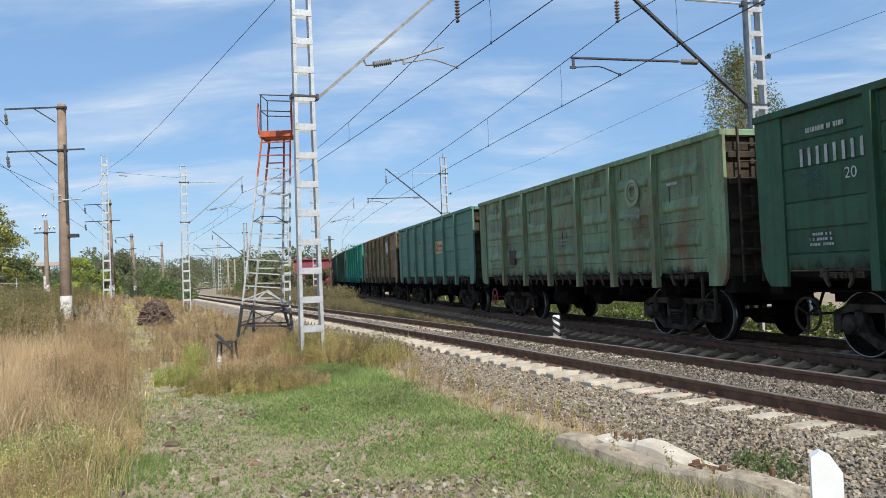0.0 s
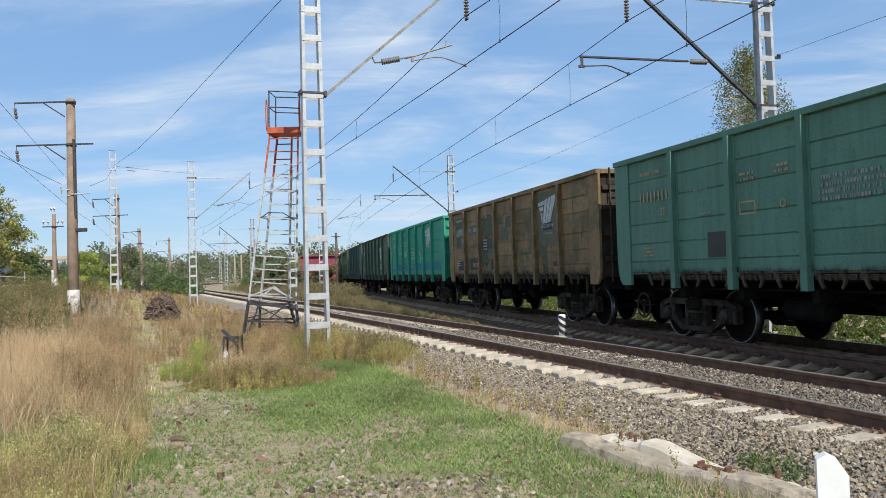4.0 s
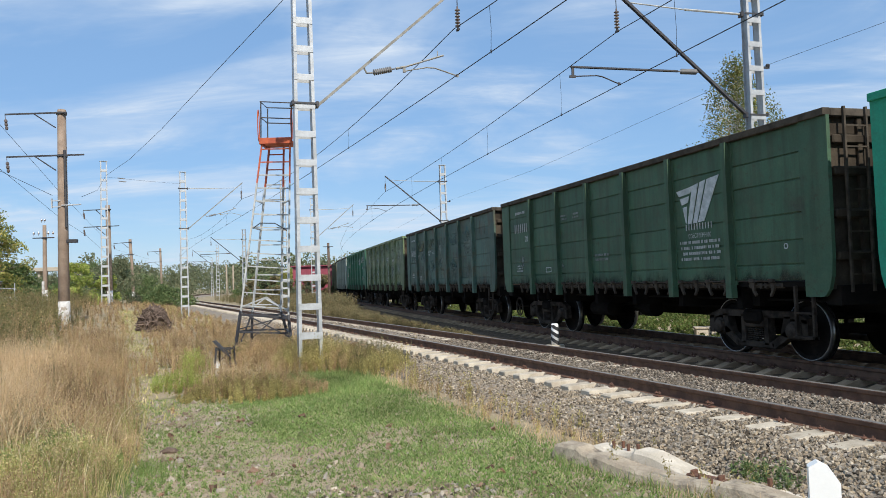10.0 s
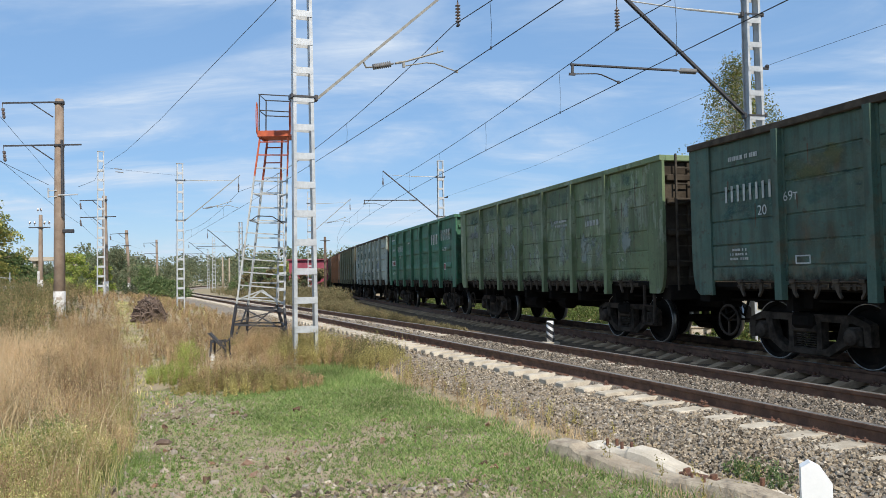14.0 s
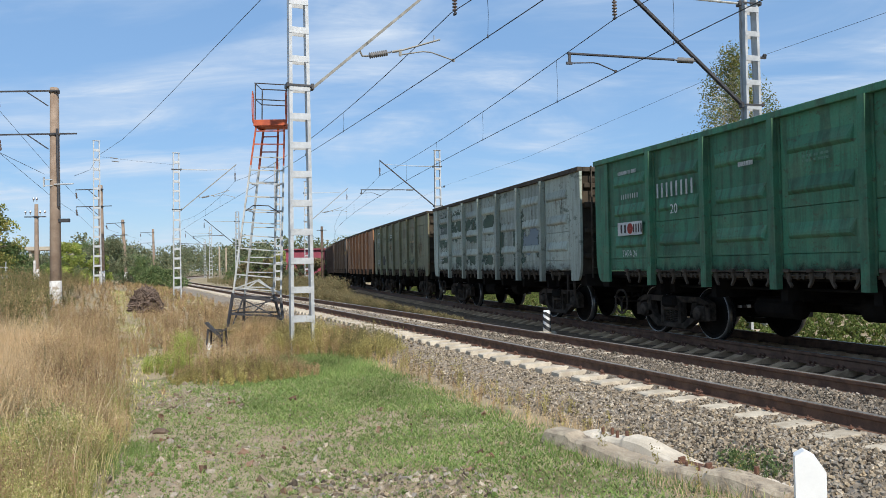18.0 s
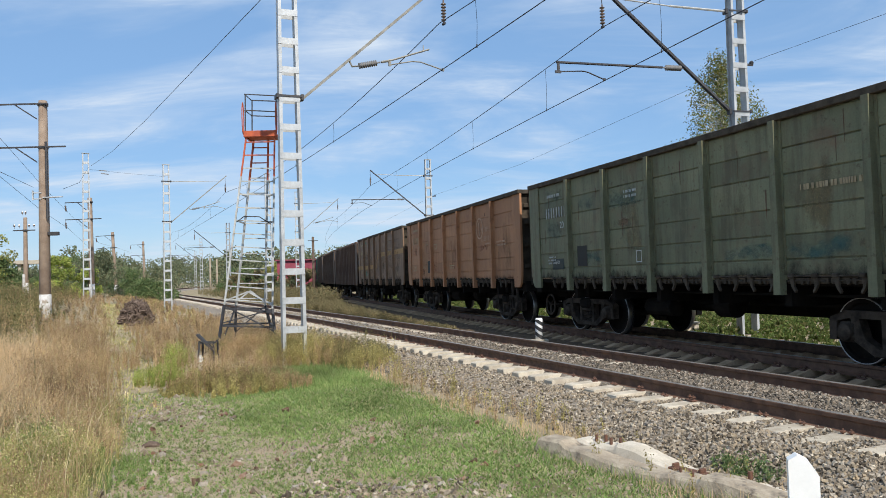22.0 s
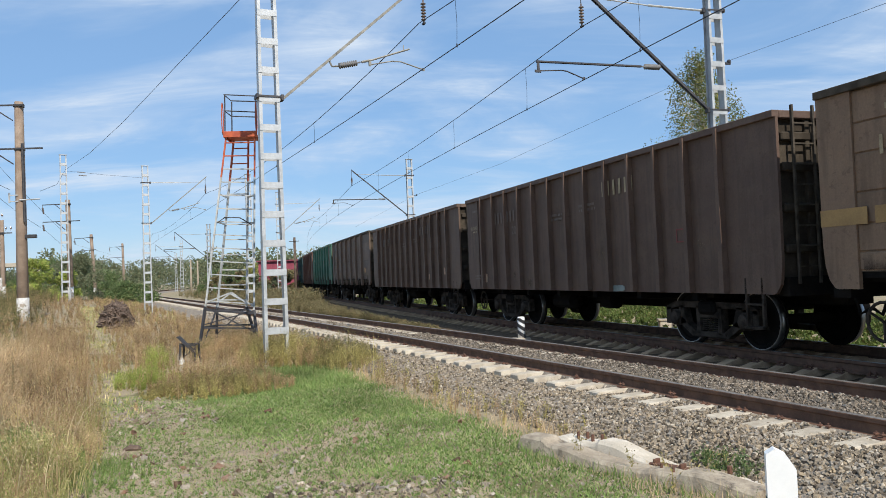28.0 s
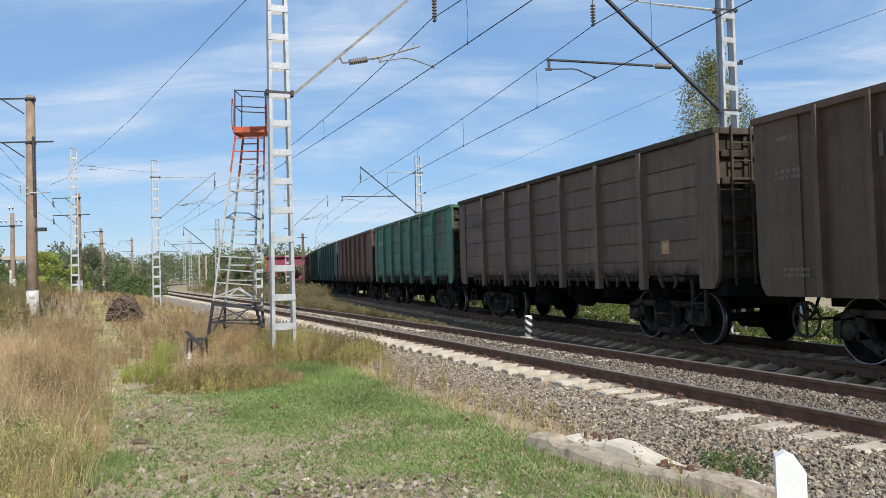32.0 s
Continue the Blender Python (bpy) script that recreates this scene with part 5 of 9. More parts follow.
w = common(5, L, 2.86, w=1.16, h=0.24)
for c in (5.02, 3.52, 1.76, 0.0, -1.76, -3.52, -5.02):
    patch(w, "blue_band", c, 1.67, 1.26 if abs(c) > 5 else 1.50, 0.34, C_BLUE, "blue paint band", 0.003)
for x in POSTS:
    patch(w, "blue_band", x, 1.16, 0.135, 0.30, C_BLUE, y=SIDE + 0.11)
patch(w, "paint_patch", 2.98, 1.82, 0.52, 0.54, C_BROWN)
winged(w, -3.45, 3.03, 1.32, 0.80, L)
number_bars(w, -3.40, 2.57, 0.74, 0.10, L, 10)
lettering(w, "75т", 3.95, 2.78, 0.10, L)
lettering(w, "94м³", 3.35, 2.86, 0.12, L)
lettering(w, "120км/ч", 3.5, 2.42, 0.11, L, stretch=0.9)
lettering(w, "ПОСТРОЕН", 2.15, 2.92, 0.09, L, stretch=0.9)
lettering(w, "30.08.2021", 2.15, 2.80, 0.09, L, stretch=0.9)
lettering(w, "КР", 1.35, 3.0, 0.09, L)
lettering(w, "30.08.2039", 1.35, 2.88, 0.09, L, stretch=0.9)
lettering(w, "ЕАС", 2.2, 3.32, 0.17, L, stretch=0.7)
outline(w, "emblem", [[(-2.35, 2.42), (-1.65, 2.5), (-1.70, 2.46), (-2.28, 2.39)], [(-2.28, 2.24), (-1.72, 2.32), (-1.65, 2.29), (-2.35, 2.2)], [(-2.25, 2.36), (-2.19, 2.37), (-2.15, 2.27), (-2.21, 2.26)], [(-2.05, 2.39), (-1.99, 2.40), (-2.02, 2.28), (-2.08, 2.27)], [(-1.85, 2.42), (-1.79, 2.42), (-1.85, 2.31), (-1.91, 2.30)]], L, "white winged box emblem")
lettering(w, "СОБСТВЕННИК", 0.0, 2.56, 0.09, L, stretch=0.85)
lines_of_text(w, 0.0, 2.25, 1.1, 0.42, 5, L)
lines_of_text(w, 0.25, 1.72, 0.6, 0.14, 2, L)
outline(w, "cross_mark", [[(1.70, 2.28), (1.72, 2.28), (1.72, 1.80), (1.70, 1.80)], [(1.50, 2.06), (1.94, 2.06), (1.94, 2.03), (1.50, 2.03)]], L)
lines_of_text(w, -1.70, 2.34, 0.5, 0.1, 2, L)
lines_of_text(w, 4.2, 1.52, 0.3, 0.1, 1, L)
lines_of_text(w, 2.2, 1.64, 0.2, 0.28, 4, L)

w = common(6, L, 2.86, w=1.15, h=0.24)
winged(w, -3.42, 2.72, 1.30, 0.78, L)
number_bars(w, -3.42, 2.27, 0.84, 0.11, L, 10)
lettering(w, "СОБСТВЕННИК", -3.45, 2.10, 0.08, L, stretch=0.8)
lines_of_text(w, -3.45, 1.84, 1.25, 0.40, 4, L)
ring(w, -5.62, 1.80, 0.045, 0.015, L, "small pale ring mark")
lines_of_text(w, 1.55, 2.92, 0.34, 0.16, 2, D)
lines_of_text(w, 2.25, 2.92, 0.4, 0.16, 2, D)
lines_of_text(w, 0.3, 1.86, 0.7, 0.2, 2, D)
smear(w, 5.1, 1.86, 0.66, 0.52, S_PALE, "flaking pale patch")
smear(w, 2.40, 1.85, 0.24, 0.7, S_PALE)
frame_mark(w, 3.3, 1.64, 0.34, 0.13, 0.02, L)

C_SMEAR = shade("smeared_pale_paint", (0.22, 0.26, 0.225), (0.15, 0.19, 0.16), 3, 0.8, 0, 40, 0.1, third=(0.07, 0.10, 0.08), third_at=(0.45, 0.6), third_scale=4, spec=0.3)
w = common(7, L, 2.72, w=1.2, h=0.27)
for x, z, a, b, m, s in ((3.5, 2.82, 1.4, 0.5, C_OLIVE, 1), (1.76, 2.9, 1.5, 0.4, C_OLIVE, 2), (3.3, 2.35, 1.0, 0.4, C_TEAL, 3), (5.1, 2.35, 1.2, 0.36, C_TEAL, 4), (1.7, 1.9, 1.4, 0.5, C_TEAL, 5), (0.1, 2.8, 1.4, 0.55, C_TEAL, 6), (-1.8, 2.9, 1.4, 0.5, C_TEAL, 9),
                         (-1.6, 2.0, 1.4, 0.6, C_SEA, 10), (-3.4, 2.8, 0.9, 0.5, C_SEA, 11), (5.2, 3.0, 1.0, 0.3, C_SEA, 12), (0.5, 1.9, 0.9, 0.4, C_SEA, 13)):
    lo = max(q for q in PLANKS if q <= z)
    hi = min(q for q in PLANKS if q > z)
    smear(w, x, (lo + hi) / 2, min(a * 1.1, 1.5), hi - lo + 0.1, S_OLIVE if m is C_OLIVE else S_TEAL, "")
blotch(w, 0.32, 2.68, 0.34, 0.44, C_SMEAR, 7, "faded smear of pale paint")
blotch(w, 0.18, 2.24, 0.42, 0.24, C_SMEAR, 8, "faded smear of pale paint")
blotch(w, 2.15, 1.66, 0.20, 0.22, C_SMEAR, 9, "faded smear of pale paint")
for x in (3.5, 1.7, 0.0, -1.75, -3.5):
    smear(w, x, 1.8, 1.4, 0.7, S_RUST, "brown rust bloom")
    smear(w, x, 2.6, 1.5, 1.6, S_CHALK, "rubbed chalky marks")
lettering(w, "69т", 4.1, 2.55, 0.15, L)
lettering(w, "ПОСТР", 2.1, 2.66, 0.09, L)
lettering(w, "12.2002", 2.15, 2.55, 0.09, L, stretch=0.8)
lettering(w, "05.12.2023", 1.4, 2.60, 0.09, L, stretch=0.7)
lettering(w, "ПРИПИСАН", -1.7, 1.88, 0.10, C_SMEAR, stretch=0.8)
lettering(w, "ЛАТЫШИ", -1.7, 1.74, 0.10, C_SMEAR, stretch=0.8)
lines_of_text(w, -3.5, 2.6, 1.0, 0.5, 4, C_SMEAR)
outline(w, "emblem", [[(3.2, 3.1), (3.5, 3.35), (3.8, 3.1), (3.6, 3.1), (3.5, 3.2), (3.4, 3.1)]], C_TEAL, "faded peaked emblem")
frame_mark(w, 3.9, 1.6, 0.3, 0.13, 0.02, L)

w = TRAIN[8]
rng8 = np.random.default_rng(8)
for i, x in enumerate((5.1, 3.45, 1.72, 0.0, -1.72, -3.45, -5.1)):
    smear(w, x + rng8.uniform(-0.1, 0.1), 2.0, 1.4, 0.95, S_PALE, "flaking pale blue paint")
    smear(w, x, 2.75 + rng8.uniform(-0.15, 0.15), rng8.uniform(0.8, 1.3), 0.5, S_PALE, "flaking pale blue paint")
    smear(w, x, 2.3, 1.5, 2.0, S_SCRATCH, "dark scrapes")
    smear(w, x, 3.3, 1.4, 0.5, S_TEAL, "")
lines_of_text(w, -1.9, 2.7, 0.8, 0.22, 2, L)
number_bars(w, 5.08, 2.8, 1.1, 0.2, D)
lines_of_text(w, -3.6, 2.6, 0.7, 0.24, 1, L)

C_GHOST = flat_col("washed_out_lettering", (0.115, 0.215, 0.15), (0.085, 0.19, 0.125))
w = common(9, L, 2.80, w=0.7, h=0.1, twenty=False, foot=False)
number_bars(w, 3.5, 2.80, 1.25, 0.27, L)
lettering(w, "20", 3.5, 2.42, 0.18, L)
patch(w, "maker_plate", 5.1, 2.14, 0.95, 0.27, C_WHITE, "white maker's plate")
ring(w, 5.08, 2.14, 0.11, 0.10, C_RED, "red round emblem")
number_bars(w, 5.36, 2.14, 0.30, 0.17, C_BROWN, 2)
number_bars(w, 4.80, 2.14, 0.38, 0.17, C_BROWN, 4)
number_bars(w, -3.52, 2.92, 1.45, 0.40, C_WHITE, 5)
number_bars(w, -5.1, 3.02, 1.45, 0.40, C_WHITE, 5)
patch(w, "dash", -4.22, 2.95, 0.16, 0.08, C_WHITE)
lettering(w, "12-1283", -5.0, 2.48, 0.15, L, stretch=0.9)
frame_mark(w, -5.0, 1.82, 0.26, 0.24, 0.025, C_WHITE)
patch(w, "paint_patch", -5.0, 1.82, 0.2, 0.18, C_PINK)
for x, z in ((-3.5, 2.4), (-1.7, 2.45), (-1.7, 2.1), (-3.5, 2.15)):
    lines_of_text(w, x, z, 1.1, 0.22, 2, C_GHOST)
lines_of_text(w, 0.0, 2.9, 0.5, 0.14, 2, C_GHOST)
lines_of_text(w, 1.5, 3.0, 0.5, 0.14, 1, L)
smear(w, 3.75, 1.8, 0.55, 0.62, S_DARK, "dark painted-over square")
lettering(w, "ТАРА 24", 5.1, 1.62, 0.13, L, stretch=0.8)

w = common(10, D, 2.74, w=1.1, h=0.26)
for x in (5.1, 3.45, 1.72, 0.0, -1.72, -3.45, -5.1):
    smear(w, x, 2.5, 1.5, 2.1, S_SCRATCH, "dark scrapes")
for x, z, a, b in ((5.2, 2.75, 1.5, 1.5), (5.1, 1.75, 1.2, 0.5), (3.45, 2.85, 1.6, 1.2), (3.3, 1.65, 0.8, 0.6), (1.75, 2.62, 1.5, 0.9), (1.9, 1.65, 1.0, 0.5), (0.0, 2.7, 1.2, 0.7), (0.2, 1.7, 1.3, 0.5), (-1.1, 2.1, 0.45, 1.5), (-2.3, 2.0, 0.45, 1.2), (-2.9, 2.2, 0.4, 1.6), (-4.0, 1.8, 0.5, 0.9)):
    smear(w, x, z, a, b, S_BOTTLE, "patch of older dark green paint")
smear(w, -3.45, 2.05, 1.2, 0.75, S_SLATE, "faded slate-blue patch")

w = common(11, L, 2.88, w=1.15, h=0.25)
smear(w, 5.1, 3.25, 1.25, 0.4, S_TEAL)
smear(w, 5.15, 2.45, 1.0, 0.44, S_TEAL)
for x, z, a, b, m in ((3.5, 2.95, 0.9, 0.3, C_TEAL), (1.7, 2.95, 1.4, 0.42, C_TEAL), (1.95, 2.4, 0.7, 0.16, C_TAN), (-3.5, 1.68, 1.4, 0.26, C_TEAL), (-1.9, 1.66, 1.2, 0.2, C_TEAL), (3.3, 1.7, 0.9, 0.26, C_TEAL), (0.9 + 0.6, 2.0, 0.5, 0.5, C_TAN), (-5.0, 2.1, 0.6, 0.6, C_TAN), (-3.3, 2.2, 0.5, 0.6, C_TAN)):
    smear(w, x, z, a * 1.15, b * 1.25, S_TEAL if m is C_TEAL else S_OCHRE)
smear(w, -3.4, 2.45, 1.5, 1.0, S_OCHRE, "ochre stain")
smear(w, -1.7, 2.3, 1.2, 1.3, S_RUST, "brown rust bloom")
smear(w, -5.0, 2.2, 1.2, 1.3, S_RUST, "brown rust bloom")
smear(w, 1.6, 2.4, 0.8, 1.2, S_OCHRE, "ochre stain")
smear(w, 1.9, 2.42, 0.4, 0.2, S_PINK)
patch(w, "paint_patch", 3.75, 1.78, 0.46, 0.46, C_DARK)
patch(w, "paint_patch", 5.0, 1.62, 0.6, 0.26, C_SLATE)
lettering(w, "ЦР55", 5.0, 1.66, 0.08, L)
lines_of_text(w, 1.6, 2.98, 0.5, 0.2, 2, L)
lines_of_text(w, -3.6, 2.55, 1.3, 0.16, 1, O)
frame_mark(w, 1.35, 1.7, 0.2, 0.24, 0.02, L)

w = common(12, O, 2.86, w=1.15, h=0.27, small=O)
C_CHALK = flat_col("chalky_tan_mark", (0.50, 0.33, 0.22), (0.42, 0.27, 0.18))
ring(w, -3.08, 2.86, 0.34, 0.05, C_CHALK, "faded ring emblem")
patch(w, "emblem_stroke", -3.05, 2.84, 0.07, 0.42, C_CHALK, "", 0.0115)
number_bars(w, -3.72, 2.80, 0.94, 0.15, C_CHALK, 8)
number_bars(w, -3.72, 2.52, 0.96, 0.15, C_CHALK, 8)
smear(w, -3.4, 2.24, 0.9, 0.22, S_PINK)
smear(w, 5.25, 2.42, 0.5, 0.4, S_PINK)
smear(w, 4.0, 1.62, 0.5, 0.3, S_PINK)
smear(w, 2.2, 1.75, 0.5, 0.4, S_PINK)
for x in (3.45, 0.0, -5.1):
    smear(w, x, 2.2, 1.5, 1.6, S_RUST, "brown rust bloom")
patch(w, "paint_patch", 3.1, 1.76, 0.5, 0.46, C_DARK)
frame_mark(w, 2.2, 2.52, 0.4, 0.2, 0.03, O)
lettering(w, "ТАРА 24", 3.85, 1.74, 0.13, O, stretch=0.8)
lines_of_text(w, -3.9, 2.36, 0.6, 0.08, 1, C_CHALK)
lines_of_text(w, -5.0, 2.32, 0.75, 0.2, 2, C_CHALK)
lines_of_text(w, 0.0, 1.72, 0.6, 0.16, 2, O)
lines_of_text(w, 3.4, 2.65, 0.3, 0.09, 1, O)
frame_mark(w, -6.05, 1.95, 0.16, 0.2, 0.02, D)
rngs = np.random.default_rng(12)
for i in range(5):
    x, z = rngs.uniform(-5.6, 2.5), rngs.uniform(1.6, 3.4)
    outline(w, "scratch", [[(-x, z), (-x + 0.02, z), (-x + 0.05, z - rngs.uniform(0.08, 0.2)), (-x + 0.03, z - 0.1)]], C_BROWN, "dark scrape", 0.0055)

w = common(13, O, 2.84, w=1.2, h=0.24, small=O, twenty=False)
for c, wd in ((5.02, 1.44), (3.52, 1.60), (1.76, 1.60)):
    patch(w, "stripe", c, 1.98, wd, 0.22, C_YELLOW, "mustard yellow stripe", 0.003)
patch(w, "stripe", 6.2, 1.98, 0.74, 0.22, C_YELLOW, y=SIDE + 0.034)
outline(w, "stripe", [[(-0.75, 1.88), (-0.55, 1.88), (0.25, 2.68), (0.05, 2.68)]], C_YELLOW, "slanted yellow stripe", 0.006)
for c, wd in ((-1.76, 1.60), (-3.52, 1.60), (-5.02, 1.44)):
    patch(w, "stripe", c, 2.58, wd, 0.22, C_YELLOW, "mustard yellow stripe", 0.003)
patch(w, "stripe", -6.2, 2.58, 0.74, 0.22, C_YELLOW, y=SIDE + 0.034)
blotch(w, 3.85, 1.64, 0.2, 0.34, C_MINT, 1, "splash of mint paint")
blotch(w, 3.35, 1.58, 0.14, 0.16, C_MINT, 2, "splash of mint paint")
blotch(w, 3.9, 3.38, 0.26, 0.12, C_MINT, 3, "splash of mint paint")
for x in (3.45, 1.72, 0.0, -1.72, -3.45, -5.1):
    smear(w, x, 2.5, 1.5, 1.9, S_CHALK, "rubbed chalky marks")
    smear(w, x, 2.1, 1.4, 1.4, S_RUST, "brown rust bloom")
lettering(w, "88м³", 2.95, 2.86, 0.10, O)
lettering(w, "24.4т", 3.6, 2.34, 0.13, O)
frame_mark(w, -5.0, 1.62, 0.22, 0.22, 0.02, O)
patch(w, "paint_patch", -0.9 + 0.5, 1.72, 0.5, 0.5, C_BROWN)

D = flat_col("nearly_faded_lettering", (0.21, 0.165, 0.135))
for k in (14, 15):
    w = TRAIN[k]
    lines_of_text(w, 5.9, 3.25, 0.4, 0.12, 1, D)
    if k == 14:
        lettering(w, "ПОСТРОЕН", 6.02, 2.74, 0.10, O, stretch=0.7)
        lines_of_text(w, 6.0, 2.64, 0.42, 0.08, 1, O)
        blotch(w, 5.21, 1.27, 0.24, 0.26, C_CHALK, 31, "bare tan patch")
    else:
        lines_of_text(w, 5.9, 2.72, 0.5, 0.18, 2, D)
        for x, z, a, b in ((-4.80, 1.53, 0.18, 0.24), (-0.52, 1.32, 0.10, 0.22), (-2.91, 1.35, 0.10, 0.22)):
            blotch(w, x, z, a, b, C_CHALK, 40 + int(-x), "bare tan patch")
    ring(w, 5.9, 2.42, 0.10, 0.025, D)
    number_bars(w, 3.6, 2.90, 1.7, 0.30, D)
    lettering(w, "20", 3.05, 2.5, 0.22, D)
    lines_of_text(w, 0.6, 2.65, 0.7, 0.2, 2, D)
    lines_of_text(w, -0.9, 2.75, 0.8, 0.2, 2, D)
    number_bars(w, -2.1 if k == 14 else -2.35, 3.05, 1.3, 0.3, D if k == 15 else O, 6)
    lines_of_text(w, 5.8, 1.30, 0.5, 0.16, 2, D)
    for x, z, a, b in ((4.7, 1.30, 0.2, 0.22), (3.1, 1.34, 0.22, 0.2), (2.2, 1.12, 0.3, 0.2), (0.1, 1.42, 0.4, 0.3), (-1.4, 1.72, 0.42, 0.44), (-4.75, 1.75, 0.34, 0.2)):
        if k == 14:
            smear(w, x, z, a, b, S_OCHRE)
    frame_mark(w, -4.15, 1.95, 0.26, 0.24, 0.025, C_PINK if k == 14 else D)
    blotch(w, -6.1, 1.5, 0.2, 0.5, C_PALE, 20 + k, "flaked bare patch")
    if k == 14:
        blotch(w, -2.0, 1.02, 0.5, 0.14, C_PALE, 5)

w = TRAIN[16]
frame_mark(w, -5.0, 1.78, 0.24, 0.24, 0.03, C_ORANGE)
patch(w, "paint_patch", -5.0, 1.78, 0.16, 0.16, C_ORANGE)
number_bars(w, 5.08, 2.86, 1.1, 0.22, D)
for i, (x, z, a, b) in enumerate(((-1.9, 2.55, 0.5, 0.1), (-1.9, 2.2, 0.5, 0.1), (-3.4, 2.3, 0.6, 0.08), (-3.3, 1.64, 0.3, 0.1), (-4.9, 3.2, 0.3, 0.24), (-4.9, 2.45, 0.4, 0.08), (-2.9, 2.9, 0.2, 0.3), (-1.5, 1.6, 0.12, 0.2), (0.2, 2.6, 0.6, 0.3), (1.8, 2.2, 0.4, 0.3))):
    smear(w, x, z, a * 1.3, b * 1.6, S_CHALK)
for x in (5.1, 3.45, 1.72, 0.0, -1.72, -3.45, -5.1):
    smear(w, x, 2.4, 1.5, 1.9, S_CHALK, "rubbed chalky marks")
for k in (17, 18, 19, 20, 21):
    number_bars(TRAIN[k], 5.08, 2.86, 1.1, 0.22, L if k == 17 else D)
    lines_of_text(TRAIN[k], -1.76, 2.5, 0.9, 0.4, 3, D)

# dried dirt along the foot of each wall, and a few thin rust runs
C_RUN = shade("rust_run", (0.13, 0.078, 0.048), (0.10, 0.065, 0.045), 6, 0.95, 0, 50, 0.3)
for k, wg in TRAIN.items():
    if P[k][1] == "ribbed":
        continue
    rk = np.random.default_rng(300 + k)
    edges = [-HALF + CORNER] + POSTS + [HALF - CORNER]
    for a, b in zip(edges, edges[1:]):
        wd, ht = b - a - 0.15, 0.34 if P[k][1] == "pressed" else (0.22 if k in (5, 3, 12) else 0.42)
        yy = SIDE + 0.004 if P[k][1] == "pressed" else SIDE + 0.0240
        skin(wg, "dried_dirt", (a + b) / 2, yy, FLOOR + 0.008 + ht / 2, wd, ht, S_GRIME, "caked dark dirt")
        if k in (2, 4, 7, 8, 10, 11, 17, 18):
            for i in range(2):
                x0, w0, l0 = rk.uniform(a + 0.2, b - 0.2), rk.uniform(0.006, 0.016), rk.uniform(0.2, 0.6)
                z0 = rk.uniform(2.3, TOP - 0.14)
                outline(wg, "rust_run", [[(-x0 - w0, z0), (-x0 + w0, z0), (-x0 + w0 * 0.7, z0 - l0 * 0.5), (-x0 + w0 * 0.4, z0 - l0), (-x0 - w0 * 0.2, z0 - l0 * 0.9), (-x0 - w0 * 0.8, z0 - l0 * 0.4)]], C_RUN, "brown rust run", 0.0034 - LIFT[wg.name])


# ---------------------------------------------------------------- overhead line
def side_pose(line, s, o):
    """At a mast beside a track: x points to the track."""
    x, y, th = line.at(s, o)
    a = th if o < 0 else th + math.pi
    return Matrix.Translation((float(x), float(y), 0)) @ Matrix.Rotation(a, 4, "Z")


MAST_TOP = 9.35


def mast_meshes():
    for s in (-1, 1):
        g = Geo()
        # channel legs that lean towards each other
        b0, b1 = s * 0.235, s * 0.17
        vs = []
        for x, z in ((b0, -0.6), (b1, MAST_TOP)):
            for dx, dy in ((-0.036, -0.12), (0.036, -0.12), (0.036, -0.11), (-s * 0.026, -0.11), (-s * 0.026, 0.11), (0.036, 0.11), (0.036, 0.12), (-0.036, 0.12)):
                vs.append((x + dx * (1 if s < 0 else 1), dy, z))
        n = 8
        fs = [tuple(range(n)), tuple(range(2 * n - 1, n - 1, -1))] + [(i, (i + 1) % n, (i + 1) % n + n, i + n) for i in range(n)]
        g.add(vs, fs)
        MESH["mast_leg", s] = g.mesh("mast_leg", M_GALV)
    MESH["batten"] = Geo().box(-0.235, 0.235, -0.131, -0.121, -0.07, 0.07).box(-0.235, 0.235, 0.121, 0.131, -0.07, 0.07).mesh("batten", M_GALV)
    MESH["cap"] = Geo().box(-0.24, 0.24, -0.145, 0.145, 0, 0.03, 0.005).mesh("mast_cap", M_GALV)
    MESH["clamp"] = Geo().box(-0.28, 0.28, -0.15, -0.133, -0.02, 0.02).box(-0.28, 0.28, 0.133, 0.15, -0.02, 0.02).box(-0.29, -0.25, -0.16, 0.16, -0.045, 0.045).box(0.27, 0.34, -0.08, 0.08, -0.07, 0.07, 0.01).mesh("clamp", M_DARK_STEEL)
    MESH["footing"] = Geo().box(-0.34, 0.34, -0.28, 0.28, -1.1, -0.38, 0.03).mesh("footing", M_CONCRETE)

    def discs(p, d, n, r, pitch):
        prof = [(-0.06, 0.02), (0.0, 0.02)]
        for i in range(n):
            a = i * pitch
            prof += [(a + 0.005, r * 0.45), (a + pitch * 0.35, r), (a + pitch * 0.55, r), (a + pitch * 0.75, r * 0.4)]
        prof += [(n * pitch + 0.02, 0.02), (n * pitch + 0.08, 0.02)]
        return Geo().lathe(p, d, prof, 12)

    MESH["hang_ins"] = discs((0, 0, 0), (0, 0, -1), 6, 0.066, 0.078).mesh("insulator", M_PORCELAIN, True)
    MESH["rod_ins"] = discs((0, 0, 0), (1, 0, 0), 9, 0.075, 0.052).mesh("insulator", M_GREY_INS, True)


mast_meshes()


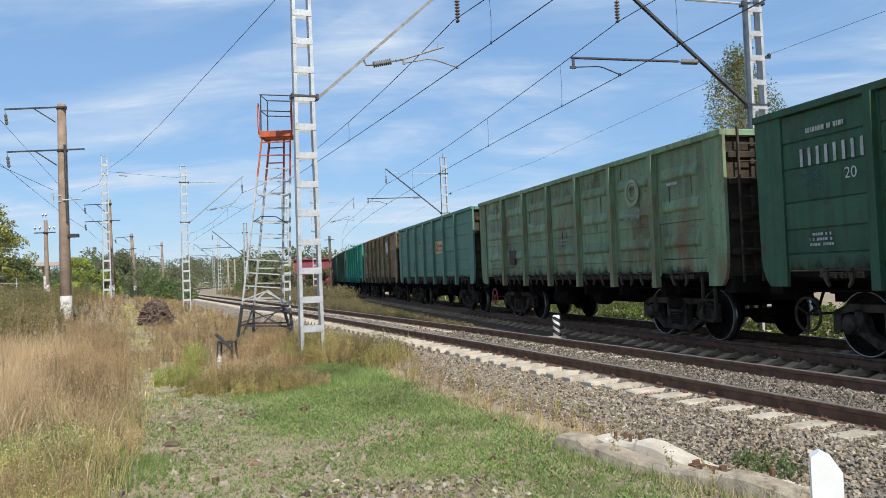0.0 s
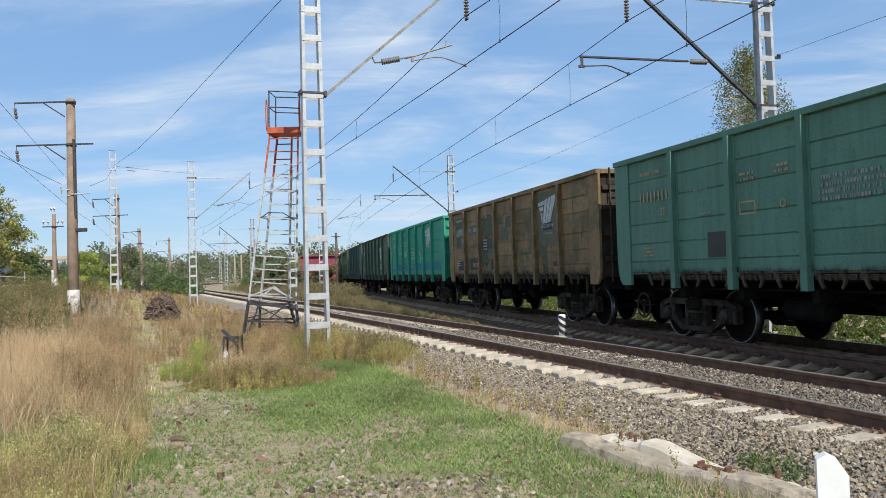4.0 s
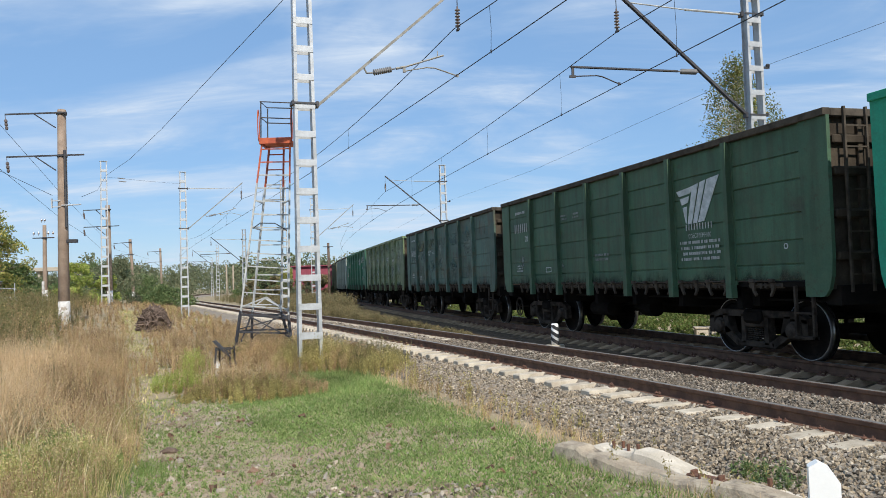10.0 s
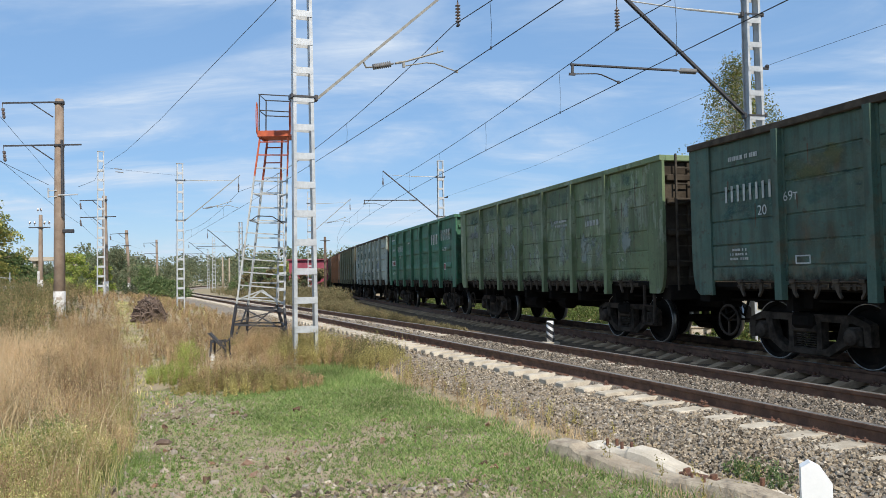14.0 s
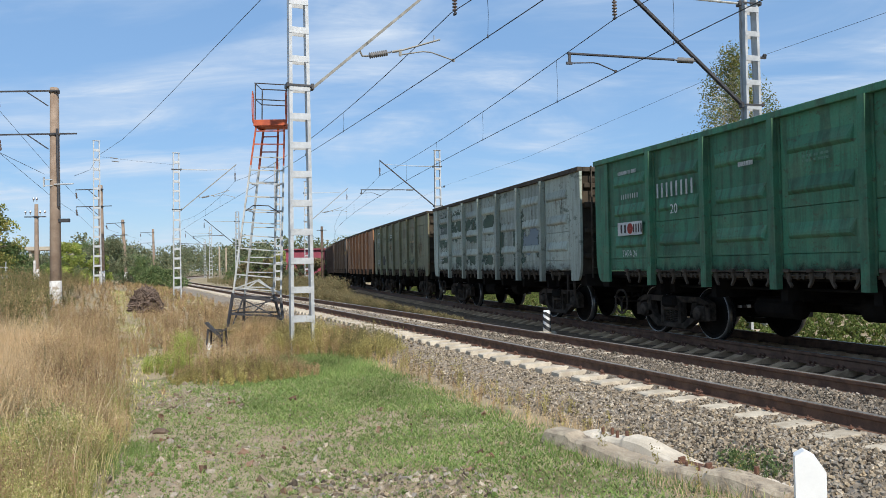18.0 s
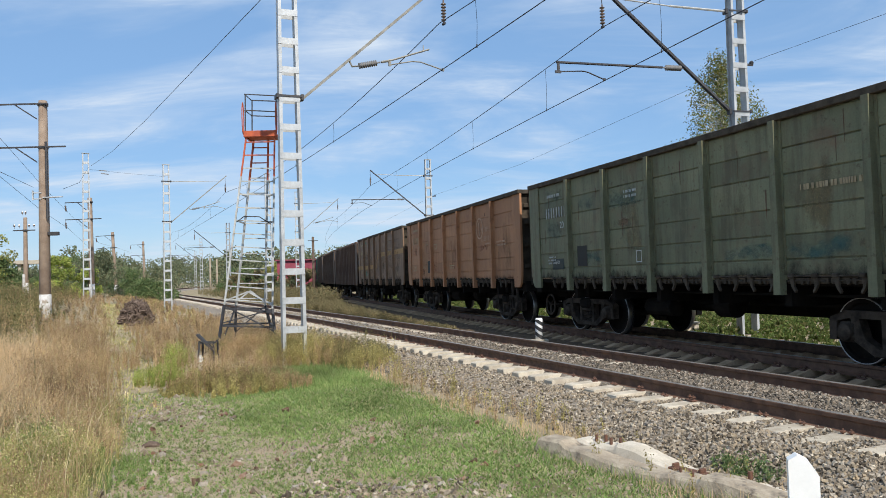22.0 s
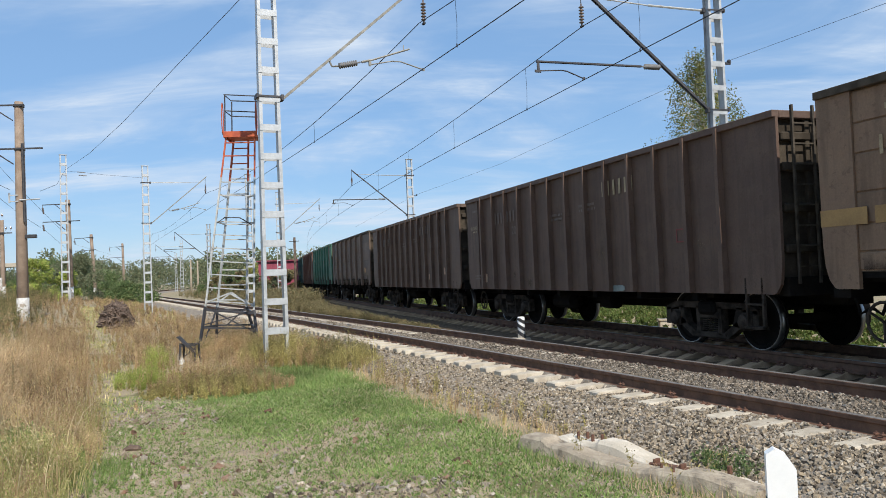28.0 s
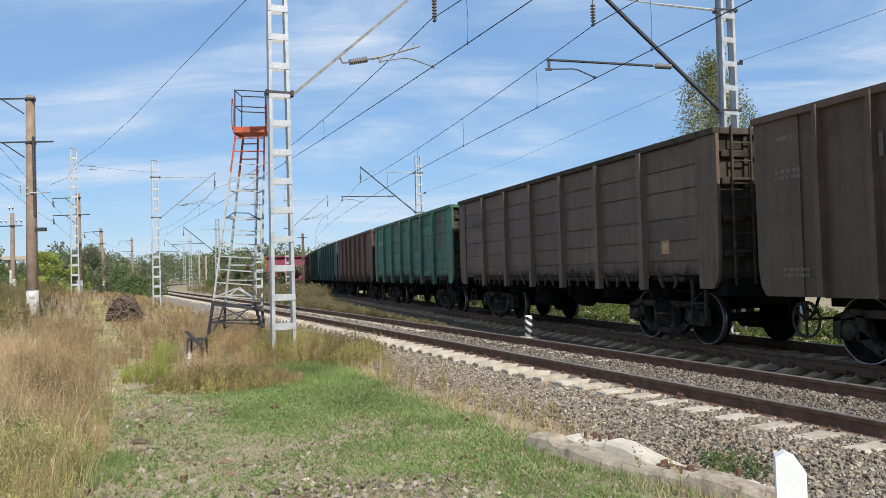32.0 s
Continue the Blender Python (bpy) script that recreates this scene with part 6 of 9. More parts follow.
def mast(name, label, m, arm="", material=None, grp="lattice masts of the overhead line", top=MAST_TOP, hang=True, back=False):
    ob = thing(name, label, "catenary mast", m, grp)
    for s in (-1, 1):
        piece("mast_leg", MESH["mast_leg", s], ob, None, "", material)
    z = 0.32
    while z < MAST_TOP - 0.2:
        w = (0.235 - 0.065 * (z + 0.6) / (MAST_TOP + 0.6) + 0.036) / 0.235
        piece("batten", MESH["batten"], ob, Matrix.Translation((0, 0, z)) @ Matrix.Diagonal((w, 1, 1, 1)), "", material)
        z += 0.647
    piece("mast_cap", MESH["cap"], ob, Matrix.Translation((0, 0, MAST_TOP)), "", material)
    piece("footing", MESH["footing"], ob)
    if arm:
        piece("clamp", MESH["clamp"], ob, Matrix.Translation((0, 0, 5.55)))
        piece("clamp", MESH["clamp"], ob, Matrix.Translation((0, 0, 8.25)))
        key = "cant_" + arm
        steel = M_ARM if arm == "pull" else M_DARK_STEEL
        if key not in MESH:
            g = Geo()
            if arm == "pull":
                g.bar((0.26, -0.03, 5.48), (3.95, -0.03, 8.72), 0.022, 0.06).bar((0.26, 0.03, 5.48), (3.95, 0.03, 8.72), 0.022, 0.06)
            else:
                g.bar((0.26, -0.035, 5.55), (3.98, -0.035, 8.62), 0.025, 0.065).bar((0.26, 0.035, 5.55), (3.98, 0.035, 8.62), 0.025, 0.065)
            MESH[key] = g.mesh("cantilever", steel)
            MESH[key, "tie"] = Geo().tube([(0.25, 0, 8.26), (2.0, 0, 8.28), (2.02, 0, 8.28), (3.6, 0, 8.36)], [0.03, 0.03, 0.018, 0.018], 6).mesh("tie_rod", M_WEATHERED)
            r = Geo()
            if arm == "pull":
                r.tube([(1.44, 0, 6.48), (1.50, 0, 6.36), (1.64, 0, 6.38)], 0.022, 6)
                r.tube([(2.22, 0, 6.52), (2.45, 0, 6.58), (2.46, 0, 6.58), (3.45, 0, 6.93)], [0.03, 0.03, 0.022, 0.022], 7)
                r.box(2.40, 2.46, -0.02, 0.02, 6.44, 6.58)
                r.tube([(3.30, 0, 6.88), (3.30, 0, 7.02)], 0.012, 5)
                r.tube([(2.42, 0, 6.47), (3.0, 0, 6.60), (3.22, 0, 6.60), (3.80, 0, 6.45)], 0.016, 6)
                r.box(3.77, 3.83, -0.02, 0.02, 6.42, 6.49)
                at_ = (1.66, 0, 6.385)
                d = (0.62, 0, 0.15)
            else:
                r.tube([(1.55, 0, 6.60), (1.62, 0, 6.66), (1.72, 0, 6.65)], 0.022, 6)
                r.tube([(2.30, 0, 6.645), (5.30, 0, 6.63)], 0.032, 7)
                r.box(5.22, 5.28, -0.02, 0.02, 6.37, 6.66).box(5.18, 5.34, -0.025, 0.025, 6.36, 6.42)
                r.tube([(5.20, 0, 6.40), (4.60, 0, 6.44), (4.45, 0, 6.42), (3.98, 0, 6.25)], 0.016, 6)
                r.box(3.96, 4.02, -0.02, 0.02, 6.22, 6.29)
                at_, d = (1.74, 0, 6.65), (0.56, 0, -0.005)
            MESH[key, "reg"] = r.mesh("steady_arm", steel)
            MESH[key, "at"] = Matrix.Translation(at_) @ Vector(d).to_track_quat("X", "Z").to_matrix().to_4x4()
        piece("cantilever", MESH[key], ob)
        piece("tie_rod", MESH[key, "tie"], ob)
        piece("steady_arm", MESH[key, "reg"], ob, None, "thin bent rod that holds the contact wire")
        piece("insulator", MESH["rod_ins"], ob, MESH[key, "at"], "ribbed grey insulator")
        x = 3.86 if arm == "pull" else 3.98
        hk = "hook_" + arm
        if hk not in MESH:
            MESH[hk] = Geo().tube([(x, 0, 8.68), (x, 0, 8.16)], 0.012, 5).mesh("hanger", M_DARK_STEEL)
            MESH[hk, "clamp"] = Geo().box(x - 0.03, x + 0.03, -0.06, 0.06, 7.57, 7.63, 0.01).mesh("wire_clamp", M_DARK_STEEL)
        piece("hanger", MESH[hk], ob)
        piece("wire_clamp", MESH[hk, "clamp"], ob, None, "dark clamp under the insulator string")
        piece("insulator", MESH["hang_ins"], ob, Matrix.Translation((x, 0, 8.12)), "string of dark disc insulators")
    if back:
        piece("bracket", Geo().bar((-0.25, 0, 6.85), (-0.5, 0, 6.85), 0.05).lathe((-0.46, 0, 6.87), (0, 0, 1), [(0, 0.05), (0.05, 0.06), (0.09, 0.03)], 8).mesh("bracket", M_DARK_STEEL), ob)
    return ob


LM = "galvanised lattice mast with a cantilever"
mast("lattice_mast", LM + " beside the near track", side_pose(NEAR, 20.0, -3.74), "pull")
mast("lattice_mast", LM + " behind the train", side_pose(FAR, 20.1, 4.0), "push", back=True)
mast("lattice_mast", LM + " behind the train", side_pose(FAR, 53.8, 4.0), "push", back=True)
mast("lattice_mast", LM + " in dry weeds", side_pose(NEAR, 57.6, -3.9), "pull")
mast("lattice_mast", "galvanised lattice mast in the scrub between the tracks", Matrix.Translation((-12.15, 60.0, 0.3)) @ Matrix.Rotation(0.3, 4, "Z"), "")
mast("lattice_mast", LM + " between the tracks", Matrix.Translation((-22.9, 90.0, -1.2)) @ Matrix.Rotation(math.pi - 0.1, 4, "Z"), "push")
mast("lattice_mast", LM + " far along the near track", Matrix.Translation((-37.3, 129.0, -0.7)) @ Matrix.Rotation(math.pi + 0.2, 4, "Z"), "push")
mast("lattice_mast", LM + " far along the near track", Matrix.Translation((-51.9, 175.0, -1.0)) @ Matrix.Rotation(math.pi + 0.2, 4, "Z"), "push")
mast("lattice_mast", LM + " between the tracks", Matrix.Translation((-12.2, 74.0, 0.4)) @ Matrix.Rotation(0.2, 4, "Z"), "pull")
mast("lattice_mast", "slender lattice mast standing alone in the weeds", Matrix.Translation((-22.6, 52.0, 0.9)) @ Matrix.Rotation(0.45, 4, "Z"), "")


def wire(name, label, pts, r, material=None, grp="overhead wires"):
    g = Geo()
    g.tube(pts, r, 5)
    return thing(name, label, "wire", None, grp, "", g.mesh(name, material or M_WIRE, True))


def span_line(line, ss, supports, z_sup, sag, o=0.0):
    """Points along a track, hanging between its supports."""
    pts = []
    for s in ss:
        a = max([q for q in supports if q <= s], default=supports[0])
        b = min([q for q in supports if q > s], default=supports[-1])
        f = (s - a) / (b - a) if b > a else 0
        x, y, _ = line.at(s, o)
        pts.append((float(x), float(y), z_sup - sag * 4 * f * (1 - f)))
    return pts


def overhead(line, supports, zc, zm, sag, droppers, tag):
    ss = list(np.arange(supports[0], supports[-1] + 0.1, 2.0))
    wire("contact_wire", "dark copper contact wire over the " + tag, [(float(line.at(s)[0]), float(line.at(s)[1]), zc) for s in ss], 0.011)
    mw = wire("messenger_wire", "sagging messenger wire over the " + tag, span_line(line, ss, supports, zm, sag), 0.011)
    for s in droppers:
        (x, y, z1), = span_line(line, [s], supports, zm, sag)
        piece("dropper", Geo().tube([(x, y, zc), (x + 0.02, y, (zc + z1) / 2), (x, y, z1)], 0.005, 4).tube([(x, y, zc - 0.03), (x, y, zc + 0.05)], 0.016, 5).mesh("dropper", M_WIRE), mw)


overhead(NEAR, [-16.0, 20.0, 57.6, 102.0, 139.0, 158.0, 200.0], 6.43, 7.60, 0.62, [8.0, 17.9, 30.2, 36.5, 43.0, 49.5, 66.0, 76.0, 86.0, 94.0], "near track")
overhead(FAR, [-16.0, 20.1, 53.8, 86.0, 122.0, 160.0], 6.22, 7.58, 0.36, [10.0, 17.5, 23.6, 30.5, 37.5, 44.5, 61.0, 70.0, 78.0], "train's track")
x1, y1, _ = FAR.at(20.1, 4.45)
x2, y2, _ = FAR.at(53.8, 4.45)
x0, y0, _ = FAR.at(-16, 4.45)
wire("line_wire", "single line wire strung behind the train", [(x0, y0, 6.9), (float(FAR.at(2, 4.45)[0]), float(FAR.at(2, 4.45)[1]), 6.45), (x1, y1, 6.93), (float(FAR.at(37, 4.45)[0]), float(FAR.at(37, 4.45)[1]), 6.6), (x2, y2, 6.93), (float(FAR.at(86, 4.45)[0]), float(FAR.at(86, 4.45)[1]), 6.9)], 0.005)
wire("feeder_wire", "single feeder wire from the slender mast", [(-22.5, 52.0, 9.25), (-17.6, 43.9, 8.95), (-13.0, 36.2, 9.0), (-4.60, 22.0, 9.4), (3.3, 8.6, 9.9)], 0.010)
wire("stay_wire", "taut stay wire between two lattice masts", [(-22.5, 52.0, 9.2), (-19.9, 52.0, 8.85), (-17.3, 52.0, 8.55)], 0.007)
for q, z in ((0.22, 9.06), (0.24, 8.84)):
    thing("insulator", "slim grey strain insulator on a stay wire", "insulator", Matrix.Translation((-22.5 + 5.2 * q, 51.97, z)) @ Matrix.Rotation(0.13, 4, "Y"), "strain insulators", "", Geo().lathe((-0.35, 0, 0), (1, 0, 0), [(0, 0.015), (0.05, 0.032), (0.50, 0.032), (0.55, 0.015)], 8).mesh("insulator", M_GREY_INS))


# ---------------------------------------------------------------- maintenance tower beside the mast
def ladder_tower():
    tw = thing("ladder_tower", "grey steel ladder tower with an orange platform standing in weeds", "ladder tower")
    foot = [Vector(p) for p in ((-5.36, 20.55, 0.80), (-4.10, 20.55, 0.66), (-5.32, 21.65, 0.75), (-4.52, 21.65, 0.72))]
    head = [Vector(p) for p in ((-4.70, 20.60, 5.30), (-3.95, 20.60, 5.30), (-4.66, 21.30, 5.30), (-4.26, 21.30, 5.30))]
    for a, b in zip(foot, head):
        c = a.lerp(b, 0.76)
        piece("tower_leg", Geo().bar(a, c, 0.045).mesh("tower_leg", M_WEATHERED), tw)
        piece("tower_leg", Geo().bar(c, b, 0.042).mesh("tower_leg", M_ORANGE), tw, None, "upper leg, flaking orange paint")
    for (i, j), n in (((0, 1), 13), ((2, 3), 11)):
        for k in range(n):
            f = (k + 0.5) / n
            a, b = foot[i].lerp(head[i], f), foot[j].lerp(head[j], f)
            piece("rung", Geo().bar(a, b, 0.03).mesh("rung", M_ORANGE if f > 0.82 else M_WEATHERED), tw)
    for i, j in ((0, 2), (1, 3)):
        for f in (0.03, 0.5, 0.66):
            piece("cross_bar", Geo().bar(foot[i].lerp(head[i], f), foot[j].lerp(head[j], f), 0.035).mesh("cross_bar", M_WEATHERED), tw)
    for i, j in ((0, 1), (2, 3)):
        mid = foot[i].lerp(foot[j], 0.5) + Vector((0, 0, 0.42))
        piece("brace", Geo().bar(foot[i] + Vector((0, 0, 0.12)), mid, 0.035).bar(mid, foot[j] + Vector((0, 0, 0.12)), 0.035).mesh("brace", M_WEATHERED), tw)
    for z in (3.0,):
        piece("brace", Geo().tube([(-4.98, 20.52, z), (-4.78, 20.5, z + 0.14), (-4.38, 20.5, z + 0.12), (-4.08, 20.52, z - 0.08)], 0.014, 5).mesh("brace", M_DARK_STEEL), tw)
    piece("platform", Geo().box(-4.74, -3.90, 20.55, 21.4, 5.30, 5.36, 0.01, None).box(-4.76, -3.88, 20.52, 20.56, 5.26, 5.42, 0.005).box(-4.76, -4.72, 20.55, 21.4, 5.26, 5.42).mesh("platform", M_ORANGE), tw, None, "rusty orange platform with toe boards")
    rl = Geo()
    for x, y in ((-4.72, 20.57), (-3.90, 20.57), (-4.72, 21.38), (-3.90, 21.38)):
        rl.tube([(x, y, 5.4), (x + 0.02, y, 6.40)], 0.018, 6)
    for z in (5.95, 6.38):
        rl.tube([(-3.90, 20.57, z - 0.03), (-4.72, 20.57, z + 0.03), (-4.72, 21.38, z + 0.05), (-3.90, 21.38, z)], 0.016, 6)
    piece("guard_rail", rl.mesh("guard_rail", M_DARK_STEEL), tw, None, "thin dark guard rail")
    for x in (-4.76, -3.88):
        pts = [(x, 20.5 + 0.1 * math.sin(a), 5.75 + 0.42 * math.cos(a)) for a in np.linspace(0, 2 * math.pi, 13)]
        piece("gate_loop", Geo().tube(pts, 0.014, 5, caps=False).mesh("gate_loop", M_ORANGE), tw, None, "orange wire loop on the rail")
    base = [Vector(p) for p in ((-5.52, 20.3, -0.5), (-3.95, 20.3, -0.5), (-5.45, 21.9, -0.5), (-4.25, 21.9, -0.5))]
    for a, b in zip(base, foot):
        piece("base_leg", Geo().bar(a, b + Vector((0, 0, 0.02)), 0.06).mesh("base_leg", M_DARK_STEEL), tw)
    for z in (0.25, 0.68):
        f = (z + 0.5) / 1.25
        c = [a.lerp(b, f) for a, b in zip(base, foot)]
        g = Geo()
        for i, j in ((0, 1), (1, 3), (3, 2), (2, 0)):
            g.bar(c[i], c[j], 0.05)
        piece("base_frame", g.mesh("base_frame", M_DARK_STEEL), tw)
    piece("base_brace", Geo().bar(base[0], foot[2], 0.035).bar(base[1].lerp(foot[1], 0.5), foot[0], 0.03).bar(base[0].lerp(foot[0], 0.65), foot[1], 0.03).bar(base[2].lerp(foot[2], 0.4), foot[3], 0.03).mesh("base_brace", M_DARK_STEEL), tw)


ladder_tower()


def points_box():
    b = thing("iron_stand", "small dark iron stand with a tilted plate in the weeds", "stand", Matrix.Translation((-5.25, 18.6, -0.46)))
    for x, y in ((-0.22, -0.1), (0.16, -0.1), (-0.2, 0.2), (0.2, 0.2)):
        piece("leg", Geo().bar((x, y, -0.05), (x * 0.85, y * 0.8, 0.50), 0.035).mesh("leg", M_DARK_STEEL), b)
    piece("frame", Geo().bar((-0.2, -0.09, 0.44), (0.16, -0.09, 0.44), 0.035).bar((-0.2, 0.17, 0.46), (0.18, 0.17, 0.46), 0.035).bar((-0.2, -0.09, 0.45), (-0.19, 0.17, 0.46), 0.035).bar((0.15, -0.09, 0.45), (0.18, 0.17, 0.46), 0.035).bar((-0.19, -0.1, 0.1), (0.15, -0.1, 0.4), 0.025).mesh("frame", M_DARK_STEEL), b)
    piece("plate", Geo().prism([(-0.26, 0.66), (-0.20, 0.67), (0.16, 0.30), (0.11, 0.27)], -0.16, -0.02).mesh("plate", M_DARK_STEEL), b, None, "tilted dark steel plate")
    piece("can", Geo().lathe((-0.12, -0.24, -0.02), (0, 0, 1), [(0, 0.06), (0.14, 0.065), (0.17, 0.03), (0.20, 0.028)], 10).mesh("can", M_WHITE), b, None, "small white can")


points_box()


# ---------------------------------------------------------------- poles along the verge
def pole(label, x, y, top, r0, r1, arms, lean=0.0, white=True, name="concrete_pole", ins=True, material=None, box=False, turn=0.0):
    zb = float(ground_z(x, y))
    ob = thing(name, label, "utility pole", Matrix.Translation((x, y, zb)) @ Matrix.Rotation(lean, 4, "Y") @ Matrix.Rotation(turn, 4, "Z"), "poles along the verge")
    h = top - zb
    material = material or M_POLE
    g = Geo().tube([(0, 0, -0.5), (0, 0, h * 0.5), (0, 0, h - 0.02), (0, 0, h)], [r0, (r0 + r1) / 2, r1, r1 * 0.9], 16)
    piece("shaft", g.mesh("shaft", material, True), ob)
    if white:
        piece("painted_foot", Geo().tube([(0, 0, -0.1), (0, 0, 1.15)], [r0 + 0.006, r0 - 0.006], 16).mesh("painted_foot", M_WHITE, True), ob, None, "flaking white painted foot")
    for z, left, right in arms:
        zz = z - zb
        piece("cross_arm", Geo().bar((-left, -r1 - 0.03, zz), (right, -r1 - 0.03, zz), 0.06, 0.06).mesh("cross_arm", M_DARK_STEEL), ob, None, "dark steel cross arm")
        if left > 1.2:
            piece("brace", Geo().bar((-left * 0.48, -r1 - 0.03, zz), (-r1, -r1 - 0.03, zz - 0.62), 0.045).mesh("brace", M_DARK_STEEL), ob)
        piece("collar", Geo().lathe((0, 0, zz - 0.05), (0, 0, 1), [(0, r1 + 0.045), (0.1, r1 + 0.045)], 14).mesh("collar", M_DARK_STEEL), ob)
        if ins and left > 0.5:
            piece("insulator", Geo().tube([(-left, -r1 - 0.03, zz), (-left + 0.02, -r1 - 0.03, zz - 0.22)], 0.014, 5).lathe((-left + 0.02, -r1 - 0.03, zz - 0.2), (0.12, 0, -1), [(0, 0.02), (0.03, 0.065), (0.12, 0.065), (0.15, 0.03), (0.18, 0.065), (0.27, 0.065), (0.30, 0.03), (0.33, 0.065), (0.42, 0.06), (0.46, 0.02)], 10).mesh("insulator", M_PORCELAIN), ob)
    if box:
        piece("terminal_box", Geo().box(0.18, 0.62, -0.14, 0.02, 3.55, 3.70, 0.02).mesh("terminal_box", M_DARK_STEEL), ob)
        piece("cable", Geo().tube([(r0 * 0.9, -0.16, 4.2), (r0 * 0.85, -0.18, 6.0), (r0 * 0.8, -0.18, 7.4)], 0.05, 6).mesh("cable", M_DARK_STEEL), ob)
        piece("line_bracket", Geo().bar((-0.36, -0.2, 5.3), (0.0, -0.2, 5.3), 0.04).bar((-0.36, -0.2, 5.05), (0, -0.2, 5.05), 0.04).box(-0.38, -0.33, -0.23, -0.17, 5.0, 5.4).tube([(0.05, -0.2, 5.1), (0.85, -0.2, 5.12)], 0.03, 6).mesh("line_bracket", M_GALV), ob)
    return ob


pole("brown weathered concrete pole with two dark cross arms", -15.62, 32.0, 9.10, 0.235, 0.165, [(8.93, 2.25, 0.3), (7.15, 2.2, 1.0)], 0.0, True, box=True)
pole("brown concrete pole with two short cross arms", -24.85, 58.0, 7.95, 0.21, 0.16, [(7.62, 1.75, 0.3), (6.35, 1.75, 0.9)], -0.012)
pole("brown concrete pole with two short cross arms leaning slightly", -35.0, 88.0, 7.35, 0.20, 0.16, [(7.0, 1.8, 0.3), (5.6, 1.8, 0.5)], -0.05)
pole("brown concrete pole with two short cross arms", -45.2, 125.0, 8.20, 0.20, 0.16, [(7.7, 2.0, 0.3), (6.0, 2.0, 0.3)], -0.02, False, material=M_POLE)
pole("brown concrete telegraph pole with one cross arm", -23.05, 45.0, 5.45, 0.14, 0.10, [(4.70, 0.62, 0.62)], 0.0, True, ins=False, material=M_POLE)
tp = [o for o in scene.objects if o.name.startswith("concrete_pole") and abs(o.location.x + 23.05) < 0.01][0]
for dx, dz in ((-0.56, 4.30), (-0.28, 4.30), (0.28, 4.30), (0.56, 4.30), (-0.09, 5.05), (0.09, 5.05)):
    piece("pin_insulator", Geo().tube([(dx, -0.13, dz), (dx, -0.13, dz + 0.12)], 0.012, 5).lathe((dx, -0.13, dz + 0.1), (0, 0, 1), [(0, 0.05), (0.08, 0.055), (0.14, 0.03)], 8).mesh("pin_insulator", M_PORCELAIN), tp)
pole("short white-topped concrete stake in the weeds", -22.4, 43.5, 2.15, 0.07, 0.07, [], 0.0, False, "stake", material=M_WHITE)
pole("thin pale concrete pole far along the track", -32.8, 118.0, 5.0, 0.16, 0.12, [], 0.0, False, material=M_CONCRETE)
pole("thin pale concrete pole far along the track", -33.4, 124.0, 5.0, 0.16, 0.12, [], 0.0, False, material=M_CONCRETE)
pole("dark wooden pole beside the red shed", -11.5, 79.0, 5.7, 0.15, 0.12, [(5.3, 0.5, 0.5)], 0.0, False, "wooden_pole", ins=False, material=M_DEADWOOD)

for z0, z1, z2 in ((8.15, 6.95, 6.2), (6.4, 5.75, 4.8)):
    wire("line_wire", "thin line wire between the verge poles", [(-8.6, 8.0, z0 + 0.1), (-13.0, 20.0, z0 - 0.35), (-17.85, 32.0, z0), (-22.0, 45.0, (z0 + z1) / 2 - 0.35), (-26.6, 58.0, z1), (-31.5, 73.0, (z1 + z2) / 2 - 0.3), (-36.9, 88.0, z2), (-47.2, 125.0, z2 + 0.3)], 0.009, grp="line wires")
wire("line_wire", "thin line wire from the terminal bracket", [(-14.75, 31.8, 5.4), (-18.6, 42.0, 7.0), (-22.5, 52.0, 9.2)], 0.009, grp="line wires")
wire("line_wire", "thin line wire from the terminal bracket", [(-15.95, 31.8, 5.5), (-15.0, 24.0, 6.0), (-12.6, 14.0, 6.9), (-11.0, 9.0, 7.4)], 0.009, grp="line wires")


# ---------------------------------------------------------------- posts, slab and other things on the ground
def marker_post():
    ob = thing("fouling_marker", "short striped black and white marker post between the tracks", "marker post", Matrix.Translation((2.745, 19.15, -0.2)))
    piece("shaft", Geo().tube([(0, 0, -0.05), (0, 0, 0.47), (0, 0, 0.50)], [0.095, 0.095, 0.075], 16).mesh("shaft", M_POST, True), ob)
    for z in (0.03, 0.20, 0.37):
        g = Geo()
        n = 16
        for i in range(n):
            a0, a1 = 2 * math.pi * i / n, 2 * math.pi * (i + 1) / n
            f = lambda a: -0.055 * math.cos(a + 0.3)
            r = 0.0975
            g.add([(r * math.cos(a), r * math.sin(a), min(z + f(a) * 1.2 + d, 0.47)) for a, d in ((a0, 0), (a1, 0), (a1, 0.095), (a0, 0.095))], [(0, 1, 2, 3)])
        piece("stripe", g.mesh("stripe", M_BLACK), ob, None, "slanted black stripe")
    piece("base_slab", Geo().box(-0.21, 0.21, -0.16, 0.16, -0.08, -0.022, 0.01).mesh("base_slab", M_SLEEPER), ob)


def guide_post():
    ob = thing("guide_post", "white plastic guide post with a black band and slanted top", "guide post", Matrix.Translation((2.305, 4.8, -0.47)) @ Matrix.Rotation(-0.32, 4, "Z"))
    piece("shaft", Geo().prism([(-0.088, 0.0), (0.088, 0.0), (0.088, 0.61), (0.03, 0.70), (-0.035, 0.735), (-0.088, 0.70)], -0.045, 0.045).mesh("shaft", M_POST), ob)
    piece("black_band", Geo().prism([(-0.0905, 0.30), (0.0905, 0.24), (0.0905, 0.36), (-0.0905, 0.425)], -0.0475, 0.0475).mesh("black_band", M_BLACK), ob, None, "matt black band")


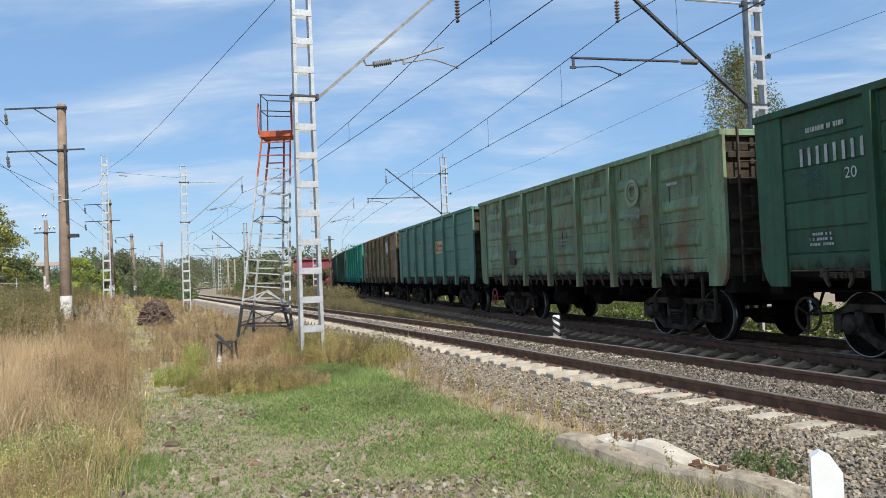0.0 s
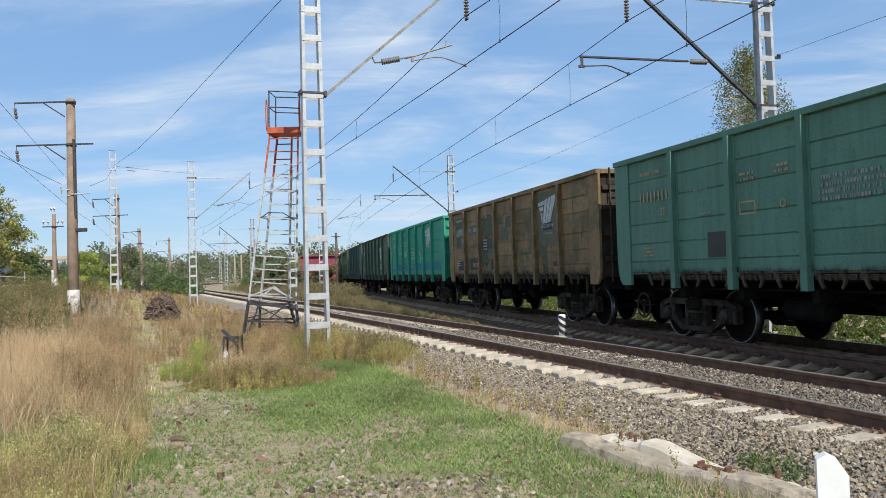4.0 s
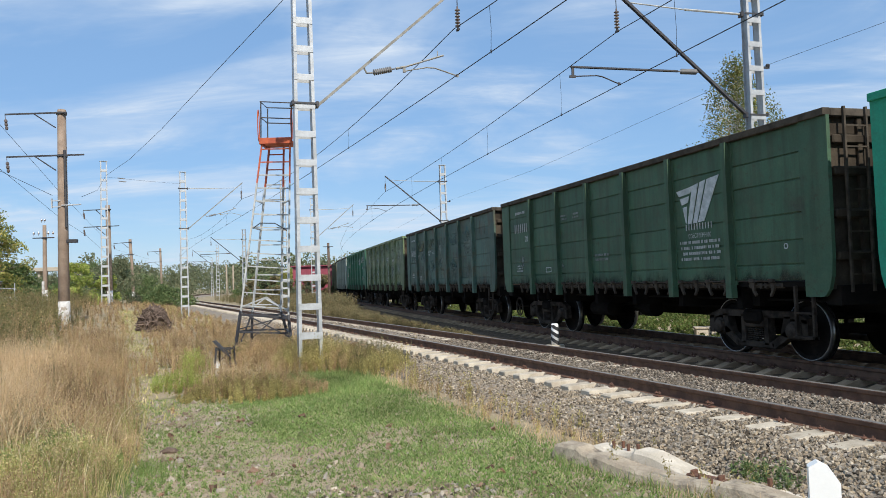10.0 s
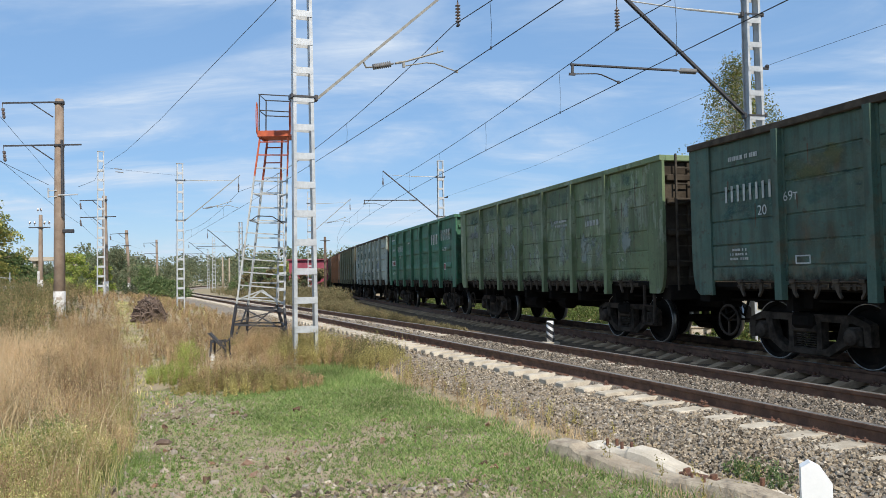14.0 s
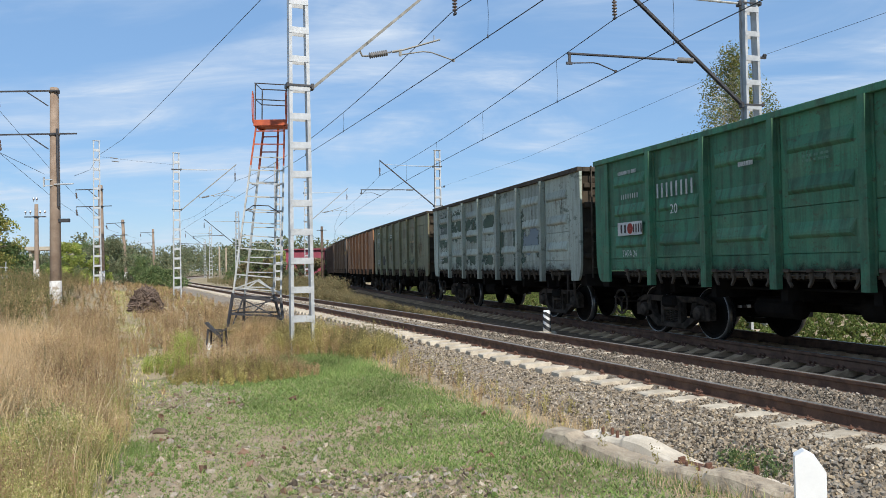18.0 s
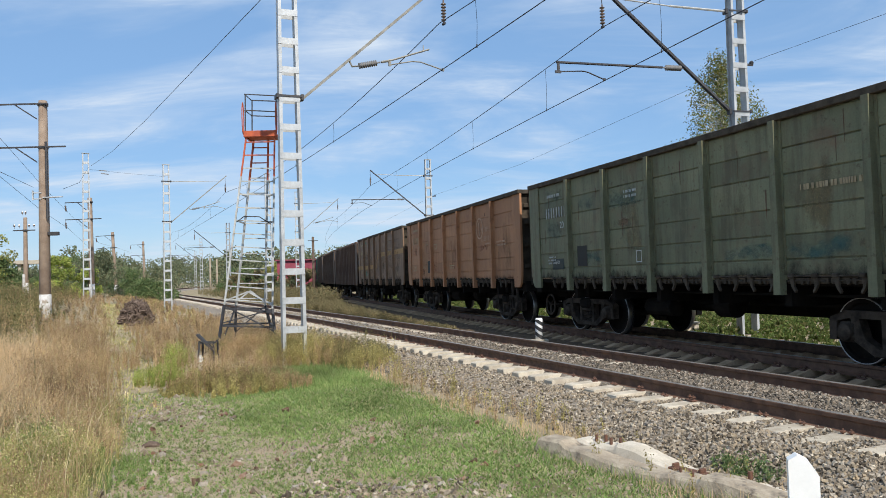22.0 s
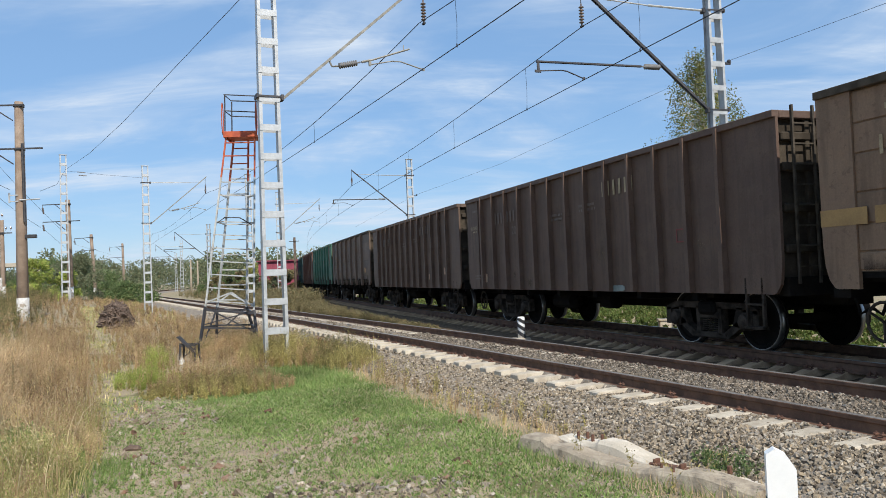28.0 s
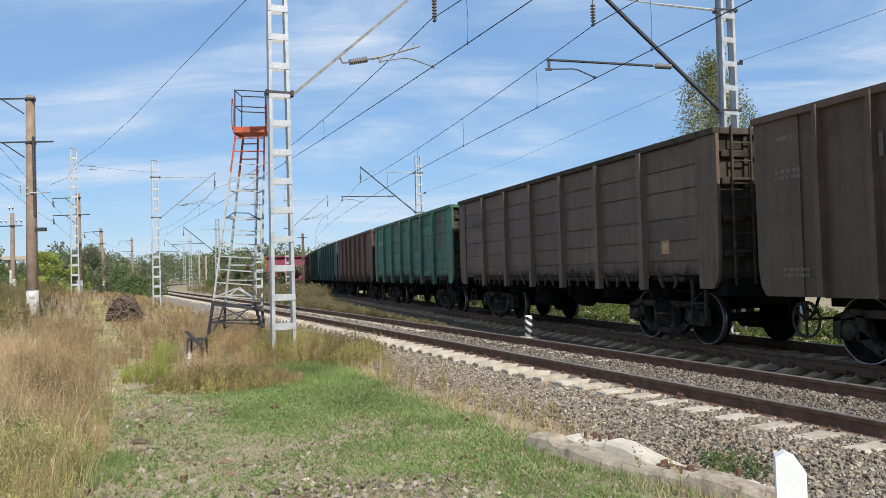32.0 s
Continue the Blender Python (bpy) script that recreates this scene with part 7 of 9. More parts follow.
def old_sleeper(label, side, x0, x1, material, prof, seed):
    """A cast-off concrete sleeper lying on the ground; prof gives heights along it."""
    a, b = Vector((1.18, 8.15, -0.46)), Vector((2.72, 5.95, -0.46))
    m = Matrix.Translation(a) @ (b - a).to_track_quat("X", "Z").to_matrix().to_4x4() @ Matrix.Translation((0, side, 0))
    ob = thing("cast_off_sleeper", label, "sleeper", m, "cast-off sleepers beside the ballast")
    rng = np.random.default_rng(seed)
    xs = np.linspace(x0, x1, 64)
    zs = np.interp(xs, [p for p, _ in prof], [q for _, q in prof])
    g, n = Geo(), len(xs)
    vs = []
    for x, z in zip(xs, zs):
        j = rng.normal(0, 0.0012, 6)
        vs += [(x, -0.155 + j[0], -0.06), (x, -0.12 + j[1], z - 0.03 + j[2]), (x, -0.095 + j[1], z + j[2]), (x, 0.095 + j[3], z + j[4]), (x, 0.12 + j[3], z - 0.03 + j[4]), (x, 0.155 + j[5], -0.06)]
    fs = [tuple(range(6)), tuple(6 * (n - 1) + i for i in (5, 4, 3, 2, 1, 0))]
    for i in range(n - 1):
        for j in range(5):
            k = 6 * i + j
            fs.append((k, k + 6, k + 7, k + 1))
    g.add(vs, fs)
    piece("beam", g.mesh("beam", material, False), ob)
    return ob


def old_sleepers():
    L = 2.68
    front = old_sleeper("cast-off tan concrete sleeper lying in the grass", 0.0, 0.0, L, M_CONCRETE, [(0, 0.13), (0.05, 0.20), (0.34, 0.205), (0.45, 0.150), (0.60, 0.160), (0.75, 0.145), (0.95, 0.115), (1.35, 0.095), (1.60, 0.10), (1.66, 0.12), (1.95, 0.12), (2.0, 0.165), (2.2, 0.175), (L, 0.12)], 5)
    back = old_sleeper("cast-off white concrete sleeper with rusty bolts beside the ballast", 0.265, 0.22, L + 0.25, M_SLAB, [(0.22, 0.10), (0.30, 0.175), (0.42, 0.185), (0.46, 0.165), (0.80, 0.165), (0.86, 0.215), (1.06, 0.205), (1.35, 0.13), (1.6, 0.08), (2.0, 0.07), (2.2, 0.10), (L, 0.10), (L + 0.25, 0.07)], 8)
    for x, y in ((1.70, 0.02), (1.86, -0.03)):
        piece("bolt", Geo().box(x - 0.010, x + 0.010, y - 0.012, y + 0.012, 0.08, 0.160, 0.004).mesh("bolt", M_RUST), front, None, "rusty bolt stub")
    for x, y in ((0.50, 0.0), (0.57, 0.06), (0.70, -0.01), (0.77, 0.05)):
        piece("bolt", Geo().box(x - 0.012, x + 0.012, y - 0.016, y + 0.016, 0.12, 0.235, 0.004).mesh("bolt", M_RUST), back, None, "rusty bolt stub")
    piece("seat_plate", Geo().box(1.46, 1.88, -0.12, -0.02, 0.07, 0.105, 0.008).box(1.50, 1.53, -0.11, -0.03, 0.10, 0.14, 0.006).box(1.78, 1.81, -0.11, -0.03, 0.10, 0.14, 0.006).mesh("seat_plate", M_RUST), back, None, "rusted seat plate")
    piece("bolt", Geo().box(2.20, 2.23, -0.02, 0.02, 0.08, 0.18, 0.004).mesh("bolt", M_RUST), back, None, "rusty bolt stub")


marker_post()
guide_post()
old_sleepers()


def red_shed():
    ob = thing("red_shed", "long low shed clad in crimson sheet behind the weeds", "shed", Matrix.Translation((-16.5, 92.0, 0.3)) @ Matrix.Rotation(0.05, 4, "Z"))
    piece("wall", Geo().box(-1.2, 4.6, 0, 6, -0.5, 3.35).mesh("wall", M_RED), ob)
    for x in np.arange(-1.1, 4.6, 0.45):
        piece("cladding_rib", Geo().box(x, x + 0.06, -0.035, 0.0, 0.2, 3.32).mesh("cladding_rib", M_RED), ob)
    piece("roof", Geo().prism([(-1.4, 3.35), (4.8, 3.35), (4.8, 3.48), (-1.4, 3.48)], -0.3, 6.3).mesh("roof", M_RED), ob, None, "flat crimson sheet roof")


red_shed()


# ---------------------------------------------------------------- plants
RNG = np.random.default_rng(21)
LEAF_DRY = leafy("dry_pale_grass", (0.55, 0.39, 0.225), (0.70, 0.53, 0.325), (0.46, 0.33, 0.165))
LEAF_STRAW = leafy("bleached_straw", (0.62, 0.50, 0.31), (0.74, 0.62, 0.42), (0.52, 0.40, 0.22))
LEAF_RUST = leafy("rust_brown_weed", (0.249, 0.147, 0.078), (0.499, 0.352, 0.204), (0.430, 0.347, 0.157), 0.6)
LEAF_OLIVE = leafy("olive_weed", (0.23, 0.20, 0.08), (0.44, 0.37, 0.14), (0.54, 0.46, 0.18), 0.55)
LEAF_GREEN = leafy("fresh_short_grass", (0.144, 0.223, 0.063), (0.233, 0.328, 0.100), (0.372, 0.389, 0.172), 0.25)
LEAF_FRESH = leafy("lush_green_grass", (0.15, 0.225, 0.065), (0.225, 0.305, 0.095), (0.34, 0.35, 0.16), 0.4)
LEAF_MEADOW = leafy("mixed_meadow_grass", (0.28, 0.30, 0.095), (0.52, 0.47, 0.185), (0.72, 0.59, 0.33), 0.45)
LEAF_DULL = leafy("dull_brown_green_weed", (0.16, 0.145, 0.075), (0.23, 0.20, 0.10), (0.30, 0.22, 0.12))
LEAF_RED = leafy("red_brown_weed", (0.30, 0.12, 0.075), (0.38, 0.19, 0.11), (0.34, 0.25, 0.12))
LEAF_SCRUB = leafy("sunlit_scrub_leaf", (0.075, 0.115, 0.030), (0.135, 0.175, 0.045), (0.19, 0.18, 0.07))
LEAF_VERGE = leafy("dark_olive_scrub", (0.135, 0.135, 0.058), (0.215, 0.195, 0.082), (0.31, 0.225, 0.11), 0.5)
LEAF_LITTER = leafy("brown_litter", (0.20, 0.125, 0.075), (0.30, 0.20, 0.125), (0.50, 0.38, 0.26))
LEAF_LIME = leafy("yellow_green_shrub", (0.24, 0.31, 0.065), (0.36, 0.42, 0.10), (0.47, 0.45, 0.15))
LEAF_TREE = leafy("autumn_tree_leaf", (0.20, 0.225, 0.060), (0.32, 0.33, 0.098), (0.48, 0.39, 0.13))
LEAF_DARK = leafy("dark_bush_leaf", (0.090, 0.140, 0.055), (0.150, 0.205, 0.080), (0.22, 0.24, 0.10))
# aerial haze is mixed into this paler leaf colour
LEAF_WOOD = leafy("hazed_wood_leaf", (0.135, 0.16, 0.090), (0.185, 0.205, 0.115), (0.25, 0.24, 0.135))
LEAF_BIRCH = leafy("birch_leaf", (0.120, 0.150, 0.050), (0.195, 0.220, 0.072), (0.33, 0.26, 0.075))


def near_offset(x, y):
    o, s = NEAR.offset(x, y)
    return o, s


def path_x(y):
    """The middle of the trodden path."""
    return -4.0 - 0.416 * (y - 10.75) + 0.10 * np.sin(y * 0.8) + 0.06 * np.sin(y * 2.3 + 1)


def verge_x(y):
    """The edge of the tall growth left of the path; it draws back from the open stony ground close by."""
    return np.where(y > 11.0, path_x(y) - 0.26, -4.22 + 0.30 * (11.0 - y))


def grain(x, y, f, seed=0.0):
    """A cheap smooth unevenness between 0 and 1."""
    return 0.5 + 0.25 * np.sin(x * f + 1.7 + seed) * np.cos(y * f * 1.13 + seed * 2) + 0.25 * np.sin((x + y) * f * 0.61 + 0.4 + seed) * np.cos((x - y) * f * 0.83 + seed)


def blades(name, label, x, y, h, w, material, lean=0.35, category="grass", z=None):
    """One tuft object of many thin bent blades."""
    n = len(x)
    a, b = RNG.uniform(0, 2 * np.pi, n), RNG.uniform(0, 2 * np.pi, n)
    l = RNG.uniform(0.05, lean, n) * h
    z0 = ground_z(x, y) - 0.02 if z is None else z
    wx, wy = np.cos(a) * w / 2, np.sin(a) * w / 2
    lx, ly = np.cos(b) * l, np.sin(b) * l
    v = np.zeros((n, 5, 3))
    v[:, 0] = np.c_[x - wx, y - wy, z0]
    v[:, 1] = np.c_[x + wx, y + wy, z0]
    v[:, 2] = np.c_[x + lx * 0.35 + wx * 0.75, y + ly * 0.35 + wy * 0.75, z0 + h * 0.58]
    v[:, 3] = np.c_[x + lx * 0.35 - wx * 0.75, y + ly * 0.35 - wy * 0.75, z0 + h * 0.58]
    v[:, 4] = np.c_[x + lx, y + ly, z0 + h]
    t = np.array([[0, 1, 2], [0, 2, 3], [3, 2, 4]])
    f = (np.arange(n)[:, None, None] * 5 + t[None]).reshape(-1, 3)
    tagged(new(name, tri_mesh(name, v.reshape(-1, 3), f, material)), label, category, kind="stuff")


def weeds(name, label, x, y, h, material, stems=4, leaves=12, size=0.03, spread=0.25, stem_w=0.006, category="weeds", low=0.15, z=None):
    """Bushy weeds: thin forked stems with small leaves or seed heads all along."""
    n = len(x)
    X, Y, H = np.repeat(x, stems), np.repeat(y, stems), np.repeat(h, stems) * RNG.uniform(0.65, 1.05, n * stems)
    Z0 = (ground_z(X, Y) - 0.03) if z is None else np.repeat(z, stems)
    m = n * stems
    a = RNG.uniform(0, 2 * np.pi, m)
    l = RNG.uniform(0.1, 1.0, m) * spread * H / 0.8
    dx, dy = np.cos(a) * l, np.sin(a) * l
    px, py = -np.sin(a) * stem_w / 2, np.cos(a) * stem_w / 2
    v = np.zeros((m, 5, 3))
    v[:, 0] = np.c_[X - px, Y - py, Z0]
    v[:, 1] = np.c_[X + px, Y + py, Z0]
    v[:, 2] = np.c_[X + dx * 0.45 + px, Y + dy * 0.45 + py, Z0 + H * 0.6]
    v[:, 3] = np.c_[X + dx * 0.45 - px, Y + dy * 0.45 - py, Z0 + H * 0.6]
    v[:, 4] = np.c_[X + dx, Y + dy, Z0 + H]
    t = np.array([[0, 1, 2], [0, 2, 3], [3, 2, 4]])
    f1 = (np.arange(m)[:, None, None] * 5 + t[None]).reshape(-1, 3)
    # leaves
    k = m * leaves
    u = low + (1 - low) * RNG.uniform(0, 1, k) ** 0.8
    I = np.repeat(np.arange(m), leaves)
    bend = np.where(u < 0.6, u / 0.6 * 0.45, 0.45 + (u - 0.6) / 0.4 * 0.55)
    r = RNG.normal(0, 1, (k, 2)) * (0.5 * size + 0.03 * H[I])[:, None]
    c = np.c_[X[I] + dx[I] * bend + r[:, 0], Y[I] + dy[I] * bend + r[:, 1], Z0[I] + H[I] * u + RNG.normal(0, 0.02, k)]
    s = size * RNG.uniform(0.5, 1.3, k)
    d1 = RNG.normal(0, 1, (k, 3)); d1[:, 2] = abs(d1[:, 2]) + 0.3
    d1 /= np.linalg.norm(d1, axis=1)[:, None]
    d2 = np.cross(d1, RNG.normal(0, 1, (k, 3)))
    d2 /= np.linalg.norm(d2, axis=1)[:, None] + 1e-9
    q = np.zeros((k, 4, 3))
    q[:, 0] = c - d1 * s[:, None]
    q[:, 1] = c + d2 * s[:, None] * 0.42
    q[:, 2] = c + d1 * s[:, None]
    q[:, 3] = c - d2 * s[:, None] * 0.42
    f2 = (np.arange(k)[:, None, None] * 4 + np.array([[0, 1, 2], [0, 2, 3]])[None]).reshape(-1, 3) + m * 5
    tagged(new(name, tri_mesh(name, np.vstack([v.reshape(-1, 3), q.reshape(-1, 3)]), np.vstack([f1, f2]), material)), label, category, kind="stuff")


def scatter(n, x0, x1, y0, y1, keep):
    x, y = RNG.uniform(x0, x1, n), RNG.uniform(y0, y1, n)
    k = keep(x, y)
    return x[k], y[k]


def toe(x, y):
    """Metres to the left of the foot of the ballast."""
    return -((x - 7.491) * math.cos(0.352) + y * math.sin(0.352)) - 2.55


def build_plants():
    U = lambda lo, hi, q: RNG.uniform(lo, hi, len(q))
    # the tall pale grass, left of a belt of brown weeds
    pale = lambda x, y: (x < -0.45 * y - 0.15 - U(0, 0.9, x)) & (x > -0.60 * y - 2.5) & (y > 6.4 + U(0, 1.2, x) + 1.6 * smooth01((x + 4.9) / 0.8)) & (y < 20.5 - U(0, 6.5, x) + 1.5 * grain(x, y, 0.7, 4))
    x, y = scatter(150000, -15.5, -3.6, 6.3, 22, lambda x, y: pale(x, y) & (grain(x, y, 1.1) > U(0.0, 0.6, x)))
    blades("tall_dry_grass", "tall pale dry grass beside the path", x, y, U(0.45, 1.05, x) * (0.45 + 0.8 * grain(x, y, 1.3, 2)), 0.0050, LEAF_DRY, 0.75)
    x, y = scatter(4200, -15.5, -3.6, 7.5, 22, lambda x, y: pale(x, y) & (grain(x, y, 1.6, 7) > U(0.2, 0.9, x)))
    weeds("feathery_weeds", "feathery tan seed heads over the dry grass", x, y, U(0.55, 1.1, x) * (0.5 + 0.7 * grain(x, y, 1.3, 2)), LEAF_DRY, 5, 26, 0.010, stem_w=0.003, low=0.45)
    x, y = np.array([-6.15, -6.6, -5.35, -7.4]), np.array([12.3, 11.6, 10.6, 13.8])
    weeds("dark_stalk", "single dark dead stalks above the dry grass", x, y, np.array([1.35, 1.15, 0.95, 1.25]), LEAF_DULL, 2, 26, 0.016, spread=0.08, stem_w=0.012)
    left = lambda x, y: x < verge_x(y) - 0.1 - U(-0.15, 0.5, x) * (0.4 + grain(x, y, 1.3, 3))
    # brown weeds between the pale grass and the path
    belt = lambda x, y: left(x, y) & (x > -0.46 * y - 0.45 - U(0, 0.7, x))
    x, y = scatter(5200, -15, -3.4, 8.6, 27, lambda x, y: belt(x, y) & (grain(x, y, 1.9, 6) > U(0.05, 0.7, x)))
    weeds("brown_weeds", "rust-brown dried weeds along the path", x, y, U(0.45, 1.0, x) * (0.5 + 0.85 * grain(x, y, 1.5, 9)), LEAF_RUST, 6, 26, 0.012, stem_w=0.004)
    x, y = scatter(700, -13, -3.4, 8.0, 22, lambda x, y: belt(x, y) & (grain(x, y, 1.5, 8) > U(0.45, 0.85, x)))
    weeds("olive_weeds", "olive green weeds among the brown ones", x, y, U(0.3, 0.7, x), LEAF_OLIVE, 6, 22, 0.012, stem_w=0.004)
    x, y = scatter(1500, -12, -3.2, 8.5, 20, lambda x, y: belt(x, y) & (grain(x, y, 1.9, 3) > U(0.1, 0.8, x)))
    blades("dry_grass", "pale grass stalks among the weeds", x, y, U(0.5, 1.05, x), 0.006, LEAF_DRY, 0.4)
    # close by: lower green and brown growth
    front = lambda x, y: (x < verge_x(y) - U(-0.15, 0.3, x)) & (x > -0.62 * y - 1.2) & ((y < 8.6 + U(0, 0.6, x)) | (x > -0.44 * y - 0.3))
    x, y = scatter(2600, -8, -2.4, 5.2, 10.6, lambda x, y: front(x, y) & (grain(x, y, 1.7, 2) > U(0.0, 0.8, x)))
    weeds("olive_weeds", "olive green leafy weeds at the verge", x, y, U(0.18, 0.5, x), LEAF_MEADOW, 6, 26, 0.010, stem_w=0.004)
    x, y = scatter(1400, -8, -2.4, 5.2, 10.6, lambda x, y: front(x, y) & (grain(x, y, 1.4, 5) > U(0.1, 0.8, x)))
    weeds("brown_weeds", "fine brown dried weeds at the verge", x, y, U(0.3, 0.75, x), LEAF_RUST, 6, 22, 0.010, stem_w=0.0035)
    x, y = scatter(46000, -8, -2.4, 5.2, 10.8, lambda x, y: front(x, y) & (grain(x, y, 1.1, 7) > U(0.1, 0.9, x)))
    blades("meadow_grass", "mixed green and straw grass at the verge", x, y, U(0.12, 0.42, x), 0.0055, LEAF_MEADOW, 0.7)
    def bush(name, label, n, cx, cy, rx, ry, h0, h1, material, size, stems, leaves):
        a, r = RNG.uniform(0, 2 * np.pi, n), np.sqrt(RNG.uniform(0, 1, n))
        px, py = cx + rx * r * np.cos(a), cy + ry * r * np.sin(a)
        weeds(name, label, px, py, (h0 + (h1 - h0) * (1 - r ** 2)) * RNG.uniform(0.7, 1.15, n), material, stems, leaves, size, stem_w=0.0035)
    bush("olive_bush", "bushy olive weeds at the edge of the path", 110, -3.95, 7.7, 0.6, 0.9, 0.2, 0.58, LEAF_MEADOW, 0.011, 8, 34)
    bush("brown_bush", "bushy brown dried weeds at the edge of the path", 80, -3.95, 8.3, 0.55, 1.0, 0.25, 0.70, LEAF_DRY, 0.009, 8, 24)
    bush("olive_bush", "bushy green weeds at the edge of the path", 60, -4.3, 7.2, 0.7, 0.7, 0.15, 0.42, LEAF_OLIVE, 0.011, 8, 26)
    bush("brown_bush", "dense rust-brown weeds along the path", 110, -5.2, 10.6, 0.7, 1.3, 0.4, 0.9, LEAF_RUST, 0.010, 8, 34)
    bush("brown_bush", "dense rust-brown weeds along the path", 120, -6.2, 13.2, 0.8, 1.5, 0.4, 0.95, LEAF_RUST, 0.011, 8, 30)
    bush("brown_bush", "dense rust-brown weeds along the path", 120, -7.3, 16.5, 1.0, 1.8, 0.4, 1.0, LEAF_RUST, 0.012, 8, 26)
    bush("short_bush", "fresh green leafy plants beside the bush", 70, -2.95, 7.5, 0.6, 0.8, 0.04, 0.14, LEAF_GREEN, 0.011, 6, 12)
    x, y = scatter(2600, -9, -3.0, 6.2, 12.5, lambda x, y: (x < verge_x(y) - 0.15) & (grain(x, y, 1.6, 4) > U(0.3, 0.8, x)))
    blades("straw_stalks", "long bleached straw stalks leaning over the weeds", x, y, U(0.4, 0.95, x), 0.008, LEAF_STRAW, 0.8)
    bush("green_bush", "fresh green leafy weeds under the dry stalks", 90, -4.15, 8.0, 0.75, 1.1, 0.15, 0.52, LEAF_GREEN, 0.014, 7, 26)
    bush("dark_bush", "dark withered weeds among the dry grass", 60, -4.9, 8.9, 0.6, 0.9, 0.3, 0.75, LEAF_DULL, 0.011, 8, 24)
    # far verge
    x, y = scatter(4200, -48, -5, 22, 62, lambda x, y: (x < path_x(y) - U(0.0, 0.7, x)) & (x > path_x(y) - U(1.5, 5.5, x)))
    weeds("brown_weeds", "rust-brown dried weeds on the far verge", x, y, U(0.35, 0.8, x), LEAF_RUST, 5, 14, 0.028, stem_w=0.009)
    x, y = scatter(9000, -48, -8, 19, 62, lambda x, y: (x < path_x(y) - U(1.6, 4.2, x)) & (x > path_x(y) - 4 - 0.36 * y) & (grain(x, y, 0.6, 2) > U(-0.1, 0.7, x)))
    weeds("olive_weeds", "olive weeds on the far verge", x, y, U(0.5, 1.45, x) * (0.5 + 0.9 * grain(x, y, 0.8, 5)), LEAF_VERGE, 5, 18, 0.038, stem_w=0.007)
    x, y = scatter(2600, -40, -10, 17, 44, lambda x, y: (x < path_x(y) - U(2.4, 4.6, x)) & (x > path_x(y) - 4 - 0.36 * y))
    weeds("brown_weeds", "rusty dried weeds in the dark scrub", x, y, U(0.7, 1.6, x) * (0.5 + 0.8 * grain(x, y, 0.6, 8)), LEAF_RUST, 5, 24, 0.022, stem_w=0.006)
    x, y = scatter(3000, -36, -9, 15, 40, lambda x, y: (x < path_x(y) - U(3.2, 5.5, x)) & (x > path_x(y) - 4 - 0.40 * y))
    weeds("dark_scrub", "dense dark olive scrub at the verge", x, y, U(0.8, 1.7, x) * (0.55 + 0.7 * grain(x, y, 0.5, 3)), LEAF_VERGE, 6, 20, 0.040, stem_w=0.007)
    # weeds between the path and the track
    clear = lambda x, y: (np.hypot(x + 12.0, y - 31.2) > 1.5) & (np.hypot(x + 5.05, (y - 17.8) / 1.8) > 0.5)
    mid = lambda x, y: (x > path_x(y) + U(0.32, 0.7, x)) & (toe(x, y) > U(-0.1, 0.5, x)) & (y > 13.2 + 4.2 * smooth01((x + 3.4) / 0.8) + RNG.normal(0, 0.35, len(x))) & clear(x, y)
    x, y = scatter(4600, -14, 0, 12.5, 30, lambda x, y: mid(x, y) & (grain(x, y, 1.5, 1) > U(-0.1, 0.75, x)))
    weeds("brown_weeds", "rust-brown weeds round the mast and the tower", x, y, U(0.30, 0.8, x) * (0.45 + 0.8 * grain(x, y, 1.3)), LEAF_RUST, 6, 22, 0.014, stem_w=0.005)
    x, y = scatter(520, -9, 0, 12.5, 24, lambda x, y: mid(x, y) & (grain(x, y, 1.6, 4) > U(0.45, 0.8, x)))
    weeds("olive_weeds", "yellow-green weeds among the brown ones", x, y, U(0.3, 0.7, x), LEAF_OLIVE, 6, 18, 0.014, stem_w=0.005)
    # a rounded mound of dull weeds in front of the tower, and the bushy growth at the foot of the mast
    def clump(name, label, n, cx, cy, rx, ry, h0, h1, material, size=0.013, stems=6, leaves=22):
        a, r = RNG.uniform(0, 2 * np.pi, n), np.sqrt(RNG.uniform(0, 1, n))
        px, py = cx + rx * r * np.cos(a), cy + ry * r * np.sin(a)
        weeds(name, label, px, py, (h0 + (h1 - h0) * (1 - r ** 2)) * RNG.uniform(0.7, 1.15, n), material, stems, leaves, size, stem_w=0.004)
    clump("olive_weeds", "dull olive mound of weeds beside the stony ground", 200, -3.45, 13.4, 1.15, 0.8, 0.1, 0.5, LEAF_OLIVE)
    clump("brown_weeds", "brown dried weeds over the olive mound", 150, -3.3, 13.7, 1.3, 0.8, 0.15, 0.6, LEAF_RUST)
    clump("lime_shrub", "fresh yellow-green shrub beside the path", 90, -4.95, 14.7, 0.6, 0.6, 0.22, 0.5, LEAF_LIME)
    clump("lime_shrub", "fresh yellow-green shrub beside the path", 60, -5.7, 17.6, 0.35, 0.5, 0.3, 0.7, LEAF_LIME)
    clump("yellow_weeds", "tall yellowing weeds at the foot of the mast", 230, -2.9, 17.6, 1.1, 0.9, 0.35, 0.9, LEAF_OLIVE, 0.015)
    clump("red_weeds", "low red-brown weeds beside the mast", 110, -2.3, 18.8, 0.7, 0.7, 0.25, 0.55, LEAF_RED, 0.014)
    clump("brown_weeds", "brown weeds at the foot of the mast", 120, -2.4, 17.3, 1.3, 0.8, 0.25, 0.6, LEAF_RUST)
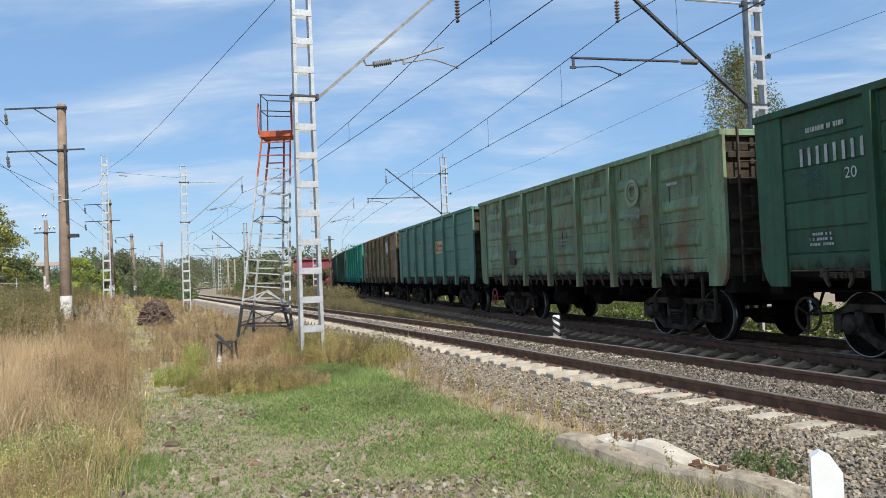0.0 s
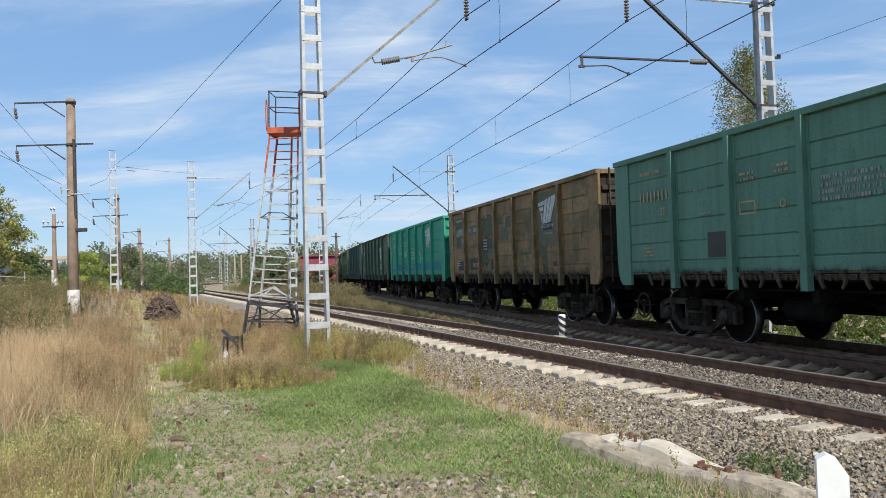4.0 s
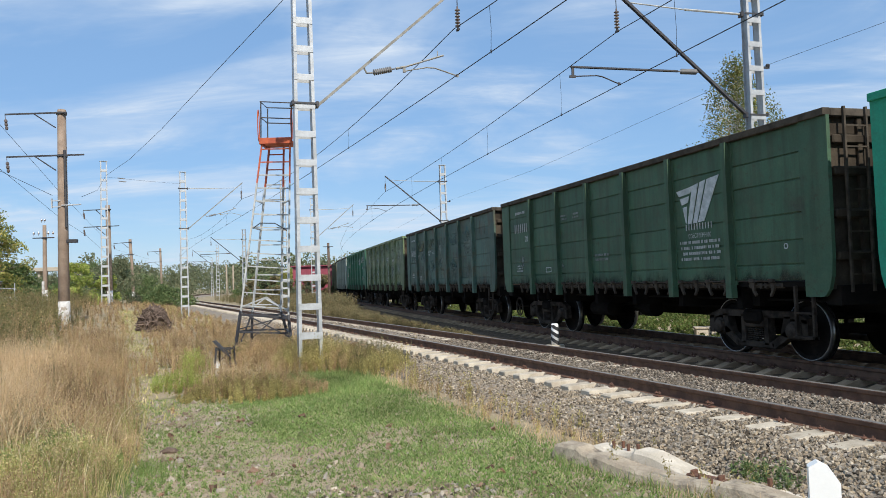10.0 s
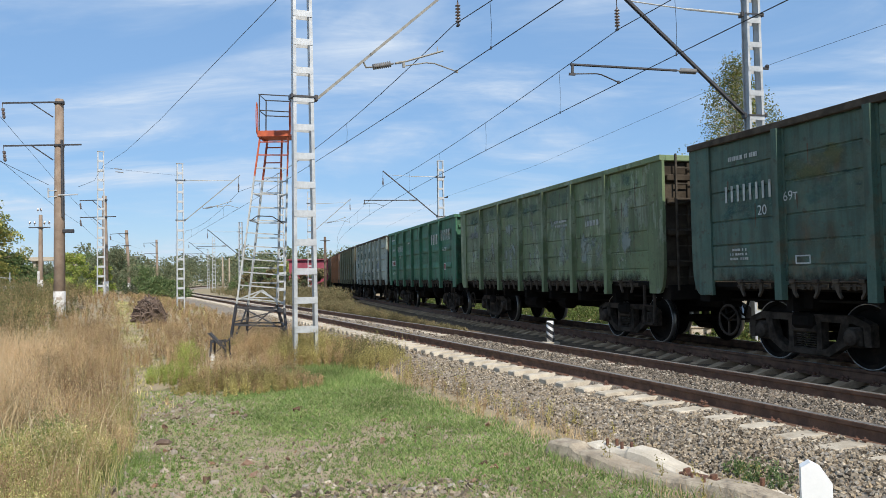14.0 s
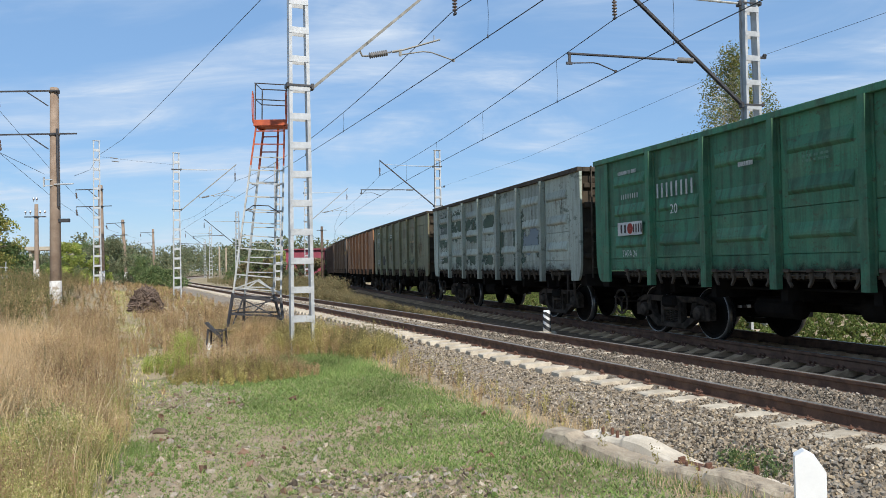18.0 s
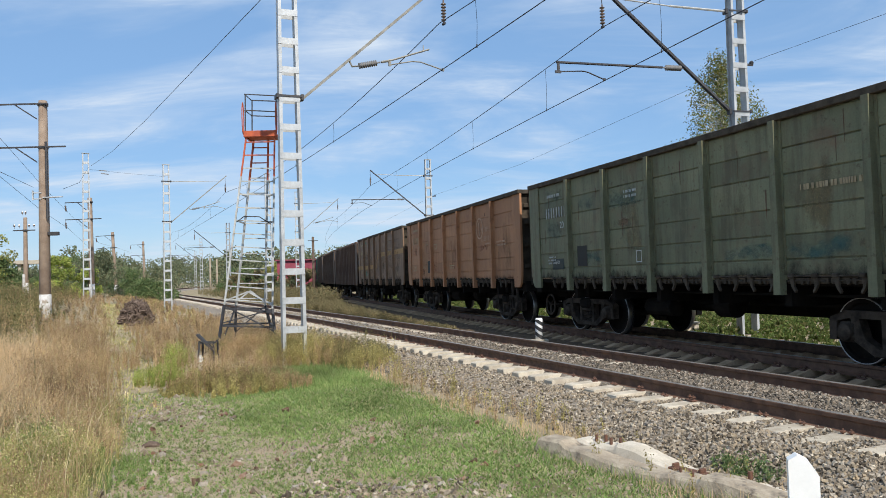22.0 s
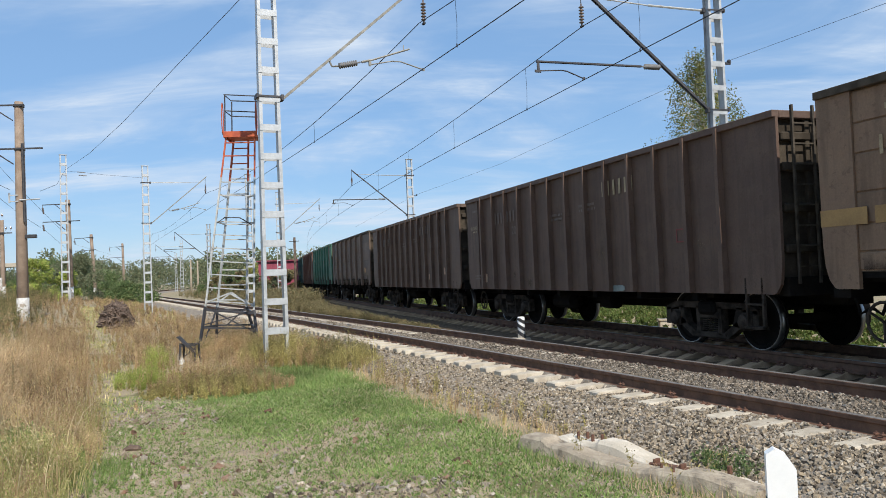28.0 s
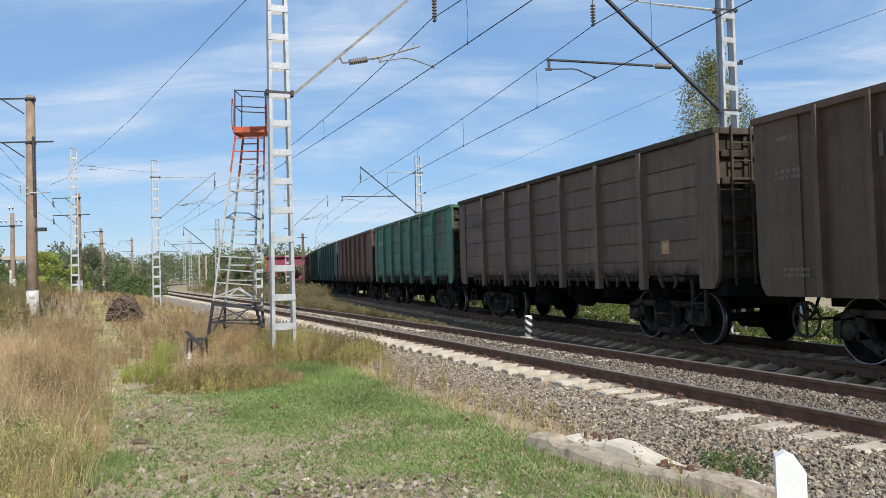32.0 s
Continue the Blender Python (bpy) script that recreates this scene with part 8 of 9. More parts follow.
    clump("brown_weeds", "tall dark withered weeds between the mast and the ballast", 120, -1.75, 17.4, 0.95, 0.9, 0.35, 0.85, LEAF_VERGE, 0.016)
    clump("yellow_weeds", "bushy yellowing weeds between the mast and the ballast", 90, -1.35, 16.4, 0.7, 0.9, 0.25, 0.65, LEAF_OLIVE, 0.014)
    clump("brown_weeds", "brown weeds round the feet of the tower", 170, -4.4, 19.7, 1.0, 0.6, 0.35, 0.8, LEAF_RUST, 0.015)
    clump("dark_weeds", "dark withered weeds round the feet of the tower", 70, -4.5, 19.9, 1.0, 0.5, 0.4, 0.8, LEAF_VERGE, 0.016)
    far_mid = lambda x, y: (x > path_x(y) + U(0.2, 0.9, x)) & (near_offset(x, y)[0] < -2.9) & (np.hypot(x + 12.0, y - 31.2) > 1.5)
    x, y = scatter(7600, -34, -4, 29, 85, far_mid)
    weeds("brown_weeds", "rust-brown weeds along the curved track", x, y, U(0.25, 0.6, x) * (0.5 + 0.8 * grain(x, y, 0.7, 4)), LEAF_RUST, 4, 11, 0.032, stem_w=0.010)
    x, y = scatter(1500, -34, -4, 29, 85, lambda x, y: far_mid(x, y) & (grain(x, y, 0.5) > 0.55))
    weeds("olive_weeds", "olive weeds along the curved track", x, y, U(0.3, 0.7, x), LEAF_OLIVE, 4, 11, 0.032, stem_w=0.010)
    # thin weeds on the ballast edge
    x, y = np.array([-0.75, -1.2, -0.55, -1.6, 0.35, 1.35, 1.6]), np.array([15.0, 15.8, 14.3, 16.6, 12.1, 9.7, 9.4])
    weeds("tall_weed", "thin branching weeds on the edge of the ballast", x, y, np.array([1.0, 0.9, 0.7, 0.9, 0.55, 0.4, 0.4]), LEAF_OLIVE, 6, 16, 0.016)
    # the creeping green mat, thinning out towards the stony ground
    mat_x = lambda y: np.interp(y, [5.0, 6.9, 7.6, 9.0, 12.3, 18.0], [1.6, 0.6, -0.6, -1.6, -3.4, -3.6])
    lush = lambda x, y: smooth01((x - mat_x(y) + 0.7) / 1.3)
    patchy = lambda x, y: 0.40 * grain(x, y, 1.3, 1) + 0.32 * grain(x, y, 3.7, 5) + 0.28 * grain(x, y, 9.1, 2)
    x, y = scatter(330000, -4.6, 2.6, 5.2, 18.2, lambda x, y: (toe(x, y) > U(0.15, 0.75, x)) & (lush(x, y) * (1.9 * (patchy(x, y) - 0.5) + 0.66 + 0.25 * smooth01((y - 9.5) / 4)) > U(0.0, 1.0, x)) & (y < 16.4 + RNG.normal(0, 0.5, len(x))))
    blades("creeping_grass", "low creeping green plants between stones", x, y, U(0.02, 0.07, x), 0.017, LEAF_GREEN, 1.5)
    x, y = scatter(34000, -3.6, 0.4, 12.6, 18.2, lambda x, y: (toe(x, y) > U(0.2, 0.7, x)) & (np.hypot((x + 2.0) / 1.2, (y - 15.4) / 2.3) < U(0.45, 1.15, x)))
    blades("short_grass", "lush green grass mound by the mast", x, y, U(0.05, 0.16, x), 0.008, LEAF_FRESH, 0.9)
    x, y = scatter(130000, -6, 1.0, 5.2, 13.4, lambda x, y: (x > verge_x(y) + U(-0.4, 0.3, x)) & (lush(x, y) < 0.9) & (patchy(x, y) > U(0.29, 0.62, x)))
    blades("creeping_grass", "sparse green patches on the stony ground", x, y, U(0.02, 0.05, x), 0.015, LEAF_GREEN, 1.4)
    x, y = scatter(7000, -4.4, -2.6, 6.8, 9.2, lambda x, y: np.hypot((x + 3.35) / 0.55, (y - 7.9) / 0.8) < U(0.4, 1.1, x))
    blades("short_grass", "green tuft beside the verge", x, y, U(0.04, 0.14, x), 0.008, LEAF_FRESH, 0.9)
    x, y = scatter(190000, -24, -4, 11, 52, lambda x, y: (abs(x - path_x(y)) < U(0.15, 0.7, x)) & (grain(x, y, 1.4, 2) > U(-0.2, 0.9, x)))
    blades("short_grass", "green grass on the trodden path", x, y, U(0.03, 0.11, x), 0.020, LEAF_MEADOW, 1.0)
    x, y = scatter(5200, -24, -4, 12, 52, lambda x, y: (abs(x - path_x(y)) < U(0.05, 1.0, x)) & (abs(x - path_x(y)) > U(0.1, 0.4, x)) & (grain(x, y, 1.1, 6) > U(0.0, 0.7, x)))
    weeds("low_weeds", "low trodden weeds on the path", x, y, U(0.05, 0.26, x), LEAF_OLIVE, 5, 9, 0.02, stem_w=0.007)
    x, y = scatter(3600, -24, -4, 12, 52, lambda x, y: (abs(x - path_x(y)) < U(0.1, 1.0, x)) & (abs(x - path_x(y)) > U(0.2, 0.5, x)))
    weeds("low_weeds", "low brown weeds on the path", x, y, U(0.08, 0.35, x), LEAF_RUST, 5, 9, 0.02, stem_w=0.007)
    x, y = scatter(1500, -6, 0.6, 5.2, 12.5, lambda x, y: (x > verge_x(y) + 0.1) & (toe(x, y) > 0.3))
    weeds("low_weeds", "small leafy weeds on the stony ground", x, y, U(0.03, 0.10, x), LEAF_GREEN, 6, 7, 0.012, spread=0.6, stem_w=0.003)
    x, y = scatter(16000, -4.6, 1.6, 5.2, 12.6, lambda x, y: (x > verge_x(y) - 0.2) & (toe(x, y) > 0.3) & (grain(x, y, 2.3, 6) > U(0.35, 0.9, x)))
    blades("dry_litter", "brown dry stalks and litter on the stony ground", x, y, U(0.02, 0.05, x), 0.006, LEAF_LITTER, 2.5)
    # dry litter at the foot of the ballast
    x, y = scatter(26000, -2.5, 3.4, 5.2, 16.5, lambda x, y: (abs(toe(x, y) - 0.15) < 0.42) & (grain(x, y, 1.6) > RNG.uniform(0.1, 0.8, len(x))))
    blades("dry_grass", "short dry grass at the foot of the ballast", x, y, RNG.uniform(0.04, 0.20, len(x)), 0.006, LEAF_DRY, 0.9)
    x, y = scatter(700, -2.6, 1.6, 8.5, 17, lambda x, y: (abs(toe(x, y) - 0.05) < 0.4) & (grain(x, y, 1.7, 2) > U(0.25, 0.8, x)))
    weeds("edge_weeds", "brown dried weeds at the foot of the ballast", x, y, U(0.12, 0.42, x), LEAF_RUST, 5, 12, 0.012, stem_w=0.004, z=np.full(len(x), -0.44))
    x, y = scatter(420, -2.5, 3.2, 6, 16, lambda x, y: (abs(toe(x, y) + 0.0) < 0.4))
    weeds("edge_weeds", "small dry weeds at the foot of the ballast", x, y, RNG.uniform(0.12, 0.34, len(x)), LEAF_OLIVE, 4, 9, 0.016, stem_w=0.004, z=np.full(len(x), -0.42))
    x, y = scatter(9000, 0.8, 2.9, 5.4, 8.6, lambda x, y: abs((x - 1.18) * 0.819 + (y - 8.15) * 0.573 + 0.24 + 0.06 * np.sin(7 * y)) < U(0.0, 0.13, x))
    blades("short_grass", "green tufts along the cast-off sleeper", x, y, U(0.04, 0.17, x), 0.008, LEAF_GREEN, 0.9)
    x, y = scatter(45, 2.55, 3.05, 6.3, 7.2, lambda x, y: toe(x, y) > -0.9)
    weeds("edge_weeds", "dark green weeds beside the guide post", x, y, RNG.uniform(0.12, 0.26, len(x)), LEAF_DARK, 6, 14, 0.018, z=np.full(len(x), -0.46))
    # beyond the train: low green growth
    ss, oo = RNG.uniform(-8, 75, 8000), RNG.uniform(2.8, 11, 8000)
    px, py, _ = FAR.at(ss, oo)
    weeds("green_scrub", "low sunlit green scrub behind the train", px, py, RNG.uniform(0.10, 0.32, len(px)) * (0.5 + 0.05 * oo) * (0.3 + 1.3 * grain(px, py, 1.1, 3)), LEAF_SCRUB, 4, 10, 0.055, z=ground_z(px, py))
    # between the tracks, far off: weeds and bushes that hide the train's foot
    ss = 26 + 104 * RNG.uniform(0, 1, 4000) ** 1.15
    f = RNG.uniform(0.1, 0.9, 4000)
    ax, ay, _ = NEAR.at(ss, 2.9)
    bx, by, _ = FAR.at(ss * 0.985, -2.6)
    px, py = ax + (bx - ax) * f, ay + (by - ay) * f
    weeds("brown_weeds", "dull brown weeds between the two tracks", px, py, RNG.uniform(0.3, 0.8, len(px)) * (0.25 + 0.9 * smooth01((ss - 24) / 40) + ss / 200), LEAF_DULL, 4, 11, 0.034, stem_w=0.010)
    ss = RNG.uniform(52, 120, 900)
    f = RNG.uniform(0.45, 0.98, 900)
    ax, ay, _ = NEAR.at(ss, 2.9)
    bx, by, _ = FAR.at(ss * 0.985, -2.3)
    px, py = ax + (bx - ax) * f, ay + (by - ay) * f
    weeds("scrub", "grey-green scrub beside the far train", px, py, RNG.uniform(0.5, 1.4, len(px)), LEAF_DULL, 5, 18, 0.07, stem_w=0.012)


build_plants()


def leaf_cloud(centres, radii, per, size, squash=1.0):
    """Leaves on and in a set of uneven clumps."""
    out = []
    for (cx, cy, cz), r in zip(centres, radii):
        d = RNG.normal(0, 1, (per, 3))
        d /= np.linalg.norm(d, axis=1)[:, None]
        rr = r * RNG.uniform(0.35, 1.08, per) ** 0.6
        out.append(np.c_[cx + d[:, 0] * rr, cy + d[:, 1] * rr, cz + d[:, 2] * rr * squash])
    c = np.vstack(out)
    n = len(c)
    s = size * RNG.uniform(0.6, 1.3, n)
    d1 = RNG.normal(0, 1, (n, 3)); d1 /= np.linalg.norm(d1, axis=1)[:, None]
    d2 = np.cross(d1, RNG.normal(0, 1, (n, 3))); d2 /= np.linalg.norm(d2, axis=1)[:, None]
    q = np.zeros((n, 4, 3))
    q[:, 0], q[:, 1], q[:, 2], q[:, 3] = c - d1 * s[:, None], c + d2 * s[:, None] * 0.55, c + d1 * s[:, None], c - d2 * s[:, None] * 0.55
    f = (np.arange(n)[:, None, None] * 4 + np.array([[0, 1, 2], [0, 2, 3]])[None]).reshape(-1, 3)
    return q.reshape(-1, 3), f


def tree(name, label, x, y, h, spread, low, material, bark, clumps=40, per=90, size=0.11, trunk=0.14, category="tree", droop=False, cone=False, puff=1.0):
    z0 = float(ground_z(x, y)) - 0.1
    ob = thing(name, label, category, Matrix.Translation((x, y, z0)))
    g = Geo()
    wob = [(0, 0, 0), (0.05 * h * RNG.uniform(-0.4, 0.4), 0.02 * h, h * 0.35), (0.05 * h * RNG.uniform(-0.6, 0.6), 0.0, h * 0.7), (0.03 * h * RNG.uniform(-1, 1), 0, h * 0.95)]
    g.tube(wob, [trunk, trunk * 0.75, trunk * 0.4, trunk * 0.12], 9)
    cs, rs = [], []
    for i in range(clumps):
        f = RNG.uniform(0, 1)
        zc = h * (low + (0.97 - low) * f)
        rad = spread * ((1.02 - f) ** 0.8 if cone else 1 - 0.72 * max(0, f - 0.35) / 0.65) * math.sqrt(RNG.uniform(0.05, 1))
        a = RNG.uniform(0, 2 * math.pi)
        c = Vector((rad * math.cos(a), rad * math.sin(a), zc))
        cs.append(tuple(c)); rs.append(spread * puff * RNG.uniform(0.16, 0.34))
        root = Vector((0, 0, max(h * 0.12, zc - rad * RNG.uniform(0.4, 0.9))))
        mid = root.lerp(c, 0.55) + Vector((0, 0, 0.12 * rad))
        end = c + Vector((0, 0, -0.25 * rad if droop else 0))
        g.tube([root, mid, end], [trunk * 0.30, trunk * 0.18, trunk * 0.05], 5, caps=False)
    piece("trunk", g.mesh("trunk", bark, True, fix=False), ob, None, "trunk with its limbs")
    v, f = leaf_cloud(cs, rs, per, size, 1.5 if droop else 0.85)
    piece("crown", tri_mesh("crown", v, f, material), ob, None, "uneven leafy crown")
    return ob


tree("birch_tree", "thin birch with sparse yellowing leaves behind the train", 13.55, 34.5, 11.7, 3.5, 0.40, LEAF_BIRCH, M_BIRCH, 270, 70, 0.05, 0.13, droop=True, cone=True, puff=0.5)
tree("broadleaf_tree", "broad green tree turning yellow at the verge", -29.5, 49.0, 7.4, 3.0, 0.16, LEAF_TREE, M_BARK, 110, 150, 0.085, 0.18, puff=0.7)
tree("broadleaf_tree", "broad green tree turning yellow at the verge", -32.8, 50.7, 8.4, 3.4, 0.12, LEAF_TREE, M_BARK, 95, 120, 0.09, 0.2, puff=0.7)
tree("bush", "dark green bush under the trees", -27.6, 50.5, 2.8, 2.0, 0.10, LEAF_DARK, M_BARK, 44, 180, 0.085, 0.08, "bush")
tree("bush", "bright yellow-green bush beside the slender mast", -27.3, 58.0, 3.1, 1.5, 0.06, LEAF_LIME, M_BARK, 46, 150, 0.07, 0.07, "bush")
tree("bush", "bright yellow-green bush beside the slender mast", -26.0, 60.0, 2.4, 1.2, 0.06, LEAF_LIME, M_BARK, 34, 140, 0.07, 0.06, "bush")
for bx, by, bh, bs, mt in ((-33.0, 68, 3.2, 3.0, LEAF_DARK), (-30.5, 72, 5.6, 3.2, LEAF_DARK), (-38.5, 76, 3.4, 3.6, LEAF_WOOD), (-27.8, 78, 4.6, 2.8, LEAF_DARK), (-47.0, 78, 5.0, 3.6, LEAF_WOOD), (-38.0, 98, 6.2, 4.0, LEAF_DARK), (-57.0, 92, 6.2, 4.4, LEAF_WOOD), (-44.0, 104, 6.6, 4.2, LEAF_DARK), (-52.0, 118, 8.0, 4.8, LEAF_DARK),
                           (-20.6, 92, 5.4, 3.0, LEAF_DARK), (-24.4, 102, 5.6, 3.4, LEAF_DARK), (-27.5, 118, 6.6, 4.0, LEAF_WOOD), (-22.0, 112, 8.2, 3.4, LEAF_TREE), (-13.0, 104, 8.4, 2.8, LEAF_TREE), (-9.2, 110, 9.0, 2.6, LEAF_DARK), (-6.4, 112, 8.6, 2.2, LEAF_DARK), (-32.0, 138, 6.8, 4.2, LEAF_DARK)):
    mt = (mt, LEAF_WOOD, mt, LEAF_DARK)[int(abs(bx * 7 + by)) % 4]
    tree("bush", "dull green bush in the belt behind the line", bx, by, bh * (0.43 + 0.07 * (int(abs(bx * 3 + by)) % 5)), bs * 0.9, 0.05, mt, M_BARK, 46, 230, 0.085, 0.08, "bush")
for i in range(9):
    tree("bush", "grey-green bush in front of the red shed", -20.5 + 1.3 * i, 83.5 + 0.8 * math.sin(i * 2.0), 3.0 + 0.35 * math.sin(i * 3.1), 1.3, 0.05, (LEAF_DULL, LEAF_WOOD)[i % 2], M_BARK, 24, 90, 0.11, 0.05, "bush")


def far_woods():
    cs, rs = [], []
    for i in range(620):
        d = RNG.uniform(150, 420)
        a = RNG.uniform(-0.62, 0.05)
        x, y = d * math.sin(a), d * math.cos(a)
        if abs(float(NEAR.at(min(y * 1.07, 290))[0]) - x) < 9 and y < 290:
            continue
        h = RNG.uniform(0.45, 0.85) * (4.6 + 0.026 * d)
        if -0.56 < x / y < -0.45:
            h *= 0.5
        for j in range(5):
            cs.append((x + RNG.normal(0, 2.2), y + RNG.normal(0, 2.2), h * (0.15 + 0.2 * j) + 0.3))
            rs.append(RNG.uniform(1.6, 3.4) * (1.1 - 0.1 * j))
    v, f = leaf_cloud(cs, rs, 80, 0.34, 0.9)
    tagged(new("far_woods", tri_mesh("far_woods", v, f, LEAF_WOOD)), "belt of mixed woods on the horizon with haze in its leaf colour", "woods", kind="stuff")


far_woods()


# ---------------------------------------------------------------- heap, shed, bridge, stones
def root_heap():
    ob = thing("heap_of_roots", "round heap of dug-up roots and old brown wood", "heap", Matrix.Translation((-12.15, 32.6, float(ground_z(-12.15, 32.6)) + 0.0)) @ Matrix.Scale(0.98, 4))
    core = Geo()
    n, m = 12, 7
    for i in range(m + 1):
        for j in range(n):
            b, a = math.pi / 2 * i / m, 2 * math.pi * j / n
            r = 0.62 * (1 + 0.14 * math.sin(j * 2.4 + i * 1.7))
            core.v.append((r * math.cos(b) * math.cos(a), r * math.cos(b) * math.sin(a), 0.98 * r / 0.62 * math.sin(b)))
    for i in range(m):
        for j in range(n):
            core.f.append((i * n + j, i * n + (j + 1) % n, (i + 1) * n + (j + 1) % n, (i + 1) * n + j))
    piece("core", core.mesh("core", M_DEADWOOD), ob)
    rng = np.random.default_rng(3)
    for k in range(250):
        a, b = rng.uniform(0, 2 * math.pi), math.asin(rng.uniform(0.02, 0.98))
        c = Vector((0.66 * math.cos(b) * math.cos(a), 0.66 * math.cos(b) * math.sin(a), 1.02 * math.sin(b)))
        d = Vector(rng.normal(0, 1, 3)).normalized() * rng.uniform(0.08, 0.26)
        w = rng.uniform(0.02, 0.055)
        piece("root_stub", Geo().tube([c - d, c + Vector(rng.normal(0, 0.03, 3)), c + d], [w * 0.8, w, w * 0.35], 4).mesh("root_stub", M_DEADWOOD), ob)


root_heap()


def verge_house():
    ob = thing("garden_shed", "low brick shed with a grey roof behind the trees", "shed", Matrix.Translation((-31.6, 52.0, 0.6)))
    M_BRICKS = shade("dull_brick", (0.30, 0.12, 0.075), (0.24, 0.10, 0.065), 5, 0.9, 0, 40, 0.3)
    piece("wall", Geo().box(-2.0, 1.6, -1.5, 1.5, -0.6, 1.75).mesh("wall", M_BRICKS), ob)
    piece("roof", Geo().prism([(-2.4, 1.72), (2.2, 1.55), (2.2, 1.65), (-2.4, 2.25)], -1.9, 1.9).mesh("roof", M_WEATHERED), ob, None, "grey sheet roof")
    for x in (-1.2, 0.5):
        piece("window", Geo().box(x - 0.3, x + 0.3, -1.53, -1.49, 0.6, 1.2).mesh("window", M_BLACK), ob, None, "small dark window")
    fe = thing("sheet_fence", "grey sheet metal fence with pale rails", "fence", Matrix.Translation((-27.9, 46.5, 0.45)))
    for i in range(7):
        piece("fence_panel", Geo().box(i * 0.7 - 2.4, i * 0.7 - 1.72, -0.02, 0.02, -0.3, 1.0 - 0.02 * i, 0.005).mesh("fence_panel", M_GALV), fe)
    for i in range(4):
        piece("post", Geo().tube([(i * 1.5 - 2.3, 0.08, -0.4), (i * 1.5 - 2.3, 0.08, 1.7)], 0.03, 6).mesh("post", M_GALV), fe)
    piece("top_rail", Geo().tube([(-2.4, 0.08, 1.7), (2.3, 0.08, 1.35)], 0.03, 6).mesh("top_rail", M_GALV), fe)


verge_house()


def far_bridge():
    ob = thing("road_bridge", "pale concrete road bridge far beyond the trees", "bridge", Matrix.Translation((-128.0, 236.0, 0.0)) @ Matrix.Rotation(0.1, 4, "Z"))
    piece("deck", Geo().box(-34, 34, -4, 4, 8.3, 9.4).mesh("deck", M_SLEEPER), ob)
    for x in range(-30, 31, 12):
        piece("pier", Geo().box(x - 0.6, x + 0.6, -3, 3, -1, 8.3).mesh("pier", M_SLEEPER), ob)


far_bridge()


def concrete_box():
    x, y = 7.55, 22.4
    ob = thing("concrete_box", "pale concrete cable box beyond the train", "box", Matrix.Translation((x, y, float(ground_z(x, y)))) @ Matrix.Rotation(-0.2, 4, "Z"))
    piece("body", Geo().box(-0.28, 0.28, -0.22, 0.22, -0.1, 0.26, 0.02).mesh("body", M_SLEEPER), ob)
    piece("lid", Geo().box(-0.31, 0.31, -0.25, 0.25, 0.26, 0.31, 0.01).mesh("lid", M_CONCRETE), ob)
    for dx in (-0.1, 0.12):
        piece("hole", Geo().lathe((dx, -0.225, 0.12), (0, -1, 0), [(0, 0.03), (0.006, 0.028)], 8).mesh("hole", M_BLACK), ob)


concrete_box()


# ---------------------------------------------------------------- stones
CUBE = np.array([(x, y, z) for x in (-1, 1) for y in (-1, 1) for z in (-1, 1)], float)
CUBE_T = np.array([(0, 1, 3), (0, 3, 2), (4, 6, 7), (4, 7, 5), (0, 4, 5), (0, 5, 1), (2, 3, 7), (2, 7, 6), (0, 2, 6), (0, 6, 4), (1, 5, 7), (1, 7, 3)])


def stones(name, label, c, size, material, category="gravel", flat=0.75):
    n = len(c)
    s = size[:, None] * RNG.uniform(0.6, 1.25, (n, 3)) * np.array([1, 1, flat])
    v = CUBE[None] * RNG.uniform(0.55, 1.05, (n, 8, 3)) * s[:, None, :] * 0.5
    q = RNG.normal(0, 1, (n, 4)); q /= np.linalg.norm(q, axis=1)[:, None]
    w, x, y, z = q.T
    R = np.stack([np.stack([1 - 2 * (y * y + z * z), 2 * (x * y - z * w), 2 * (x * z + y * w)], -1), np.stack([2 * (x * y + z * w), 1 - 2 * (x * x + z * z), 2 * (y * z - x * w)], -1), np.stack([2 * (x * z - y * w), 2 * (y * z + x * w), 1 - 2 * (x * x + y * y)], -1)], 1)
    v = np.einsum("nij,nkj->nki", R, v) + c[:, None, :]
    f = (np.arange(n)[:, None, None] * 8 + CUBE_T[None]).reshape(-1, 3)
    tagged(new(name, tri_mesh(name, v.reshape(-1, 3), f, material)), label, category, kind="stuff")


def bed_height(o, bed):
    return np.interp(o, [a for a, _ in bed], [b for _, b in bed])


rs = np.random.default_rng(6)
NEAR_SLEEPERS = [-3.0]
while NEAR_SLEEPERS[-1] < 118:
    NEAR_SLEEPERS.append(NEAR_SLEEPERS[-1] + 0.545 + rs.normal(0, 0.012))
FAR_SLEEPERS = list(np.arange(2.0, 60, 0.56))


def lush_at(x, y):
    """How thick the green mat is."""
    return smooth01((x - np.interp(y, [5.0, 6.9, 7.6, 9.0, 12.3, 18.0], [1.6, 0.6, -0.6, -1.6, -3.4, -3.6]) + 0.7) / 1.3)


